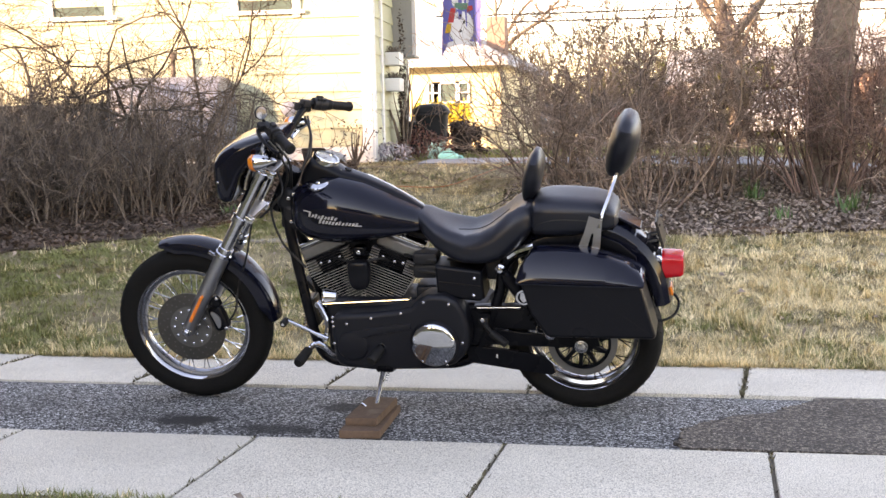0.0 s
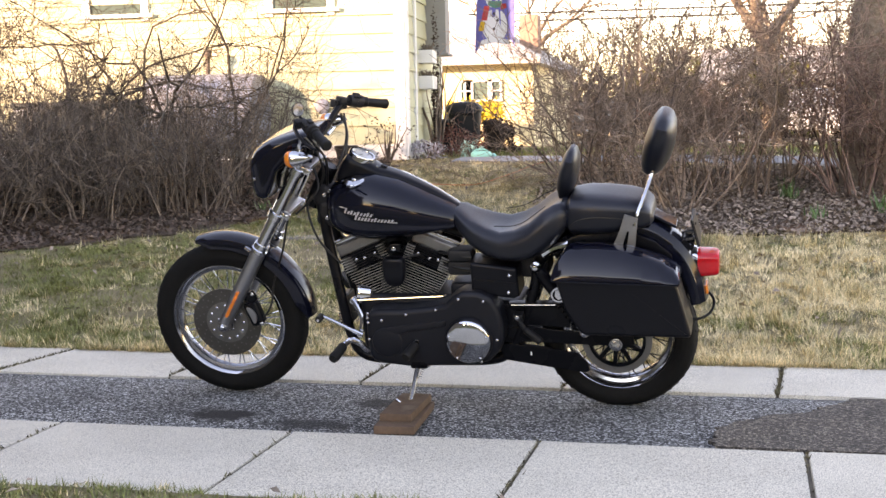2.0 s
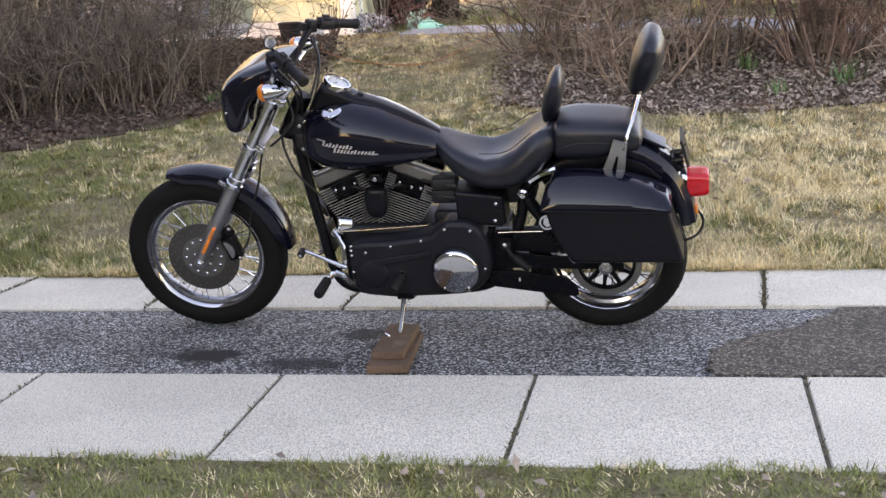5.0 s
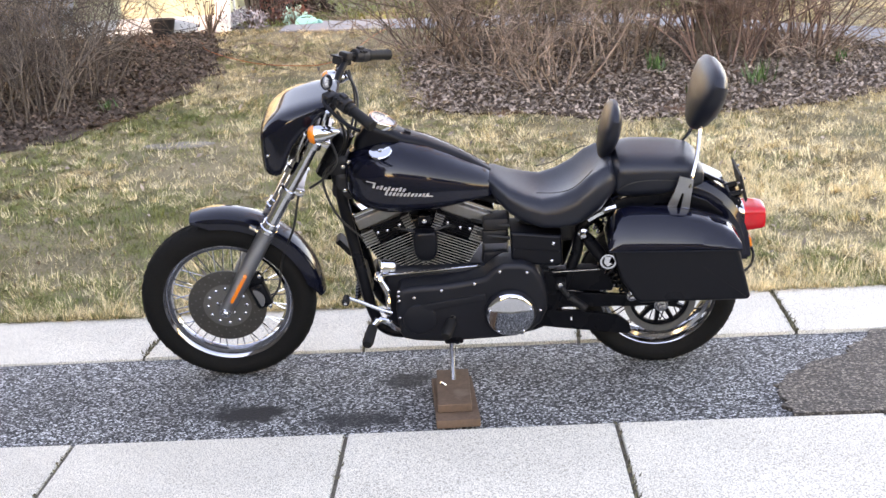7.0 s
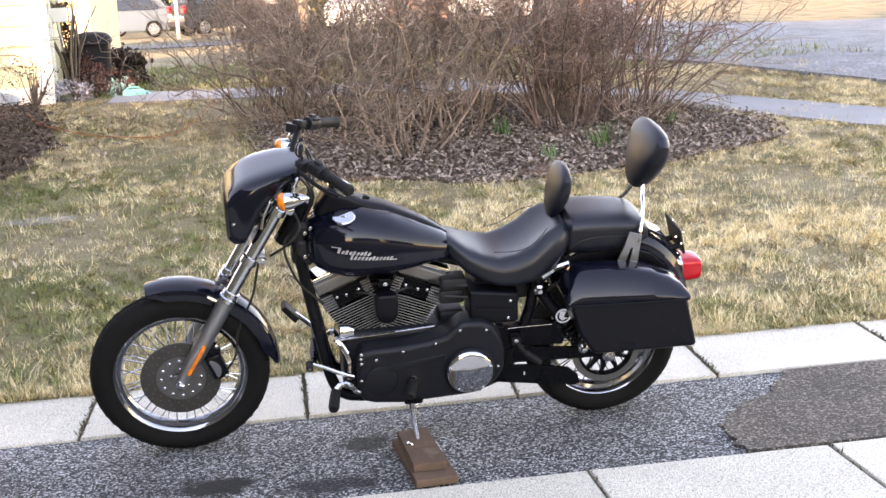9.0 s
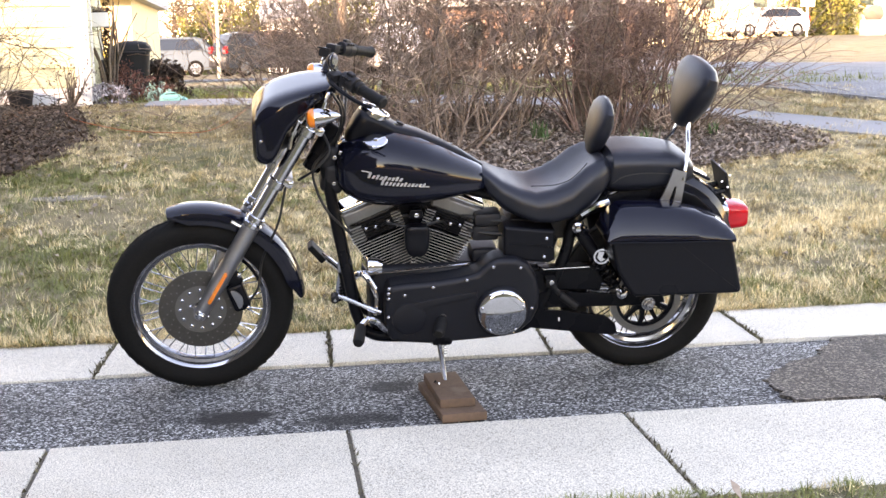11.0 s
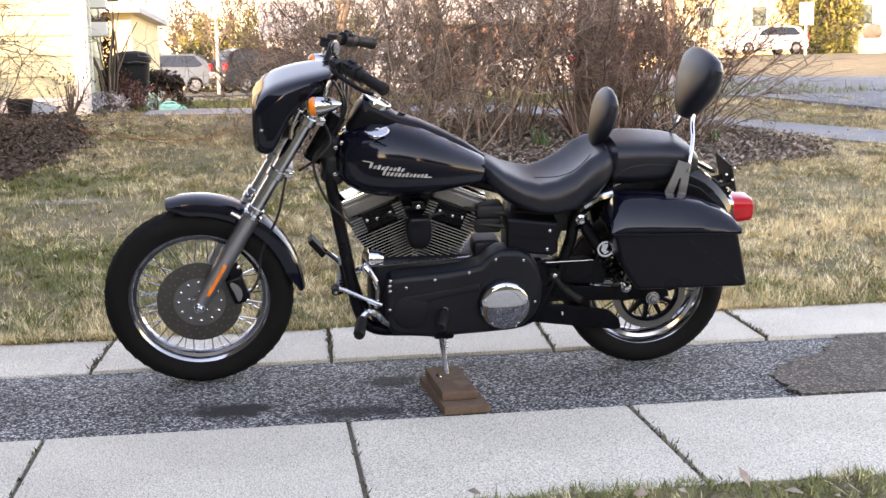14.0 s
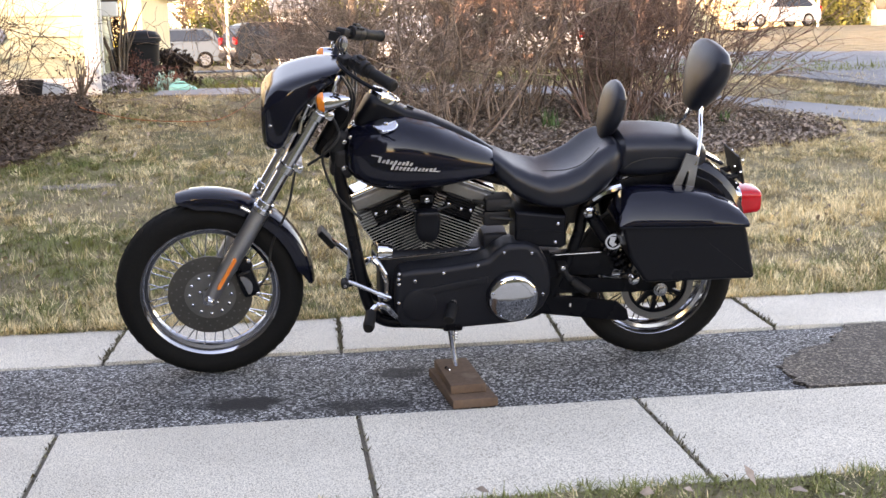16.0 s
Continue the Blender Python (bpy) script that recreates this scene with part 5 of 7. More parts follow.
box(bm, (0.05, 0.05, 0.04), (0.29, -0.09, 0.69), None, 0.01)
bp("coil_mount", bm, M_FRAME)
bm = bmesh.new()
box(bm, (0.36, 0.09, 0.09), (0.28, 0, 0.715), None, 0.015)
box(bm, (0.12, 0.14, 0.10), (0.283, 0, 0.63), None, 0.02)
bp("intake", bm, M_FRAME, None, "black intake under the tank")

# primary cover with its bolts and the chrome derby cover
PRIM = [(0.175, 0.430), (0.168, 0.360), (0.172, 0.270), (0.190, 0.240), (0.230, 0.228), (0.330, 0.218), (0.520, 0.226), (0.610, 0.232), (0.665, 0.252), (0.705, 0.290), (0.728, 0.340), (0.730, 0.400), (0.716, 0.465), (0.685, 0.515), (0.640, 0.538),
        (0.570, 0.540), (0.530, 0.518), (0.500, 0.488), (0.440, 0.474), (0.340, 0.462), (0.230, 0.458), (0.190, 0.450)]
bm = bmesh.new()
plate(bm, PRIM, -0.200, -0.085, 0.022, 4)
primary = bp("primary_cover", bm, M_WRINKLE, None, "black wrinkle-finish primary cover")
bm = bmesh.new()
c = Vector((0.255, -0.193, 0.325))
lathe(bm, [(0, 0.068), (0.012, 0.060), (0.016, 0.045), (0.016, 0.010)], c, c + Vector((0, -1, 0)), 32)
plate(bm, [(0.25, 0.385), (0.36, 0.405), (0.50, 0.425), (0.50, 0.40), (0.36, 0.375), (0.26, 0.35)], -0.207, -0.19, 0.006)
bp("cover_relief", bm, M_WRINKLE, primary)
DB = Vector((0.590, -0.203, 0.343))
bm = bmesh.new()
lathe(bm, [(0, 0.096), (0.010, 0.094), (0.014, 0.090)], DB, DB + Vector((0, -1, 0)), 48)
bp("derby_seat", bm, M_WRINKLE, primary)
bm = bmesh.new()
lathe(bm, [(0.012, 0.086), (0.020, 0.088), (0.026, 0.084), (0.030, 0.074), (0.033, 0.05), (0.0345, 0.02), (0.035, 0.002)], DB, DB + Vector((0, -1, 0)), 64)
derby = bp("derby_cover", bm, M_CHROME, primary, "round polished chrome cover")
for k in range(5):
    a = radians(90 + 72 * k)
    bolt(DB + Vector((0.079 * math.cos(a), -0.027, 0.079 * math.sin(a))), 0.005, primary, M_CHROME)
for x, z in ((0.183, 0.446), (0.181, 0.427), (0.182, 0.407), (0.180, 0.335), (0.238, 0.418), (0.340, 0.444), (0.462, 0.466), (0.556, 0.512), (0.655, 0.505), (0.700, 0.345), (0.632, 0.252)):
    bolt((x, -0.198, z), 0.0065, primary, M_CHROME_DULL, h=0.007)
bm = bmesh.new()
lathe(bm, [(0, 0.013), (0.008, 0.012), (0.008, 0.007), (0.004, 0.006)], (0.376, -0.198, 0.330), (0.376, -1, 0.330), 16)
bp("inspection_plug", bm, M_CHROME_DULL, primary)

# side covers, oil tank, transmission
bm = bmesh.new()
plate(bm, [(0.600, 0.648), (0.785, 0.625), (0.790, 0.512), (0.770, 0.500), (0.602, 0.518)], -0.158, -0.02, 0.014, 3)
side_cover = bp("side_cover", bm, M_PAINT2, None, "satin black side cover")
bm = bmesh.new()
plate(bm, [(0.615, 0.585), (0.775, 0.568), (0.778, 0.562), (0.615, 0.578)], -0.1625, -0.148, 0.002)
bp("cover_rib", bm, M_PAINT2, side_cover)
for x, z in ((0.755, 0.597), (0.748, 0.527), (0.610, 0.520)):
    bolt((x, -0.157, z), 0.007, side_cover, M_CHROME)
bm = bmesh.new()
box(bm, (0.16, 0.16, 0.10), (0.70, 0.0, 0.60), None, 0.02)
box(bm, (0.12, 0.14, 0.14), (0.835, 0.0, 0.625), None, 0.02)
box(bm, (0.10, 0.09, 0.06), (0.545, -0.05, 0.60), None, 0.015)
box(bm, (0.10, 0.09, 0.05), (0.55, -0.06, 0.655), None, 0.015)
bp("battery_box", bm, M_PLASTIC_DARK)
for z in (0.600, 0.650):
    bm = bmesh.new()
    tube(bm, [(0.46, -0.06, z + 0.01), (0.52, -0.09, z + 0.006), (0.60, -0.105, z)], 0.007, 10)
    bp("breather_hose", bm, M_CABLE)
bm = bmesh.new()
lathe(bm, [(0, 0.034), (0.01, 0.042), (0.05, 0.042), (0.062, 0.036), (0.066, 0.02)], (0.165, -0.055, 0.475), (0.09, -0.075, 0.490), 28)
bp("oil_filter", bm, M_CHROME, None, "chrome oil filter")
bm = bmesh.new()
box(bm, (0.10, 0.12, 0.09), (0.545, -0.02, 0.49), None, 0.02)
bp("transmission_top", bm, M_WRINKLE)

# shift linkage, pegs, pedal
bm = bmesh.new()
rod(bm, (0.105, -0.112, 0.468), (0.478, -0.100, 0.487), 0.0046, n=10)
shift = bp("shift_rod", bm, M_CHROME, None, "long chrome shift rod")
bm = bmesh.new()
tube(bm, [(0.100, -0.125, 0.475), (0.118, -0.135, 0.455), (0.142, -0.15, 0.41), (0.142, -0.165, 0.37), (0.135, -0.175, 0.335)], 0.011, 10)
lathe(bm, [(-0.012, 0.013), (0.012, 0.013)], (0.103, -0.118, 0.470), (0.103, -1, 0.470), 14)
bp("shift_arm", bm, M_CHROME, shift)
bm = bmesh.new()
tube(bm, [(0.150, -0.190, 0.352), (0.11, -0.20, 0.374), (0.05, -0.205, 0.408), (0.0, -0.21, 0.434)], (0.0095, 0.007), 10)
bp("shift_lever", bm, M_CHROME, shift)
bm = bmesh.new()
lathe(bm, [(0, 0.010), (0.004, 0.014), (0.042, 0.014), (0.046, 0.010)], (-0.010, -0.200, 0.432), (-0.010, -1, 0.425), 16)
bp("shift_peg", bm, M_GRIP, shift)
bm = bmesh.new()
lathe(bm, [(0, 0.007), (0.004, 0.006)], (-0.010, -0.246, 0.4318), (-0.010, -1, 0.425), 12)
bp("peg_end", bm, M_CHROME, shift)
bm = bmesh.new()
rod(bm, (0.478, -0.100, 0.492), (0.490, -0.098, 0.455), 0.008, n=10)
bp("shift_crank", bm, M_CHROME_DULL, shift)
for s in (-1, 1):
    bm = bmesh.new()
    lathe(bm, [(0, 0.012), (0.006, 0.019), (0.085, 0.021), (0.098, 0.017)], (0.080, s * 0.228, 0.318), (0.062, s * 0.330, 0.297), 18)
    peg = bp("footpeg", bm, M_GRIP, None, "black rubber footpeg")
    bm = bmesh.new()
    tube(bm, [(0.195, s * 0.17, 0.268), (0.165, s * 0.19, 0.288), (0.140, s * 0.205, 0.322), (0.108, s * 0.212, 0.336), (0.084, s * 0.224, 0.322)], 0.012, 10)
    bp("peg_bracket", bm, M_CHROME, peg)
    bolt((0.185, s * 0.172, 0.265), 0.010, peg, M_CHROME, s)
bm = bmesh.new()
lathe(bm, [(0, 0.014), (0.006, 0.020), (0.075, 0.022), (0.085, 0.016)], (0.372, -0.205, 0.318), (0.343, -0.305, 0.292), 18)
bp("rear_footpeg", bm, M_GRIP, None, "black rubber footpeg")
bm = bmesh.new()
tube(bm, [(0.07, 0.22, 0.30), (0.02, 0.26, 0.35), (-0.04, 0.285, 0.395)], 0.011, 8)
pedal = bp("brake_pedal", bm, M_CHROME, None, "chrome brake pedal with a rubber pad")
bm = bmesh.new()
box(bm, (0.085, 0.07, 0.026), (-0.058, 0.29, 0.405), Euler((0, radians(50), 0)).to_matrix(), 0.006)
bp("pedal_pad", bm, M_GRIP, pedal)

# kickstand
bm = bmesh.new()
box(bm, (0.08, 0.06, 0.05), (0.372, -0.130, 0.222), None, 0.012)
tube(bm, [(0.366, -0.150, 0.232), (0.367, -0.215, 0.196), (0.369, -0.300, 0.150), (0.370, -0.338, 0.132)], (0.010, 0.0078), 12)
stand = bp("kickstand", bm, M_CHROME_DULL, None, "chrome kickstand resting on the wood blocks")
bm = bmesh.new()
box(bm, (0.034, 0.046, 0.010), (0.370, -0.352, 0.128), Euler((radians(-13), 0, 0)).to_matrix(), 0.004)
tube(bm, [(0.352, -0.372, 0.126), (0.352, -0.376, 0.132), (0.340, -0.382, 0.152), (0.326, -0.385, 0.166)], 0.0055, 8)
bp("stand_foot", bm, M_CHROME, stand)
bm = bmesh.new()
pts = [Vector((0.392, -0.14, 0.225)).lerp(Vector((0.382, -0.225, 0.185)), k / 60) + Vector((0.006 * math.cos(k * 0.8), 0.006 * math.sin(k * 0.8), 0)) for k in range(61)]
tube(bm, pts, 0.0018, 5, smooth=False)
bp("stand_spring", bm, M_CHROME_DULL, stand)
bm = bmesh.new()
box(bm, (0.075, 0.05, 0.045), (0.376, -0.175, 0.232), Euler((0, 0, 0)).to_matrix(), 0.012)
bp("stand_bracket", bm, M_FRAME, stand)
# the muffler on the far side
bm = bmesh.new()
lathe(bm, [(0, 0.025), (0.05, 0.042), (0.62, 0.045), (0.68, 0.038), (0.68, 0.03)], (0.72, 0.20, 0.24), (1.40, 0.21, 0.27), 24)
bp("muffler", bm, M_CHROME, None, "chrome muffler")

# ---- wood blocks under the stand ----
M_WOOD = material("weathered_wood", (0.15, 0.085, 0.052), 0.85, second=(0.085, 0.048, 0.030), scale=6, fine=60, bump=0.4, amount=1.0, third=(0.19, 0.13, 0.09), third_scale=7, third_cut=0.58, depth=0.004)
for size, at, yaw, label in (((0.150, 0.43, 0.030), (0.366, 0.228, 0.011), 4.0, "lower weathered brown board under the kickstand"), ((0.118, 0.36, 0.030), (0.362, 0.262, 0.0412), 2.0, "upper weathered brown board under the kickstand")):
    bm = bmesh.new()
    box(bm, size, (0, 0, 0), None, 0.004)
    ob = part("wood_board", bm, M_WOOD)
    ob.matrix_world = pose(*at, 0.0, 0, yaw)
    tagged(ob, label, "board", "boards under the kickstand")

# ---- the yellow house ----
# grey for the side bay, with the shade on its face put into the colour
M_BAY_SHADED = material("bay_grey_with_shade", (0.33, 0.33, 0.315), 0.7, bump=0.05)
house = empty("house", Matrix.Translation((-2.07, 9.35, 0)) @ Matrix.Rotation(radians(4.3), 4, "Z") @ Matrix.Translation((2.07, -9.35, 0)), "pale yellow clapboard house with white trim", "house")
HX, HY, HB = -2.07, 9.35, 0.72


def board_mesh(length):
    """One clapboard, thick at its foot."""
    bm = bmesh.new()
    a = [(0, 0.000, 0.0), (0, -0.026, -0.004), (0, -0.027, 0.002), (0, -0.005, 0.215), (0, 0.0, 0.215)]
    loft(bm, [[(x, y, z) for _, y, z in a] for x in (0, length)])
    me = bpy.data.meshes.new("clapboard")
    bm.to_mesh(me)
    bm.free()
    me.materials.append(M_SIDING)
    return me


rows_n = 15
front_me, side_me = board_mesh(9.0), board_mesh(2.25)
for k in range(rows_n):
    z = 0.93 + 0.205 * k
    ob = new("clapboard", front_me)
    ob.parent = house
    ob.matrix_basis = pose(HX - 0.11 - 9.0, HY, z)
    ob = new("clapboard", side_me)
    ob.parent = house
    ob.matrix_basis = pose(HX, HY + 0.11, z, 0, 0, 90)
bm = bmesh.new()
box(bm, (9.05, 2.3, 3.2), (HX - 4.56, HY + 1.17, 2.33))
bp_ = part("wall_core", bm, M_SIDING, house)
bm = bmesh.new()
box(bm, (9.1, 0.04, 0.22), (HX - 4.55, HY - 0.002, 0.82), None, 0.004)
box(bm, (0.04, 2.3, 0.22), (HX + 0.002, HY + 1.15, 0.82), None, 0.004)
part("skirt_board", bm, M_WHITE, house, "white painted skirt board")
for at, size in (((HX - 0.055, HY - 0.012, 2.25), (0.115, 0.035, 3.1)), ((HX + 0.012, HY + 0.05, 2.25), (0.035, 0.13, 3.1)), ((HX + 0.015, HY + 0.50, 2.25), (0.05, 0.10, 3.1)), ((HX + 0.015, HY + 2.30, 2.25), (0.05, 0.12, 3.1))):
    bm = bmesh.new()
    box(bm, size, at, None, 0.004)
    part("corner_trim", bm, M_WHITE, house, "white corner board")
# windows
for x0, x1 in ((-3.56, -2.94), (-5.74, -5.12)):
    zb, zt = 2.46, 3.52
    bm = bmesh.new()
    w, xc = x1 - x0, (x0 + x1) / 2
    for size, at in (((0.09, 0.05, zt - zb + 0.18), (x0 - 0.045, HY - 0.02, (zb + zt) / 2)), ((0.09, 0.05, zt - zb + 0.18), (x1 + 0.045, HY - 0.02, (zb + zt) / 2)), ((w + 0.18, 0.05, 0.09), (xc, HY - 0.021, zt + 0.045)), ((w, 0.04, 0.04), (xc, HY - 0.015, (zb + zt) / 2))):
        box(bm, size, at, None, 0.004)
    win = part("window", bm, M_WHITE, house, "white framed window")
    bm = bmesh.new()
    box(bm, (w + 0.30, 0.09, 0.045), (xc, HY - 0.035, zb - 0.03), None, 0.006)
    part("sill", bm, M_WHITE, win)
    bm = bmesh.new()
    box(bm, (w, 0.012, zt - zb), (xc, HY - 0.012, (zb + zt) / 2))
    part("pane", bm, M_PANE, win)
# roof with the overhang of the gable side
bm = bmesh.new()
plate(bm, [(-11.3, 3.55), (-6.6, 5.9), (-1.55, 3.50), (-1.50, 3.62), (-6.6, 6.1), (-11.4, 3.67)], HY - 0.35, HY + 2.75, 0.0)
part("roof", bm, M_ROOF, house, "grey shingle roof")
# boxed bay on the side wall; its grey carries painted shade
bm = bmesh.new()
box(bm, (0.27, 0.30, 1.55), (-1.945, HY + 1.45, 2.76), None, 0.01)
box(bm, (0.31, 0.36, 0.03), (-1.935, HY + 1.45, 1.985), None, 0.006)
part("porch_bay", bm, M_BAY_SHADED, house, "boxed bay on the side wall, shade put into its grey")
# small vent, wall lamp
bm = bmesh.new()
lathe(bm, [(0, 0.085), (0.03, 0.085), (0.045, 0.06), (0.05, 0.03)], (-3.02, HY - 0.015, 1.36), (-3.02, HY - 1, 1.36), 20)
part("vent", bm, M_TANK_GREY, house, "round grey wall vent")
bm = bmesh.new()
box(bm, (0.30, 0.26, 0.22), (-7.25, HY - 0.15, 2.46), None, 0.02)
part("wall_box", bm, M_TANK_GREY, house, "grey metal wall box")
# planter boxes on the side wall
M_SOIL = material("dark_soil", (0.05, 0.035, 0.025), 0.95, bump=0.5)
for y, z in ((10.23, 1.93), (10.23, 1.63)):
    ob = empty("planter_box", pose(HX + 0.03, y, z, 0, 0, 4.3), "white wooden planter box on the house wall", "planter", "planter boxes on the wall")
    bm = bmesh.new()
    box(bm, (0.19, 0.30, 0.15), (0, 0, 0), None, 0.008)
    part("trough", bm, M_WHITE, ob)
    bm = bmesh.new()
    box(bm, (0.16, 0.26, 0.012), (0, 0, 0.077), None)
    part("soil", bm, M_SOIL, ob)
    vs, fs = tubes_mesh([np.array([(random.uniform(-0.07, 0.07), yy, 0.07), (random.uniform(-0.08, 0.1), yy + random.uniform(-0.03, 0.03), 0.11 + random.uniform(0, 0.05))]) for yy in np.linspace(-0.12, 0.12, 60)], [(0.004, 0.002)] * 60)
    raw("dry_plant", vs, fs, M_TWIG_DARK, ob)
# ---- things along the house ----
bm = bmesh.new()
secs = []
for x, k in ((-4.95, 0.75), (-4.92, 0.94), (-4.85, 1.0), (-3.71, 1.0), (-3.64, 0.94), (-3.61, 0.75)):
    secs.append(super_ring(x, 8.96, 1.32, 0.32 * k, 0.42 * k, 2.6, 28))
loft(bm, secs)
oil_tank = tagged(part("oil_tank", bm, M_TANK_GREY), "grey painted heating oil tank against the house", "oil tank")
for x in (-4.74, -3.82):
    for y in (8.79, 9.13):
        bm = bmesh.new()
        rod(bm, (x, y, 0.62), (x, y, 1.0), 0.022, n=10)
        part("leg", bm, M_TANK_GREY, oil_tank)
bm = bmesh.new()
rod(bm, (-4.25, 8.96, 1.72), (-4.25, 8.96, 1.94), 0.025, n=10)
lathe(bm, [(0, 0.045), (0.06, 0.045), (0.08, 0.02)], (-4.25, 8.96, 1.94), (-4.25, 8.96, 3), 12)
part("filler_pipe", bm, M_TWIG_DARK, oil_tank)
M_GREEN_GREY = material("grey_green_metal", (0.12, 0.13, 0.12), 0.55, second=(0.08, 0.085, 0.08), scale=4, fine=40, bump=0.1)
bm = bmesh.new()
box(bm, (1.30, 0.75, 0.80), (-5.70, 8.75, 1.02), None, 0.03)
unit = tagged(part("utility_box", bm, M_GREEN_GREY), "dark grey-green metal utility box by the house", "utility box")
bm = bmesh.new()
box(bm, (1.36, 0.80, 0.05), (-5.70, 8.75, 1.43), None, 0.01)
part("lid", bm, M_GREEN_GREY, unit)
bm = bmesh.new()
box(bm, (0.12, 0.02, 0.08), (-6.28, 8.36, 1.34), None, 0.004)
part("tag_plate", bm, M_WHITE, unit)
# flower pot
bm = bmesh.new()
lathe(bm, [(0, 0.09), (0.02, 0.10), (0.16, 0.125), (0.19, 0.135), (0.20, 0.12), (0.17, 0.11)], (-2.70, 9.12, 0.72), (-2.70, 9.12, 2), 24)
tagged(part("flower_pot", bm, M_PLASTIC_DARK), "dark plastic flower pot beside the house", "flower pot")

# bins
def bin_thing(x, y, w, h, label):
    ob = empty("rubbish_bin", pose(x, y, gz(x, y) - 0.01, 0, 0, 8), label, "bin", "bins by the path")
    bm = bmesh.new()
    loft(bm, [super_ring(0, 0, z, w * k, w * k, 5, 28, "z") for z, k in ((0, 0.40), (0.02, 0.42), (h * 0.82, 0.50), (h * 0.84, 0.53))])
    part("body", bm, M_PLASTIC_DARK, ob)
    bm = bmesh.new()
    loft(bm, [super_ring(0, 0, h * 0.84 + z, w * k, w * k, 4, 28, "z") for z, k in ((0, 0.55), (0.03, 0.56), (0.07, 0.52), (0.11, 0.40), (0.13, 0.15))])
    part("lid", bm, M_PLASTIC_DARK, ob)
    bm = bmesh.new()
    tube(bm, [(-w * 0.3, -w * 0.5, h * 0.8), (-w * 0.3, -w * 0.62, h * 0.82), (w * 0.3, -w * 0.62, h * 0.82), (w * 0.3, -w * 0.5, h * 0.8)], 0.015)
    part("handle", bm, M_PLASTIC_DARK, ob)


bin_thing(-1.83, 11.3, 0.41, 0.67, "round-lidded black rubbish bin by the path")
bin_thing(-2.14, 11.45, 0.34, 0.42, "low dark plastic bin by the path")
# teal watering can lying in the bed
ob = empty("watering_can", pose(-1.27, 9.62, gz(-1.27, 9.62) - 0.02, 0, 0, 20), "teal plastic watering can lying in the bed", "watering can")
bm = bmesh.new()
loft(bm, [super_ring(x, 0, 0.05, 0.06 * k, 0.05 * k, 2.6, 24) for x, k in ((-0.12, 0.6), (-0.10, 0.95), (0.0, 1.0), (0.09, 0.92), (0.11, 0.5))])
part("body", bm, M_TEAL, ob)
bm = bmesh.new()
tube(bm, [(0.08, 0, 0.05), (0.13, 0, 0.055), (0.16, 0, 0.03)], (0.018, 0.022))
part("spout", bm, M_TEAL, ob)
bm = bmesh.new()
tube(bm, [(-0.10, 0, 0.08), (-0.06, 0, 0.115), (0.04, 0, 0.115), (0.07, 0, 0.085)], 0.008)
part("handle", bm, M_TEAL, ob)
# orange string over the lawn
M_ORANGE = material("orange_string", (0.65, 0.17, 0.06), 0.7, bump=0.1)
bm = bmesh.new()
tube(bm, [(x, y, gz(x, y) + 0.05 + 0.012 * math.sin(9 * x)) for x, y in ((-0.30, 9.0), (-0.45, 8.35), (-0.59, 7.6), (-0.78, 7.1), (-1.05, 7.0), (-1.5, 7.3), (-2.0, 7.9), (-2.2, 8.6))], 0.0035, 6)
tagged(part("orange_string", bm, M_ORANGE), "thin orange cord lying across the lawn", "cord")
# flat stone in the lawn
bm = bmesh.new()
loft(bm, [[(-1.56 + 0.27 * k * math.cos(a) * (1 + 0.12 * math.sin(3 * a)), 4.55 + 0.14 * k * math.sin(a), gz(-1.56, 4.55) + z) for a in np.linspace(0, 2 * math.pi, 20, endpoint=False)] for z, k in ((-0.03, 0.9), (0.008, 0.9), (0.018, 0.82))])
M_FLAT = material("flat_brown_stone", (0.26, 0.225, 0.18), 0.9, second=(0.16, 0.14, 0.115), scale=6, fine=60, bump=0.5)
tagged(part("flat_stone", bm, M_FLAT), "flat brown-grey stone sunk in the lawn", "stone")

# ---- garden flag with a plain winter figure ----
M_FLAG = material("blue_flag_cloth", (0.10, 0.11, 0.36), 0.8, second=(0.14, 0.14, 0.42), scale=8, fine=120, bump=0.15, third=(0.55, 0.55, 0.75), third_scale=12, third_cut=0.68)
M_CLOTH_W = material("white_cloth", (0.80, 0.80, 0.80), 0.85, bump=0.1)
M_CLOTH_R = material("red_cloth", (0.60, 0.06, 0.06), 0.85, bump=0.1)
M_CLOTH_G = material("green_cloth", (0.08, 0.25, 0.18), 0.85, bump=0.1)
M_CLOTH_Y = material("golden_cloth", (0.75, 0.42, 0.05), 0.85, bump=0.1)
flag = empty("garden_flag", pose(-1.27, 10.5, 2.06, 0, 0, -6), "blue winter garden flag hanging from a pole", "flag")


def cloth(name, outline, mat, y, seg=10):
    bm = bmesh.new()
    f = bm.faces.new([bm.verts.new((x, 0, z)) for x, z in outline])
    for k in range(1, seg):
        bmesh.ops.bisect_plane(bm, geom=bm.verts[:] + bm.edges[:] + bm.faces[:], plane_co=(-0.25 + 0.5 * k / seg, 0, 0), plane_no=(1, 0, 0))
    for v in bm.verts:
        v.co.y = y + 0.025 * math.sin(v.co.x * 16 + v.co.z * 2)
    r = bmesh.ops.extrude_face_region(bm, geom=bm.faces[:])
    for v in r["geom"]:
        if isinstance(v, bmesh.types.BMVert):
            v.co.y += 0.003
    bmesh.ops.recalc_face_normals(bm, faces=bm.faces)
    return part(name, bm, mat, flag)


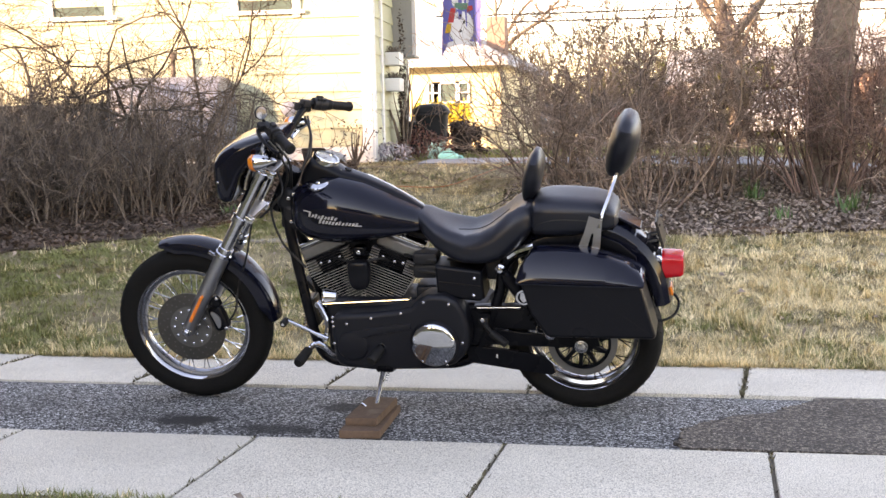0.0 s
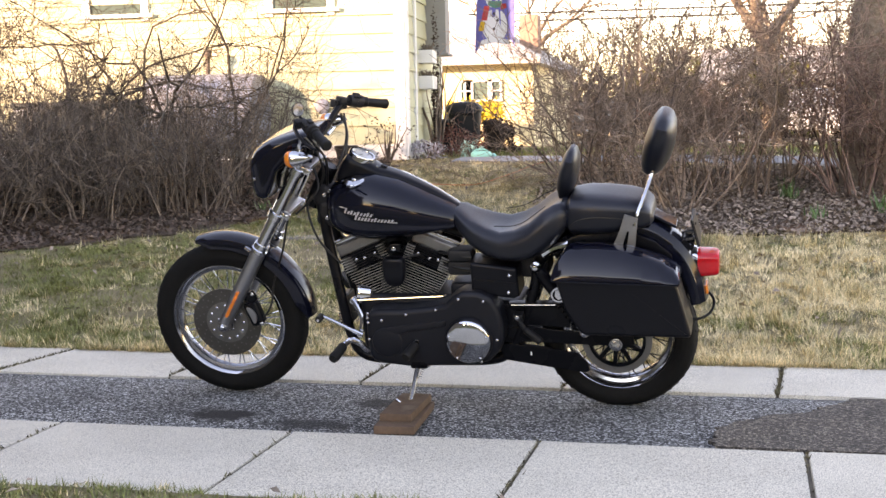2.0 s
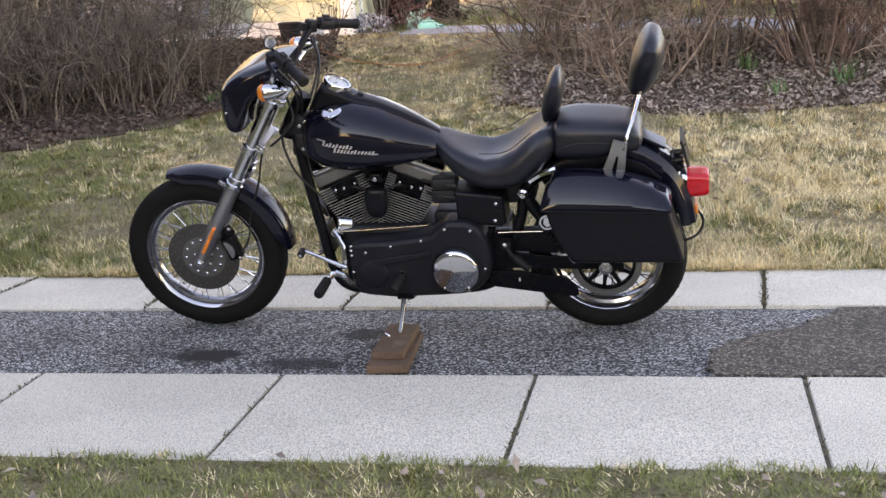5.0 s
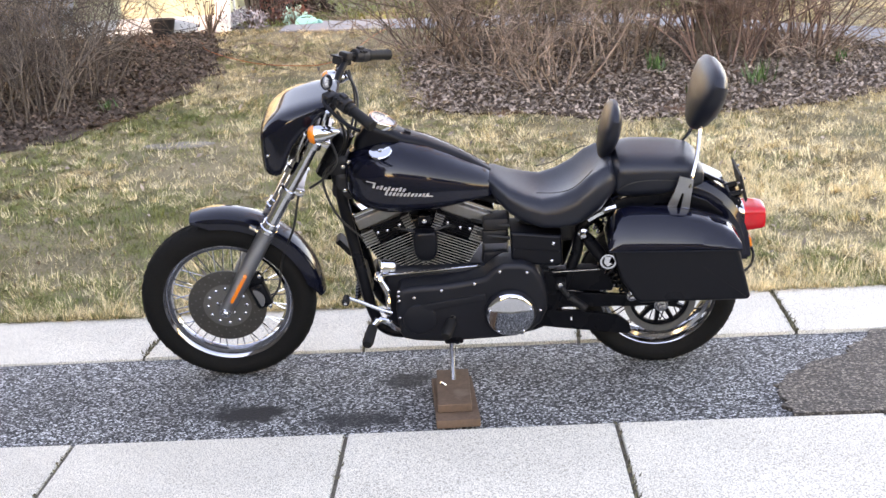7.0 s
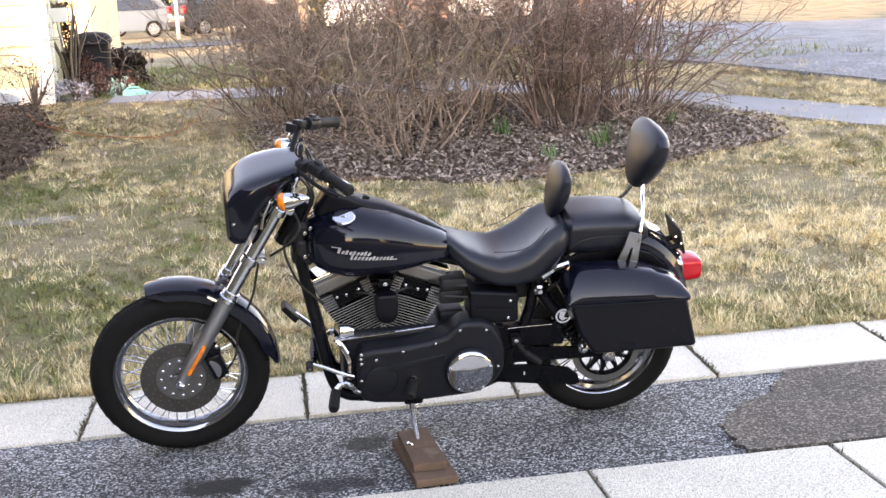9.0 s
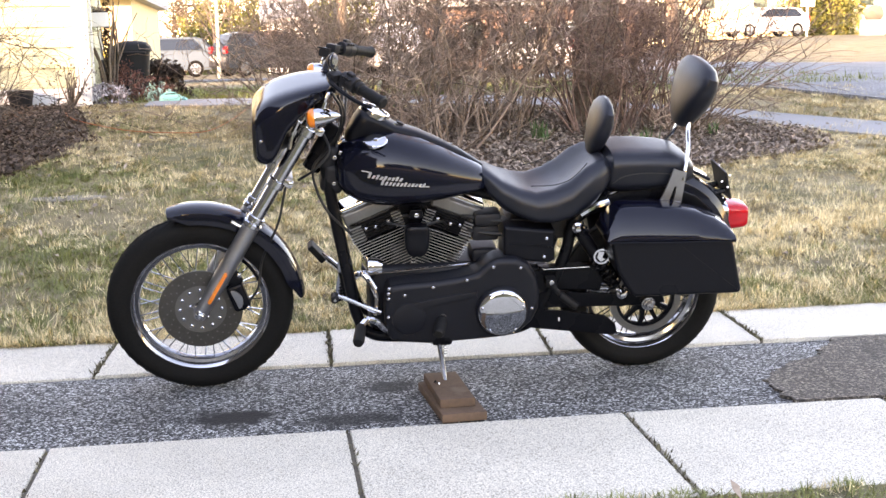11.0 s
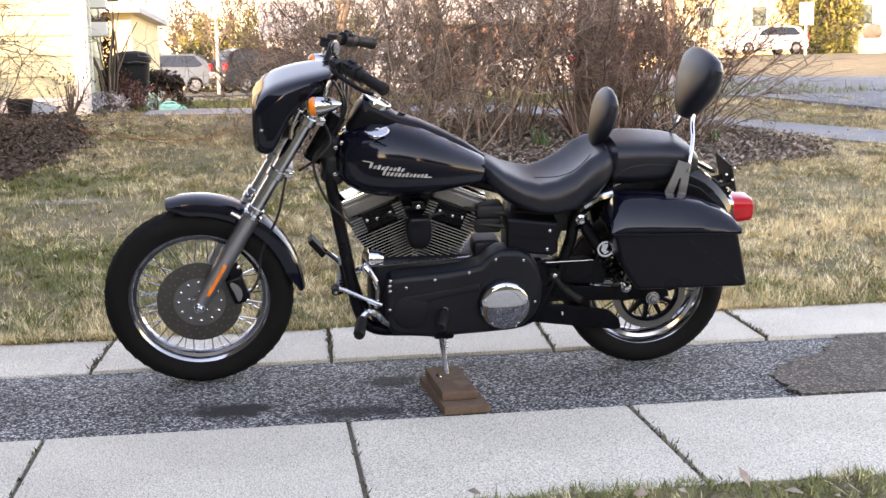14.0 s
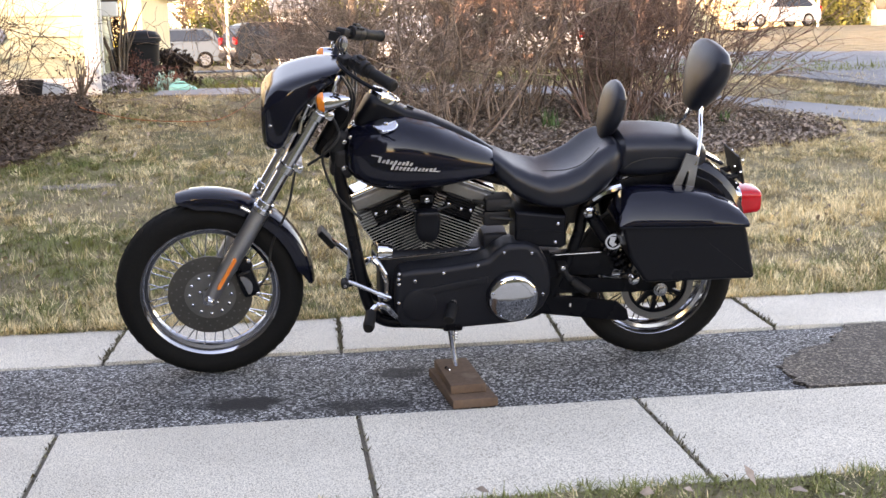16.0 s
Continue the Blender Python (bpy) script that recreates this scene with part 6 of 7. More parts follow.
def oval(cx, cz, rx, rz, n=24):
    return [(cx + rx * math.cos(2 * math.pi * k / n), cz + rz * math.sin(2 * math.pi * k / n)) for k in range(n)]


cloth("banner", [(-0.26, -0.10), (-0.18, 0.0), (0.0, 0.03), (0.16, 0.0), (0.24, -0.03), (0.26, 0.95), (-0.19, 0.95)], M_FLAG, 0)
cloth("snow_band", [(-0.25, -0.09), (-0.18, 0.0), (0.0, 0.03), (0.16, 0.0), (0.235, -0.02), (0.20, 0.05), (0.0, 0.09), (-0.16, 0.06)], M_CLOTH_W, -0.007)
cloth("white_patch", oval(0.0, 0.23, 0.155, 0.19), M_CLOTH_W, -0.006)
cloth("white_patch", oval(-0.01, 0.55, 0.10, 0.115), M_CLOTH_W, -0.006)
cloth("scarf_patch", [(-0.08, 0.47), (0.0, 0.43), (0.09, 0.45), (0.085, 0.51), (-0.075, 0.52)], M_CLOTH_G, -0.011)
cloth("sleeve_patch", [(-0.16, 0.29), (-0.09, 0.29), (-0.06, 0.46), (-0.12, 0.46)], M_CLOTH_R, -0.010)
cloth("sleeve_patch", [(0.07, 0.41), (0.15, 0.43), (0.14, 0.48), (0.07, 0.48)], M_CLOTH_R, -0.012)
cloth("star_patch", oval(-0.17, 0.64, 0.06, 0.06, 10), M_CLOTH_Y, -0.012)
cloth("mitten_patch", [(-0.20, 0.17), (-0.13, 0.17), (-0.11, 0.28), (-0.17, 0.28)], M_CLOTH_Y, -0.012)
for x, z in ((-0.01, 0.37), (0.03, 0.29), (-0.01, 0.19)):
    cloth("button_patch", oval(x, z, 0.015, 0.018, 10), M_PLASTIC_DARK, -0.013)
bm = bmesh.new()
rod(bm, (-0.9, 0.9, 0.72), (0.35, -0.05, 1.02), 0.014, n=10)
part("flag_pole", bm, M_WHITE, flag)

# ---- the sunlit house beyond ----
far = empty("far_house", pose(-0.36, 0, 0), "sunlit cream bungalow with a white-trimmed window", "house")
bm = bmesh.new()
box(bm, (6.4, 7, 2.4), (-6.25, 29.8, 1.5))
part("wall", bm, M_HOUSE2, far)
bm = bmesh.new()
loft(bm, [[(x, 25.8, 2.62), (x, 25.8, 2.76), (r, 29.8, 4.3), (x, 33.8, 2.76), (x, 33.8, 2.62)] for x, r in ((-9.8, -8.0), (-2.8, -5.6))])
M_ROOF_PALE = material("pale_shingle", (0.50, 0.46, 0.42), 0.85, second=(0.42, 0.39, 0.36), scale=4, fine=40, bump=0.3)
part("roof", bm, M_ROOF_PALE, far)
bm = bmesh.new()
box(bm, (0.5, 0.5, 1.3), (-3.6, 29.2, 3.4), None, 0.02)
part("chimney", bm, M_BRICK, far)
for x, w in ((-4.72, 0.26), (-4.42, 0.62), (-4.0, 0.26)):
    bm = bmesh.new()
    z0, z1 = 1.76, 2.24
    for size, at in (((w + 0.10, 0.06, 0.05), (x, 26.26, z1)), ((w + 0.10, 0.08, 0.05), (x, 26.25, z0)), ((0.05, 0.06, 0.5), (x - w / 2 - 0.02, 26.26, 2.0)), ((0.05, 0.06, 0.5), (x + w / 2 + 0.02, 26.26, 2.0))):
        box(bm, size, at)
    if w < 0.4:
        box(bm, (w, 0.05, 0.03), (x, 26.265, 2.0))
    win = part("window", bm, M_WHITE, far)
    bm = bmesh.new()
    box(bm, (w, 0.02, 0.46), (x, 26.285, 2.0))
    part("pane", bm, M_PANE, win)

# more houses along the street
for x, y, w, h, yaw, mat, label in ((30, 70, 12, 4.2, -12, M_HOUSE2, "pale yellow house across the street"), (13, 62, 10, 3.4, 5, M_BRICK, "low brick house behind the shrubs"), (4, 72, 9, 3.2, 0, M_WHITE, "white house far behind the shrubs"), (-16, 66, 11, 3.4, 0, M_WHITE, "white house beyond the parked cars"), (47, 66, 11, 4.0, -20, M_WHITE, "white house up the street")):
    ob = empty("street_house", pose(x, y, gz(x, y) - 0.2, 0, 0, yaw), label, "house", "houses along the street")
    bm = bmesh.new()
    box(bm, (w, 7, h), (0, 0, h / 2))
    part("wall", bm, mat, ob)
    bm = bmesh.new()
    loft(bm, [[(sx * (w / 2 + 0.4), -4, h - 0.1), (sx * (w / 2 + 0.4), -4, h + 0.1), (sx * (w / 2 + 0.4), 0, h + 2.2), (sx * (w / 2 + 0.4), 4, h + 0.1), (sx * (w / 2 + 0.4), 4, h - 0.1)] for sx in (-1, 1)])
    part("roof", bm, M_ROOF_PALE, ob)
    for k in range(4):
        wx = -w / 2 + w * (k + 0.5) / 4
        bm = bmesh.new()
        box(bm, (1.0, 0.08, 1.3), (wx, -3.52, h * 0.55), None, 0.0)
        win = part("window", bm, M_WHITE, ob)
        bm = bmesh.new()
        box(bm, (0.8, 0.04, 1.1), (wx, -3.56, h * 0.55))
        part("pane", bm, M_PANE, win)

# a house added out of view behind the viewer, to keep the drive in shade
M_DARK_WALL = material("dark_blocker_wall", (0.085, 0.08, 0.075), 0.85, second=(0.055, 0.052, 0.05), scale=2, fine=20, bump=0.3)
back = empty("unseen_shade_house", pose(0, 0, 0), "dark unseen house added behind the drive to shade it", "house")
bm = bmesh.new()
box(bm, (30, 6, 6.4), (-20.5, -13, 3.2))
part("wall", bm, M_DARK_WALL, back)
bm = bmesh.new()
loft(bm, [[(x, -9.5, 6.2), (x, -9.5, 6.4), (x, -13, 8.1), (x, -16.5, 6.4), (x, -16.5, 6.2)] for x in (-36, -5)])
part("roof", bm, M_ROOF, back)

# an invented wall, out of view, that darkens the left side and the reflections
garage = empty("unseen_side_wall", pose(0, 0, 0), "dark unseen wall added beside the drive to cut the light", "garage")
bm = bmesh.new()
box(bm, (1.0, 11.6, 6.4), (-5.7, -3.5, 3.15))
part("wall", bm, M_DARK_WALL, garage)
bm = bmesh.new()
box(bm, (1.3, 11.9, 0.16), (-5.7, -3.5, 6.43), None, 0.02)
part("roof", bm, M_ROOF, garage)

# invented house rows, unseen behind and beside the drive, hiding the golden horizon from reflections
for x, y, w, d, h, yaw in ((6, -40, 22, 8, 5.2, 0), (32, -38, 20, 8, 5.0, 8), (-44, -14, 30, 8, 6.0, 90), (-46, 22, 24, 8, 6.0, 84)):
    ob = empty("unseen_horizon_house", pose(x, y, -0.05, 0, 0, yaw), "long dark house block added unseen across the yard", "house", "neighbouring houses")
    bm = bmesh.new()
    box(bm, (w, d, h), (0, 0, h / 2))
    part("wall", bm, M_DARK_WALL, ob)
    bm = bmesh.new()
    loft(bm, [[(sx * (w / 2 + 0.4), -d / 2 - 0.5, h - 0.1), (sx * (w / 2 + 0.4), -d / 2 - 0.5, h + 0.1), (sx * (w / 2 + 0.4), 0, h + 2.0), (sx * (w / 2 + 0.4), d / 2 + 0.5, h + 0.1), (sx * (w / 2 + 0.4), d / 2 + 0.5, h - 0.1)] for sx in (-1, 1)])
    part("roof", bm, M_ROOF, ob)

# power lines and poles
for z in (4.15, 3.94):
    bm = bmesh.new()
    tube(bm, [(x, 30, z + 0.25 + 0.0009 * (x - 2) ** 2 - 0.25) for x in range(-20, 41, 6)], 0.022, 6)
    tagged(part("power_line", bm, M_CABLE), "black overhead power line", "cable", "overhead lines")
M_POLE = material("pale_pole", (0.55, 0.50, 0.42), 0.8, bump=0.2)
for x, y, h in ((-2.22, 44, 7.5), (41, 30, 7.5), (-20.5, 30, 7.5)):
    bm = bmesh.new()
    rod(bm, (x, y, gz(x, y) - 0.1), (x, y, h), 0.07, 0.05, 12)
    tagged(part("utility_pole", bm, M_POLE), "pale round utility pole by the street", "pole", "utility poles")
# sign and boulder
ob = empty("street_sign", pose(27.0, 58.5, gz(27, 58.5)), "small white sign on a post by the street", "sign")
bm = bmesh.new()
box(bm, (0.10, 0.10, 2.6), (0, 0, 1.3), None, 0.01)
part("post", bm, M_WHITE, ob)
bm = bmesh.new()
box(bm, (0.75, 0.05, 1.15), (0, -0.08, 2.1), None, 0.02)
part("panel", bm, M_WHITE, ob)
bm = bmesh.new()
bmesh.ops.create_icosphere(bm, subdivisions=3, radius=1.0)
for v in bm.verts:
    v.co *= 1 + 0.18 * noise.noise(v.co * 1.7)
    v.co = Vector((v.co.x * 0.5, v.co.y * 0.45, v.co.z * 0.42))
M_STONE = material("brown_boulder", (0.22, 0.18, 0.14), 0.9, second=(0.13, 0.11, 0.09), scale=2, fine=12, bump=0.6)
ob = part("boulder", bm, M_STONE)
ob.location = (30.4, 58, gz(30.4, 58) + 1.12)
tagged(ob, "rounded brown boulder on a pale block", "boulder")
bm = bmesh.new()
box(bm, (1.05, 0.8, 0.85), (30.3, 58, gz(30.3, 58) + 0.38), None, 0.08)
M_BLOCK = material("pale_block", (0.42, 0.38, 0.33), 0.9, second=(0.30, 0.27, 0.24), scale=3, fine=20, bump=0.4)
tagged(part("stone_block", bm, M_BLOCK), "pale rough stone block on the far verge", "block")


# ---- parked cars ----
M_CAR_SILVER = material("silver_car_paint", (0.085, 0.11, 0.13), 0.35, 0.1, second=(0.075, 0.10, 0.12), scale=2, fine=20, bump=0, coat=0.3)
M_CAR_DARK = material("dark_car_paint", (0.012, 0.012, 0.015), 0.3, 0.0, bump=0, coat=0.1, spec=0.3)
M_CAR_WHITE = material("white_car_paint", (0.72, 0.72, 0.72), 0.3, 0.0, bump=0, coat=0.8)
M_TINT = material("tinted_glass", (0.015, 0.018, 0.02), 0.06, bump=0, spec=0.9)


def parked_car(x, y, yaw, paint, label, length=4.55, high=1.66):
    ob = empty("parked_car", pose(x, y, gz(x, y) + 0.03, 0, 0, yaw), label, "car", "parked cars")
    L, k = length / 2, high / 1.66
    side = [(-L, 0.42), (-L + 0.04, 0.80), (-L + 0.22, 0.98), (-L + 1.15, 1.06), (-L + 1.95, 1.58), (-L + 2.4, 1.655), (L - 0.75, 1.64), (L - 0.42, 1.54), (L - 0.10, 1.10), (L - 0.02, 0.80), (L, 0.42), (L - 0.1, 0.28), (-L + 0.1, 0.28)]
    bm = bmesh.new()
    secs = []
    for yy, grow, lift in ((-0.90, 0.96, 0), (-0.88, 1.0, 0), (-0.70, 1.0, 0), (0.70, 1.0, 0), (0.88, 1.0, 0), (0.90, 0.96, 0)):
        o = []
        for px, pz in side:
            w = yy * (1 - 0.22 * max(0.0, (pz - 1.0) / 0.65))
            o.append((px * grow, w, (pz if pz < 0.5 else pz) * k))
        secs.append(o)
    loft(bm, secs)
    bmesh.ops.bevel(bm, geom=[e for e in bm.edges if e.calc_face_angle(0) > 0.4], offset=0.04, segments=2, affect="EDGES")
    part("body", bm, paint, ob)
    for s in (-1, 1):
        bm = bmesh.new()
        o = [(-L + 1.45, 1.12), (-L + 2.05, 1.52), (-L + 2.5, 1.58), (L - 0.85, 1.56), (L - 0.50, 1.20), (L - 0.7, 1.12)]
        vs = [bm.verts.new((px, s * (0.905 * (1 - 0.22 * max(0.0, (pz - 1.0) / 0.65)) + 0.004), pz * k)) for px, pz in o]
        ws = [bm.verts.new((v.co.x, v.co.y - s * 0.03, v.co.z)) for v in vs]
        bm.faces.new(vs)
        bm.faces.new(ws[::-1])
        for i in range(len(vs)):
            bm.faces.new((vs[i], ws[i], ws[(i + 1) % len(vs)], vs[(i + 1) % len(vs)]))
        bmesh.ops.recalc_face_normals(bm, faces=bm.faces)
        part("side_window", bm, M_TINT, ob, smooth=False)
        bm = bmesh.new()
        box(bm, (0.12, 0.28, 0.28), (L - 0.05, s * 0.74, 0.98 * k), None, 0.03)
        part("tail_light", bm, M_RED, ob, "red tail light")
        for wx in (-L + 0.85, L - 0.82):
            bm = bmesh.new()
            c = Vector((wx, s * 0.80, 0.335))
            ring_body(bm, c, [(-0.11, 0.22), (-0.11, 0.32), (-0.08, 0.345), (0.08, 0.345), (0.11, 0.32), (0.11, 0.22)], 28)
            wheel = part("wheel", bm, M_RUBBER, ob)
            bm = bmesh.new()
            ring_body(bm, c, [(-0.112, 0.225), (0.112, 0.225), (0.112, 0.185), (-0.112, 0.185)], 28)
            lathe(bm, [(-0.105, 0.05), (0.105, 0.05)], c, c + Vector((0, 1, 0)), 14)
            for i in range(7):
                a = 2 * math.pi * i / 7
                p = [(c.x + r * math.cos(a) - w * math.sin(a), c.z + r * math.sin(a) + w * math.cos(a)) for r, w in ((0.03, -0.03), (0.20, -0.04), (0.20, 0.04), (0.03, 0.03))]
                plate(bm, p, c.y + s * 0.06, c.y + s * 0.105)
            part("rim", bm, M_ALLOY, wheel)
    bm = bmesh.new()
    box(bm, (0.03, 1.25, 0.40), (L - 0.26, 0, 1.36 * k), Euler((0, radians(-30), 0)).to_matrix(), 0.01)
    part("rear_window", bm, M_TINT, ob)
    bm = bmesh.new()
    box(bm, (0.10, 1.7, 0.22), (L - 0.0, 0, 0.48), None, 0.04)
    part("bumper", bm, M_PLASTIC_DARK, ob)


parked_car(-4.95, 50.5, 4, M_CAR_SILVER, "silver sport utility car parked in the drive")
parked_car(-0.30, 48.6, 205, M_CAR_DARK, "dark sport utility car parked on the street", 4.7, 1.78)
parked_car(25.7, 61.0, 12, M_CAR_WHITE, "white estate car parked up the street", 4.6, 1.5)
parked_car(9.3, 40.0, -60, M_CAR_WHITE, "white car parked behind the bare shrubs", 4.5, 1.5)
parked_car(3.9, 38.0, 80, M_CAR_WHITE, "white car seen end on behind the bare shrubs", 4.5, 1.6)
parked_car(-7.0, 58.0, 10, M_CAR_DARK, "dark car parked behind the silver one", 4.4, 1.9)

# ---- plants ----
def inside(poly, x, y):
    """Which of the places lie inside an outline."""
    hit = np.zeros(len(x), dtype=bool)
    n = len(poly)
    for k in range(n):
        (x0, y0), (x1, y1) = poly[k], poly[(k + 1) % n]
        cross = ((y0 > y) != (y1 > y)) & (x < (x1 - x0) * (y - y0) / ((y1 - y0) if y1 != y0 else 1e-9) + x0)
        hit ^= cross
    return hit


PATHWAY = [(-1.4, 10.15), (0.6, 9.5), (2.2, 9.15), (4.1, 7.75), (5.3, 6.5), (6.6, 5.2), (6.3, 4.6), (4.9, 5.8), (3.9, 7.0), (2.0, 8.6), (0.5, 8.85), (-1.5, 9.1)]


def grow(rng, start, heading, length, steps, wander, rise):
    """A wandering line of points."""
    p, d = np.array(start, dtype=float), np.array(heading, dtype=float)
    d /= np.linalg.norm(d)
    out = [p.copy()]
    for _ in range(steps):
        d = d + rng.normal(0, wander, 3) + np.array([0, 0, rise])
        d /= np.linalg.norm(d)
        p = p + d * length / steps
        out.append(p.copy())
    return np.array(out)


def twigs_of(rng, lines, radii, count, length, wander, rise, r, spread=0.9, low=0.3, steps=4):
    """Side shoots along given lines."""
    out, rr = [], []
    for line, (r0, r1) in zip(lines, radii):
        for _ in range(rng.poisson(count)):
            t = rng.uniform(low, 1.0) * (len(line) - 1)
            i = min(int(t), len(line) - 2)
            p = line[i] + (line[i + 1] - line[i]) * (t - i)
            d = (line[i + 1] - line[i])
            d = d / (np.linalg.norm(d) + 1e-9) + rng.normal(0, spread, 3) * np.array([1, 1, 0.6])
            out.append(grow(rng, p, d, length * rng.uniform(0.4, 1.2), steps, wander, rise))
            rr.append((min(r, r0 * 0.7), 0.0014))
    return out, rr


def shrub(name, seed, clumps, stems, height, spread, mat, label, fan=0.5, twig=9, twig_len=0.35, fine=3, r=0.008, wander=0.10, rise=0.04, category="shrub", group="bare shrubs"):
    """A leafless shrub: stems out of a few clumps, side shoots, fine twigs."""
    rng = np.random.default_rng(seed)
    x0, y0 = np.mean([c[0] for c in clumps]), np.mean([c[1] for c in clumps])
    ob = empty(name, pose(x0, y0, gz(x0, y0)), label, category, group)
    lines, radii = [], []
    for _ in range(stems):
        cx, cy, cr = clumps[rng.integers(len(clumps))]
        a, q = rng.uniform(0, 2 * math.pi), cr * math.sqrt(rng.uniform())
        sx, sy = cx + q * math.cos(a), cy + q * math.sin(a)
        lean = fan * rng.uniform(0.05, 1.0)
        h = height * rng.uniform(0.45, 1.25)
        lines.append(grow(rng, (sx - x0, sy - y0, gz(sx, sy) - gz(x0, y0) - 0.05), (math.cos(a) * lean, math.sin(a) * lean, 1), h, 8, wander, rise))
        radii.append((r * rng.uniform(0.5, 1.3), 0.0022))
    vs, fs = tubes_mesh(lines, radii, 5)
    tagged(raw("stem", vs, fs, mat, ob, True), kind="stuff")
    t1, r1 = twigs_of(rng, lines, radii, twig, twig_len, wander * 1.6, rise, 0.0045, spread)
    t2, r2 = twigs_of(rng, t1, r1, fine, twig_len * 0.55, wander * 2, rise, 0.0028, spread, 0.15, 3)
    vs, fs = tubes_mesh(t1 + t2, r1 + r2, 3)
    tagged(raw("twig", vs, fs, mat, ob, True), kind="stuff")
    return ob


shrub("bare_shrub", 11, [(1.10, 5.85, 0.22), (0.62, 6.55, 0.25), (1.55, 6.35, 0.28), (1.25, 7.0, 0.3)], 95, 1.75, 0.8, M_TWIG, "leafless tan shrub with dense thin stems", fan=0.9, twig=11, twig_len=0.45, fine=3, wander=0.20, r=0.0085)
shrub("bare_shrub", 12, [(1.9, 7.3, 0.3), (0.55, 7.4, 0.3), (0.22, 7.5, 0.25), (0.05, 7.8, 0.25)], 140, 1.9, 0.8, M_TWIG, "leafless tan shrub behind the mulch bed", fan=1.0, twig=10, twig_len=0.45, fine=3, wander=0.20)
shrub("bare_shrub", 13, [(2.50, 6.40, 0.22), (2.95, 6.75, 0.30), (2.75, 7.1, 0.35), (3.3, 7.0, 0.2)], 120, 1.95, 0.9, M_TWIG_RED, "leafless reddish-brown shrub with dense twigs", fan=0.85, twig=11, twig_len=0.42, fine=3, wander=0.18, r=0.0085)
shrub("bare_shrub", 14, [(3.3, 6.6, 0.2)], 26, 1.3, 1.2, M_TWIG, "low arching leafless shrub over the lawn", fan=1.6, twig=6, twig_len=0.4, fine=2, rise=-0.03)
for k, (x, y) in enumerate(((-2.75, 6.35), (-3.45, 6.0), (-4.2, 5.9), (-4.95, 5.7), (-5.7, 5.5), (-6.4, 5.3), (-4.9, 6.7), (-2.95, 5.55), (-3.7, 5.2), (-4.45, 5.0), (-5.2, 4.85), (-6.0, 4.75))):
    shrub("hedge_shrub", 30 + k, [(x, y, 0.32), (x - 0.3, y + 0.25, 0.3)], 42, 1.08 if k < 7 else 0.90, 0.6, M_TWIG_DARK, "leafless brown hedge shrub by the house", fan=0.6, twig=6, twig_len=0.5, fine=2, r=0.0085, wander=0.14, group="hedge by the house")


def crooked_tree(seed, x, y, h, limbs, mat, label, spread=1.0, r=0.027, category="small tree", group="crooked shrubs", twig=8, name="crooked_shrub", forks=3, tw=0.46, wander=0.34, fine=2):
    """A small bare tree with crooked limbs."""
    rng = np.random.default_rng(seed)
    ob = empty(name, pose(x, y, gz(x, y)), label, category, group)
    lines, radii = [], []
    for k in range(limbs):
        a = 2 * math.pi * k / limbs + rng.uniform(-0.4, 0.4)
        d = (math.cos(a) * 0.5 * spread, math.sin(a) * 0.35 * spread, 1)
        line = grow(rng, (0.05 * math.cos(a), 0.05 * math.sin(a), -0.05), d, h * rng.uniform(0.8, 1.15), 9, wander, 0.02)
        lines.append(line)
        radii.append((r * rng.uniform(0.7, 1.1), r * 0.22))
    l2, r2, src = [], [], lines
    srcr = radii
    for level in range(forks):
        nl, nr = [], []
        for line, (ra, rb) in zip(src, srcr):
            for _ in range(3 if level == 0 else 2):
                i = rng.integers(2, len(line) - 1)
                d = line[i] - line[i - 1]
                d = d / np.linalg.norm(d) + rng.normal(0, 0.75, 3) * np.array([1.2, 0.8, 0.6]) * spread
                nl.append(grow(rng, line[i], d, h * 0.55 * 0.7 ** level * rng.uniform(0.6, 1.2), 6, wander, 0.0))
                f = i / (len(line) - 1)
                ri = ra + (rb - ra) * f
                nr.append((ri * 0.75, max(0.002, ri * 0.25)))
        l2 += nl
        r2 += nr
        src, srcr = nl, nr
    vs, fs = tubes_mesh(lines + l2, radii + r2, 6)
    tagged(raw("limb", vs, fs, mat, ob, True), kind="stuff")
    t1, q1 = twigs_of(rng, lines + l2, radii + r2, twig, tw, wander * 0.8, 0.0, 0.004 * max(1, r / 0.035), 0.9, 0.25)
    t2, q2 = twigs_of(rng, t1, q1, fine, tw * 0.5, wander * 0.8, 0.0, 0.0024 * max(1, r / 0.035), 0.9, 0.2, 3)
    vs, fs = tubes_mesh(t1 + t2, q1 + q2, 3)
    tagged(raw("twig", vs, fs, mat, ob, True), kind="stuff")
    return ob


crooked_tree(51, -3.25, 6.75, 2.5, 5, M_TWIG_BLACK, "crooked leafless shrub rising above the hedge", 1.25)
crooked_tree(52, -4.45, 6.6, 2.4, 5, M_TWIG_BLACK, "crooked leafless shrub rising above the hedge", 1.2)
crooked_tree(53, -5.65, 6.3, 2.4, 5, M_TWIG_BLACK, "crooked leafless shrub rising above the hedge", 1.2)


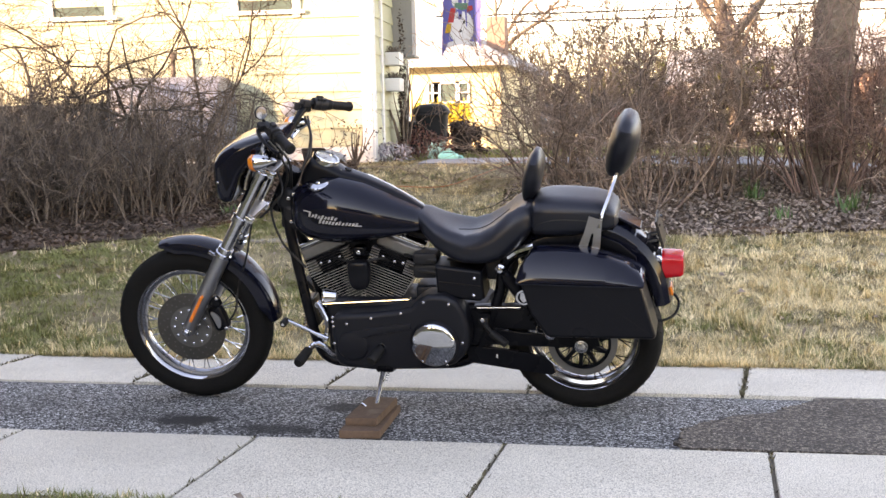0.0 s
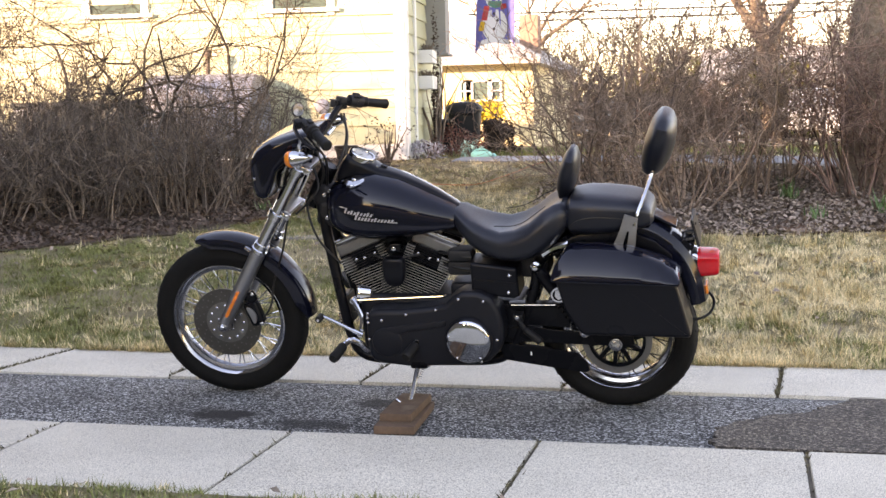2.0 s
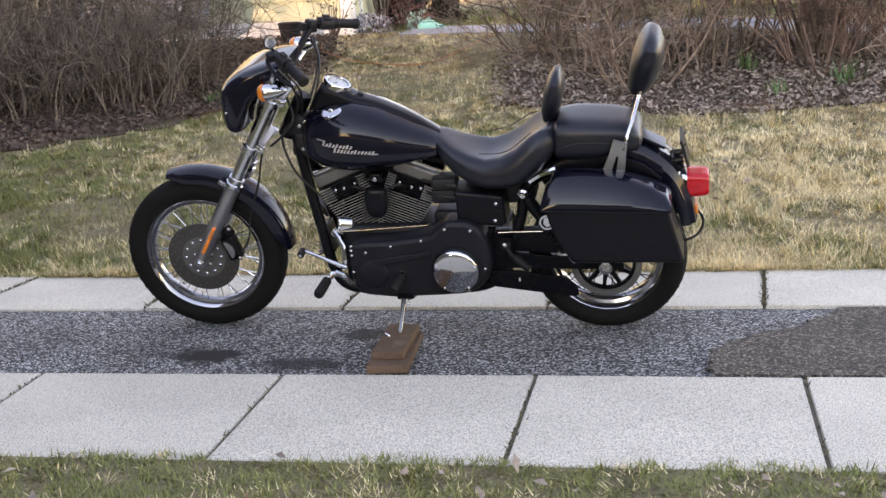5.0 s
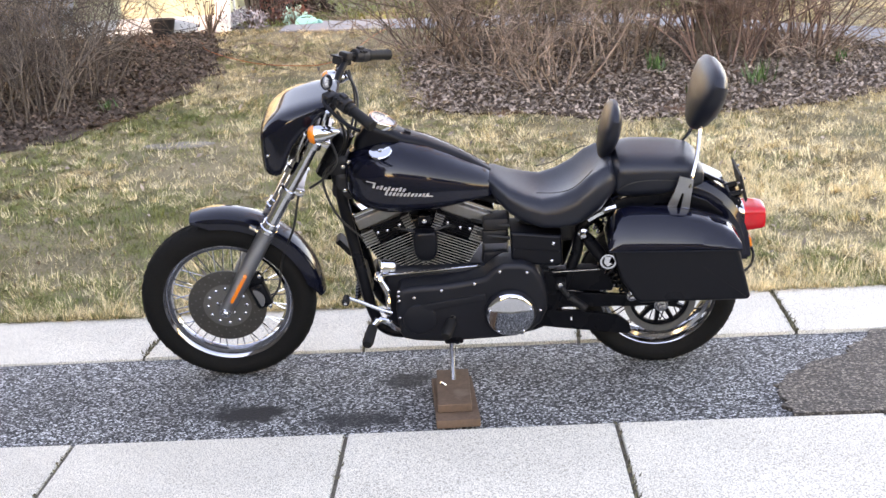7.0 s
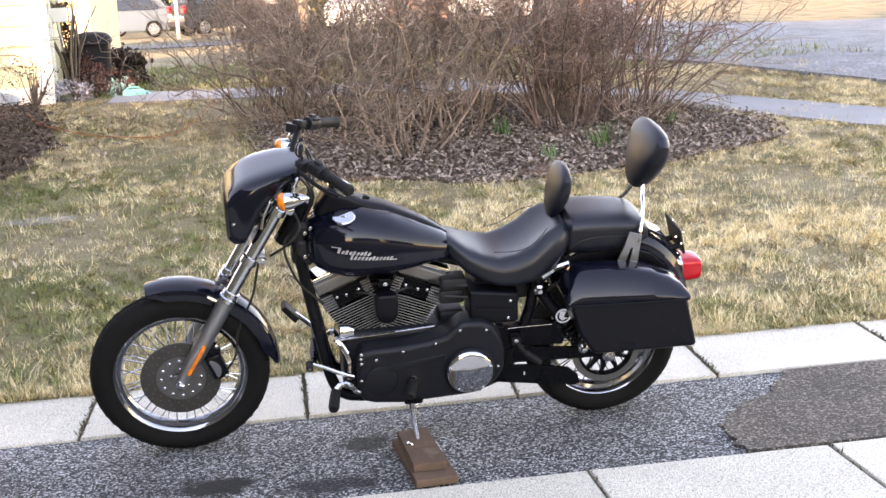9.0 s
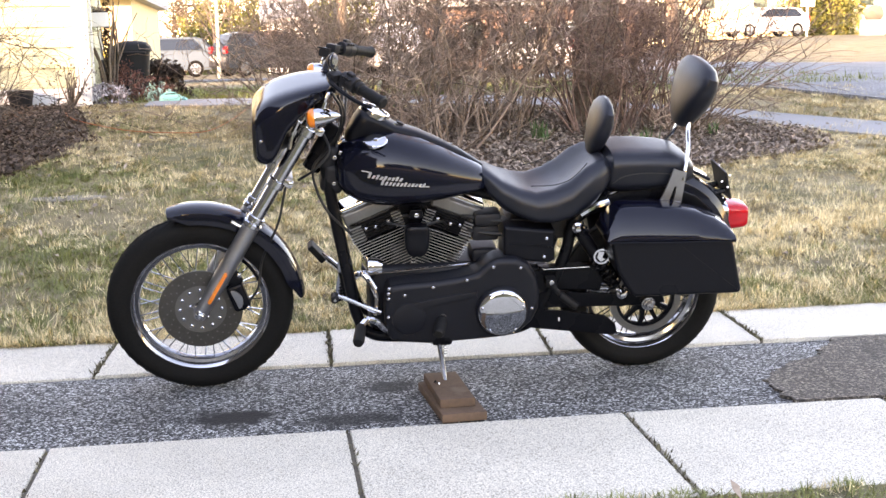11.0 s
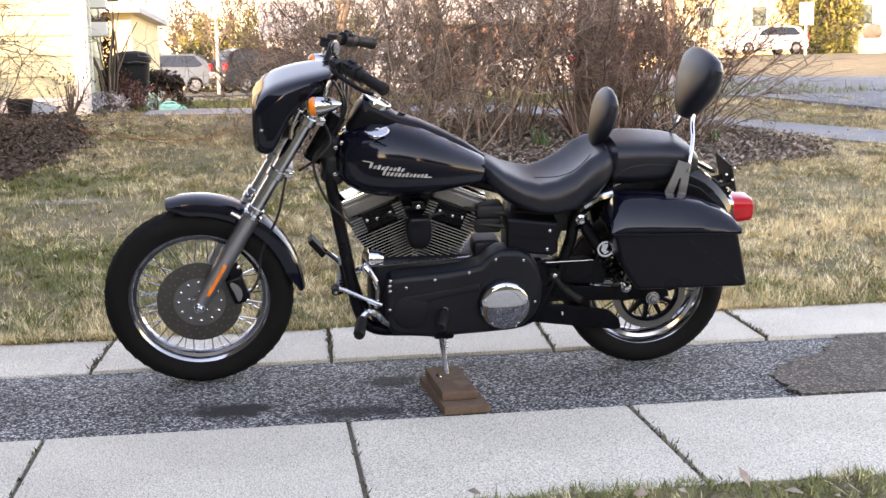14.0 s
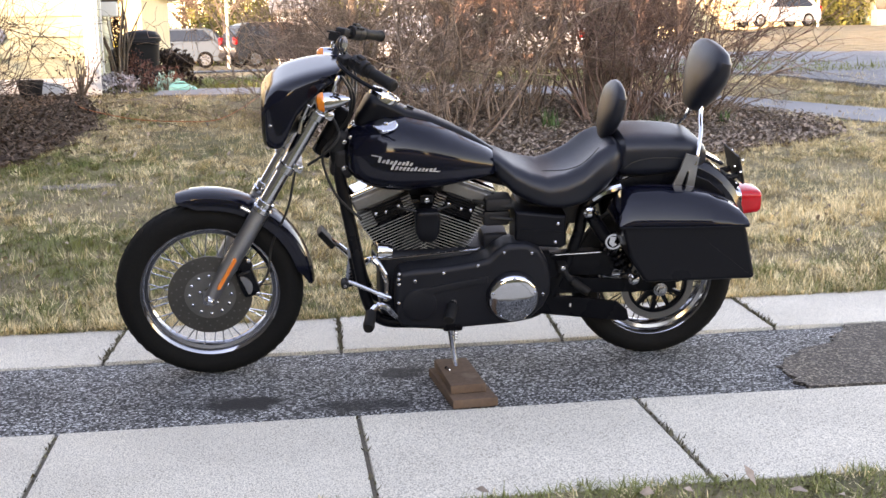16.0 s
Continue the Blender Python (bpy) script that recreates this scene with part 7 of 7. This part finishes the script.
# larger bare trees
def street_tree(seed, x, y, h, r, mat, label, lean=(0, 0)):
    rng = np.random.default_rng(seed)
    ob = empty("bare_tree", pose(x, y, gz(x, y)), label, "tree", "bare street trees")
    trunk = grow(rng, (0, 0, -0.1), (lean[0], lean[1], 1), h * 0.42, 7, 0.03, 0.0)
    vs, fs = tubes_mesh([trunk], [(r, r * 0.72)], 16)
    raw("trunk", vs, fs, M_BARK, ob, True)
    limbs, lr = [], []
    for k in range(6):
        a = 2 * math.pi * k / 6 + rng.uniform(-0.4, 0.4)
        i = -1 if k < 3 else rng.integers(4, 7)
        limbs.append(grow(rng, trunk[i], (math.cos(a) * 0.8, math.sin(a) * 0.8, 1), h * 0.55, 8, 0.12, 0.02))
        lr.append((r * 0.5, r * 0.08))
    b1, q1 = twigs_of(rng, limbs, lr, 7, h * 0.28, 0.16, 0.01, r * 0.22, 0.7, 0.2, 6)
    vs, fs = tubes_mesh(limbs + b1, lr + [(a, r * 0.03) for a, _ in q1], 6)
    tagged(raw("limb", vs, fs, M_BARK, ob, True), kind="stuff")
    b2, q2 = twigs_of(rng, b1, q1, 9, h * 0.12, 0.2, 0.0, r * 0.06, 0.8, 0.15, 4)
    b3, q3 = twigs_of(rng, b2, q2, 2, h * 0.06, 0.2, 0.0, r * 0.035, 0.8, 0.15, 3)
    vs, fs = tubes_mesh(b2 + b3, [(max(a, 0.004), max(0.0025, r * 0.015)) for a, _ in q2 + q3], 3)
    tagged(raw("twig", vs, fs, mat, ob, True), kind="stuff")


street_tree(61, 2.58, 6.95, 7.5, 0.205, M_TWIG, "tall bare tree with thick ridged bark in the mulch bed", (0.06, 0.02))
street_tree(62, 2.05, 12.2, 6.0, 0.085, M_TWIG, "bare tree with a forked trunk behind the shrubs", (-0.12, 0.0))
street_tree(63, 6.5, 27, 9, 0.22, M_TWIG, "bare street tree in low sunlight")
street_tree(64, -3.0, 60, 6, 0.08, M_TWIG, "slender bare tree by the parked cars")
street_tree(65, 14, 40, 9, 0.25, M_TWIG_RED, "bare street tree in low sunlight")
street_tree(66, 2.5, 46, 10, 0.25, M_TWIG_RED, "bare street tree in low sunlight")
street_tree(67, 20, 78, 11, 0.3, M_TWIG_RED, "bare tree behind the far houses")
street_tree(68, -10, 60, 10, 0.3, M_TWIG_RED, "bare tree behind the parked cars")


def leafy(name, seed, x, y, rx, ry, h, count, size, mat, label, category="shrub", group="", base=0.0):
    """A leafy shrub: a few stems and many small leaves in uneven clumps."""
    rng = np.random.default_rng(seed)
    ob = empty(name, pose(x, y, gz(x, y)), label, category, group)
    stems = [grow(rng, (0, 0, -0.03), (rng.normal(0, 0.5) * rx, rng.normal(0, 0.5) * ry, h), h * rng.uniform(0.6, 0.95), 5, 0.12, 0.0) for _ in range(14)]
    vs, fs = tubes_mesh(stems, [(0.012 * max(1, h), 0.004)] * 14, 4)
    tagged(raw("stem", vs, fs, M_TWIG_DARK, ob), kind="stuff")
    tips = np.array([(rng.uniform(-rx, rx), rng.uniform(-ry, ry), rng.uniform(base, 1) * h) for _ in range(60)])
    keep = (tips[:, 0] / rx) ** 2 + (tips[:, 1] / ry) ** 2 + (np.maximum(tips[:, 2] / h - 0.5, 0) * 1.6) ** 2 < 1.0
    tips = tips[keep]
    c = tips[rng.integers(len(tips), size=count)] + rng.normal(0, 0.16, (count, 3)) * np.array([rx, ry, h * 0.5])
    c[:, 2] = np.maximum(c[:, 2], 0.01)
    u = rng.normal(0, 1, (count, 3))
    u /= np.linalg.norm(u, axis=1)[:, None]
    w = np.cross(u, rng.normal(0, 1, (count, 3)))
    w /= np.linalg.norm(w, axis=1)[:, None]
    s = size * rng.uniform(0.5, 1.3, (count, 1))
    vs = np.stack([c - u * s, c + w * s * 0.45, c + u * s, c - w * s * 0.45], 1).reshape(-1, 3)
    tagged(raw("leaf", vs, np.arange(count * 4).reshape(-1, 4), mat, ob), kind="stuff")
    return ob


for k in range(5):
    leafy("forsythia", 80 + k, -5.05 + 0.26 * k, 24.6, 0.22, 0.3, 0.98, 620, 0.05, M_YELLOW_BLOOM, "yellow blossoming forsythia before the bungalow", group="forsythia hedge", base=0.72)
leafy("dark_bush", 90, -1.50, 11.75, 0.25, 0.2, 0.44, 3000, 0.035, M_SHRUB_DARK, "dense dark bush beside the bins")
leafy("dark_bush", 91, -2.35, 12.2, 0.30, 0.35, 0.50, 1500, 0.035, M_SHRUB_DARK, "dense dark bush beside the bins")
M_RED_LEAF = material("dull_red_leaf", (0.17, 0.055, 0.04), 0.8, second=(0.10, 0.05, 0.04), scale=9, fine=40, bump=0, island=0.5)
leafy("red_shrub", 92, -1.62, 9.95, 0.36, 0.24, 0.26, 900, 0.022, M_RED_LEAF, "low shrub with dull red winter leaves")
leafy("red_shrub", 93, -1.80, 10.7, 0.27, 0.20, 0.40, 900, 0.020, M_RED_LEAF, "low shrub with dull red winter leaves")
leafy("rose_bush", 94, -2.2, 9.05, 0.30, 0.16, 0.55, 160, 0.02, M_SHRUB_DARK, "thin leggy bush at the house corner")
M_PALE_LEAF = material("pale_leaf", (0.42, 0.40, 0.42), 0.8, second=(0.28, 0.24, 0.26), scale=9, fine=40, bump=0, island=0.5)
leafy("pale_plant", 95, -1.86, 9.55, 0.20, 0.15, 0.22, 420, 0.022, M_PALE_LEAF, "pale grey dried plant in the bed")
M_TEAL_LEAF = material("blue_green_leaf", (0.20, 0.38, 0.32), 0.7, second=(0.28, 0.44, 0.40), scale=9, fine=40, bump=0, island=0.4)
leafy("blue_green_plant", 96, -1.42, 9.75, 0.14, 0.12, 0.20, 260, 0.022, M_TEAL_LEAF, "blue-green leafy plant in the bed")
leafy("climbing_vine", 97, -1.985, 10.42, 0.045, 0.05, 1.55, 900, 0.022, M_SHRUB_DARK, "dark climbing vine on the porch corner")
for k, (x, y, h) in enumerate(((29.2, 64, 6.5), (31.4, 65, 6.2), (-4.2, 75, 4.2), (-1.8, 76, 4.6), (3.0, 52, 3.0))):
    leafy("evergreen", 100 + k, x, y, 1.6, 1.4, h, 2600, 0.16, M_EVERGREEN, "sunlit yellow-green evergreen by the street", "shrub", "far evergreens")
for k, (x, y) in enumerate(((0.8, 36), (0.2, 37.5))):
    shrub("street_shrub", 120 + k, [(x, y, 0.6)], 70, 1.7, 0.8, M_TWIG_RED, "sunlit leafless shrub by the street", fan=0.5, twig=7, twig_len=0.5, fine=1, r=0.014, group="street shrubs")


# daffodil clumps and other bulbs
def bulb_clump(x, y, h, count, seed):
    rng = np.random.default_rng(seed)
    ob = empty("daffodil_clump", pose(x, y, gz(x, y)), "green daffodil shoots in the mulch", "plant", "bulb clumps")
    vs, fs = [], []
    for k in range(count):
        a = rng.uniform(0, 2 * math.pi)
        p = grow(rng, (rng.normal(0, 0.04), rng.normal(0, 0.04), 0), (math.cos(a) * 0.35, math.sin(a) * 0.35, 1), h * rng.uniform(0.6, 1.15), 4, 0.08, -0.03)
        side = np.array([-math.sin(a), math.cos(a), 0]) * 0.006
        w = np.array([1, 1, 0.9, 0.6, 0.1])[:, None]
        base = len(vs)
        for q in (p - side * w, p + side * w):
            vs.extend(q)
        for i in range(4):
            fs.append((base + i, base + i + 1, base + 5 + i + 1, base + 5 + i))
    tagged(raw("leaf", vs, fs, M_GREEN, ob, True), kind="stuff")


for k, (x, y, h, n) in enumerate(((2.63, 5.62, 0.22, 38), (2.12, 5.28, 0.14, 20), (1.96, 6.25, 0.20, 26), (0.95, 8.1, 0.16, 30), (-2.35, 5.75, 0.10, 22), (3.45, 6.3, 0.14, 18))):
    bulb_clump(x, y, h, n, 140 + k)

# leaf litter and mulch chips
def litter(name, poly, count, size, mat, label, lift=0.03, seed=1, cover=1.0):
    rng = np.random.default_rng(seed)
    px, py = np.array([p[0] for p in poly]), np.array([p[1] for p in poly])
    x, y = rng.uniform(px.min(), px.max(), count * 3), rng.uniform(py.min(), py.max(), count * 3)
    ok = inside(poly, x, y)
    x, y = x[ok][:count], y[ok][:count]
    n = len(x)
    z = ground_z(x, y) + lift + rng.uniform(0, 0.02, n)
    c = np.stack([x, y, z], 1)
    a = rng.uniform(0, 2 * math.pi, n)
    tilt = rng.normal(0, 0.45, (n, 2))
    u = np.stack([np.cos(a), np.sin(a), tilt[:, 0]], 1)
    w = np.stack([-np.sin(a), np.cos(a), tilt[:, 1]], 1)
    s = size * rng.uniform(0.5, 1.3, (n, 1))
    mid = c + np.array([0, 0, 1]) * s * 0.25
    vs = np.stack([c - u * s, mid - w * s * 0.5, c + u * s, mid + w * s * 0.5], 1).reshape(-1, 3)
    ob = raw(name, vs, np.arange(n * 4).reshape(-1, 4), mat)
    return tagged(ob, label, "dry leaves", kind="stuff")


def widened(poly, d):
    cx, cy = sum(p[0] for p in poly) / len(poly), sum(p[1] for p in poly) / len(poly)
    return [(x + d * (x - cx) / math.hypot(x - cx, y - cy), y + d * (y - cy) / math.hypot(x - cx, y - cy)) for x, y in poly]


litter("leaf_litter", widened(BED_1, 0.12), 19000, 0.020, M_LEAF_LITTER, "fallen dry brown leaves on the mulch", seed=2)
litter("leaf_litter", widened(BED_2, 0.45), 2600, 0.018, M_LEAF_SHADED, "dry leaves blown from the hedge onto the lawn", seed=6)
litter("leaf_litter", widened(BED_1, 0.26), 2200, 0.017, M_LEAF_LITTER, "dry leaves blown from the bed onto the lawn", seed=7)
NEAR_BED = [(-5.6, 3.4)] + BED_2[1:-1] + [(-5.6, 9.2)]
litter("leaf_litter", NEAR_BED, 24000, 0.021, M_LEAF_SHADED, "fallen dry brown leaves below the hedge", seed=3)
litter("leaf_litter", [(-5, 1.8), (5, 1.8), (5, 9), (-5, 9)], 1100, 0.020, M_LEAF_LITTER, "scattered dry leaves on the lawn", seed=4, lift=0.03)
litter("leaf_litter", [(-2.5, -1.6), (2.5, -1.6), (2.5, -0.86), (-2.5, -0.86)], 160, 0.02, M_LEAF_LITTER, "scattered dry leaves on the grass verge", seed=5, lift=0.035)


# grass
def lattice(x, y, size, seed):
    """Smooth uneven values between 0 and 1 over the plan."""
    table = np.random.default_rng(seed).uniform(0, 1, (256, 256))
    u, v = np.asarray(x) / size + 64.0, np.asarray(y) / size + 64.0
    i, j = np.floor(u).astype(int), np.floor(v).astype(int)
    f, g = u - i, v - j
    f, g = f * f * (3 - 2 * f), g * g * (3 - 2 * g)
    at = lambda a, b: table[a % 256, b % 256]
    return (at(i, j) * (1 - f) + at(i + 1, j) * f) * (1 - g) + (at(i, j + 1) * (1 - f) + at(i + 1, j + 1) * f) * g


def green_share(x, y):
    """How much of the lawn is green: more towards the hedge side, partly to paint in its shade, less on the brighter
    side.
    """
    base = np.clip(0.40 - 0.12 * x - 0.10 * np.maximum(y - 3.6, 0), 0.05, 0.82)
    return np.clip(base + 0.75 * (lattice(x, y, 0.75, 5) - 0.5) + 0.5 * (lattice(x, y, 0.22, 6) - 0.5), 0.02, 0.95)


def turf(name, tufts, blades, xr, yr, hr, mat, seed, label, near=0.0, holes=(), width=0.0026, share=None, spread=0.024):
    """Matted grass: tufts whose blades lie over mostly to one side."""
    rng = np.random.default_rng(seed)
    x = rng.uniform(*xr, tufts)
    y = yr[0] + (yr[1] - yr[0]) * rng.uniform(0, 1, tufts) ** (1 + near)
    ok = np.ones(tufts, dtype=bool)
    for poly in holes:
        ok &= ~inside(poly, x, y) | (rng.uniform(0, 1, tufts) < 0.04)
    if share is not None:
        ok &= rng.uniform(0, 1, tufts) < share(x, y)
    x, y = x[ok], y[ok]
    k = len(x)
    a0, h0 = rng.uniform(0, 2 * math.pi, k), rng.uniform(0.6, 1.25, k) * (0.65 + 0.7 * lattice(x, y, 0.3, 9))
    x, y = np.repeat(x, blades) + rng.normal(0, spread, k * blades), np.repeat(y, blades) + rng.normal(0, spread, k * blades)
    if yr[1] < 0:
        edge = y < -0.785 - 0.025 * np.sin(x * 7) - 0.02 * np.sin(x * 19)
    else:
        edge = y > 1.465
    a = np.repeat(a0, blades) + rng.normal(0, 0.8, k * blades)
    h = np.repeat(h0, blades) * rng.uniform(*hr, k * blades)
    x, y, a, h = x[edge], y[edge], a[edge], h[edge]
    m = len(x)
    lean = np.abs(rng.normal(1.7, 1.1, m)) + 0.25
    c = 1 / np.sqrt(1 + lean ** 2)
    tip = np.stack([np.cos(a) * lean * c * h, np.sin(a) * lean * c * h, h * c], 1)
    b = np.stack([x, y, ground_z(x, y) - 0.004], 1)
    side = np.stack([-np.sin(a), np.cos(a), np.zeros(m)], 1) * width
    vs = np.stack([b - side, b + side, b + tip], 1).reshape(-1, 3)
    ob = raw(name, vs, np.arange(m * 3).reshape(-1, 3), mat)
    return tagged(ob, label, "grass", kind="stuff")


HOLES = (BED_1, BED_2, PATHWAY)
LAWN = ((-4.8, 6.0), (1.46, 9.3))
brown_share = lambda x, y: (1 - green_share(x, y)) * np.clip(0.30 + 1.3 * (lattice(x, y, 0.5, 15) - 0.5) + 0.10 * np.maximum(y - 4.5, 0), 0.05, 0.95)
# straw also thins to the left, putting that side's shade into the colour
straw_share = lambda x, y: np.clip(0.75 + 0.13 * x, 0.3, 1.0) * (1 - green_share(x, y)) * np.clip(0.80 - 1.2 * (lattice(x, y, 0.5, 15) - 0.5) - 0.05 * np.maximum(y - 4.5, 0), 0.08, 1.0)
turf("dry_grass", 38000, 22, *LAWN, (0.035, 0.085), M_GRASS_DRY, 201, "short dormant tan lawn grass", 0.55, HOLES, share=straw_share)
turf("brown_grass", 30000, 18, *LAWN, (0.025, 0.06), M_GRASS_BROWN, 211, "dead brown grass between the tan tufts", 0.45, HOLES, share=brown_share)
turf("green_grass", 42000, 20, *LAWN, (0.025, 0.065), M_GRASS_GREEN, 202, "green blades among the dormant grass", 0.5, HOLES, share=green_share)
turf("verge_grass", 2600, 20, (-2.8, 3.0), (-1.6, -0.76), (0.02, 0.05), M_GRASS_GREEN, 203, "green grass verge along the slabs", -0.3)
turf("verge_straw", 500, 16, (-2.8, 3.0), (-1.6, -0.76), (0.02, 0.045), M_GRASS_DRY, 204, "tan grass blades in the verge", -0.3)
turf("edge_grass", 900, 14, (-4.6, 5.0), (1.47, 1.56), (0.03, 0.07), M_GRASS_DRY, 205, "grass blades hanging over the slab edge", 0.0)
turf("far_grass", 2600, 10, (-3.0, 7.0), (9.6, 17.0), (0.07, 0.14), M_GRASS_GREEN, 206, "green grass beyond the footpath", 0.3, (PATHWAY,), 0.008, spread=0.06)

# a brown wood far behind the houses
rng = np.random.default_rng(300)
lines, radii = [], []
for _ in range(900):
    x, y = rng.uniform(-95, 110), rng.uniform(84, 112)
    lines.append(grow(rng, (x, y, gz(x, y) - 0.2), (rng.normal(0, 0.12), 0, 1), rng.uniform(3, 10), 5, 0.16, 0.0))
    radii.append((0.09, 0.03))
t1, q1 = twigs_of(rng, lines, radii, 26, 2.4, 0.3, 0.05, 0.05, 1.0, 0.15, 3)
vs, fs = tubes_mesh(lines + t1, radii + [(0.05, 0.02)] * len(t1), 3)
M_WOODS = material("far_wood_brown", (0.13, 0.085, 0.055), 0.9, second=(0.09, 0.07, 0.04), scale=0.2, fine=2, bump=0, amount=1.0, island=0.3)
tagged(raw("far_wood", vs, fs, M_WOODS), "bare brown wood behind the street", "woods", kind="stuff")

M_JOINT = material("joint_dirt", (0.16, 0.135, 0.10), 0.95, second=(0.06, 0.05, 0.04), scale=9, fine=90, bump=0.8, amount=1.0)


# ---- the slabs of the two concrete strips ----
STRIP_NEAR = (-0.80, 0.0, [(0.914 * k, 0.914 * k) for k in range(-9, -1)] + [(-0.918, -0.932), (0.004, 0.0), (0.902, 0.91), (1.80, 1.804)] + [(0.91 * k, 0.91 * k) for k in range(3, 10)])
STRIP_FAR = (0.89, 1.49, [(0.89 * k, 0.89 * k - 0.03) for k in range(-9, -2)] + [(-1.80, -1.73), (-0.917, -0.899), (-0.014, 0.0), (0.860, 0.905), (1.735, 1.772)] + [(0.88 * k - 0.02, 0.88 * k + 0.02) for k in range(3, 10)])


def slab_strip(name, strip_of, label):
    """A row of cast slabs between joints given by their two ends in x."""
    y0, y1, joints = strip_of
    strip = empty(name, Matrix.Identity(4), label, "pavement", kind="structure")
    rnd = random.Random(name)
    for (a0, a1), (b0, b1) in zip(joints, joints[1:]):
        bm = bmesh.new()
        g, t = 0.0065, rnd.uniform(-0.003, 0.003)
        cx, cy = (a0 + a1 + b0 + b1) / 4, (y0 + y1) / 2
        ring = [(a0 + g, y0), (b0 - g, y0), (b1 - g, y1), (a1 + g, y1)]
        top = [bm.verts.new((x - cx, y - cy, t + rnd.uniform(-0.002, 0.002))) for x, y in ring]
        low = [bm.verts.new((x - cx, y - cy, -0.08)) for x, y in ring]
        bm.faces.new(top)
        bm.faces.new(low[::-1])
        for i in range(4):
            bm.faces.new((low[i], low[(i + 1) % 4], top[(i + 1) % 4], top[i]))
        edges = [e for e in bm.edges if e.verts[0] in top and e.verts[1] in top]
        bmesh.ops.bevel(bm, geom=edges, offset=0.007, segments=2, profile=0.5, affect="EDGES")
        ob = part("slab", bm, M_SLAB, strip)
        ob.matrix_basis = pose(cx, cy, 0)
    bm = bmesh.new()
    x0, x1 = joints[0][0], joints[-1][0]
    box(bm, (x1 - x0, y1 - y0 - 0.01, 0.05), ((x0 + x1) / 2, (y0 + y1) / 2, -0.036))
    part("joint_filling", bm, M_JOINT, strip, "dirt in the joints")
    return strip


slab_strip("pavement_1", STRIP_NEAR, "light grey concrete slab strip nearer the lawn edge")
slab_strip("pavement_2", STRIP_FAR, "light grey concrete slab strip behind the motorcycle")

# weeds and dirt in the joints of the slabs
rng = np.random.default_rng(310)
vs, fs = [], []
for strip, (ya, yb, joints) in enumerate((STRIP_FAR, STRIP_NEAR)):
    for j0, j1 in joints[5:14]:
        for _ in range(int(rng.uniform(30, 320)) if strip == 0 else int(rng.uniform(0, 60))):
            f = rng.uniform()
            y = ya + (yb - ya) * f
            c, a = np.array([j0 + (j1 - j0) * f + rng.normal(0, 0.006), y, -0.004]), rng.uniform(0, 2 * math.pi)
            h = rng.uniform(0.004, 0.024)
            d = np.array([math.cos(a), math.sin(a), 0])
            e = np.array([-math.sin(a), math.cos(a), 0]) * 0.0045
            fs.append((len(vs), len(vs) + 1, len(vs) + 2))
            vs += [c - e, c + e, c + d * h * 0.9 + np.array([0, 0, 0.006 + h * 0.6])]
M_WEED = material("joint_weed", (0.12, 0.11, 0.05), 0.8, second=(0.10, 0.075, 0.05), scale=9, fine=40, bump=0, amount=1.0, island=0.5)
tagged(raw("joint_weeds", vs, fs, M_WEED), "dry weeds and dirt in the slab joints", "weeds", kind="stuff")
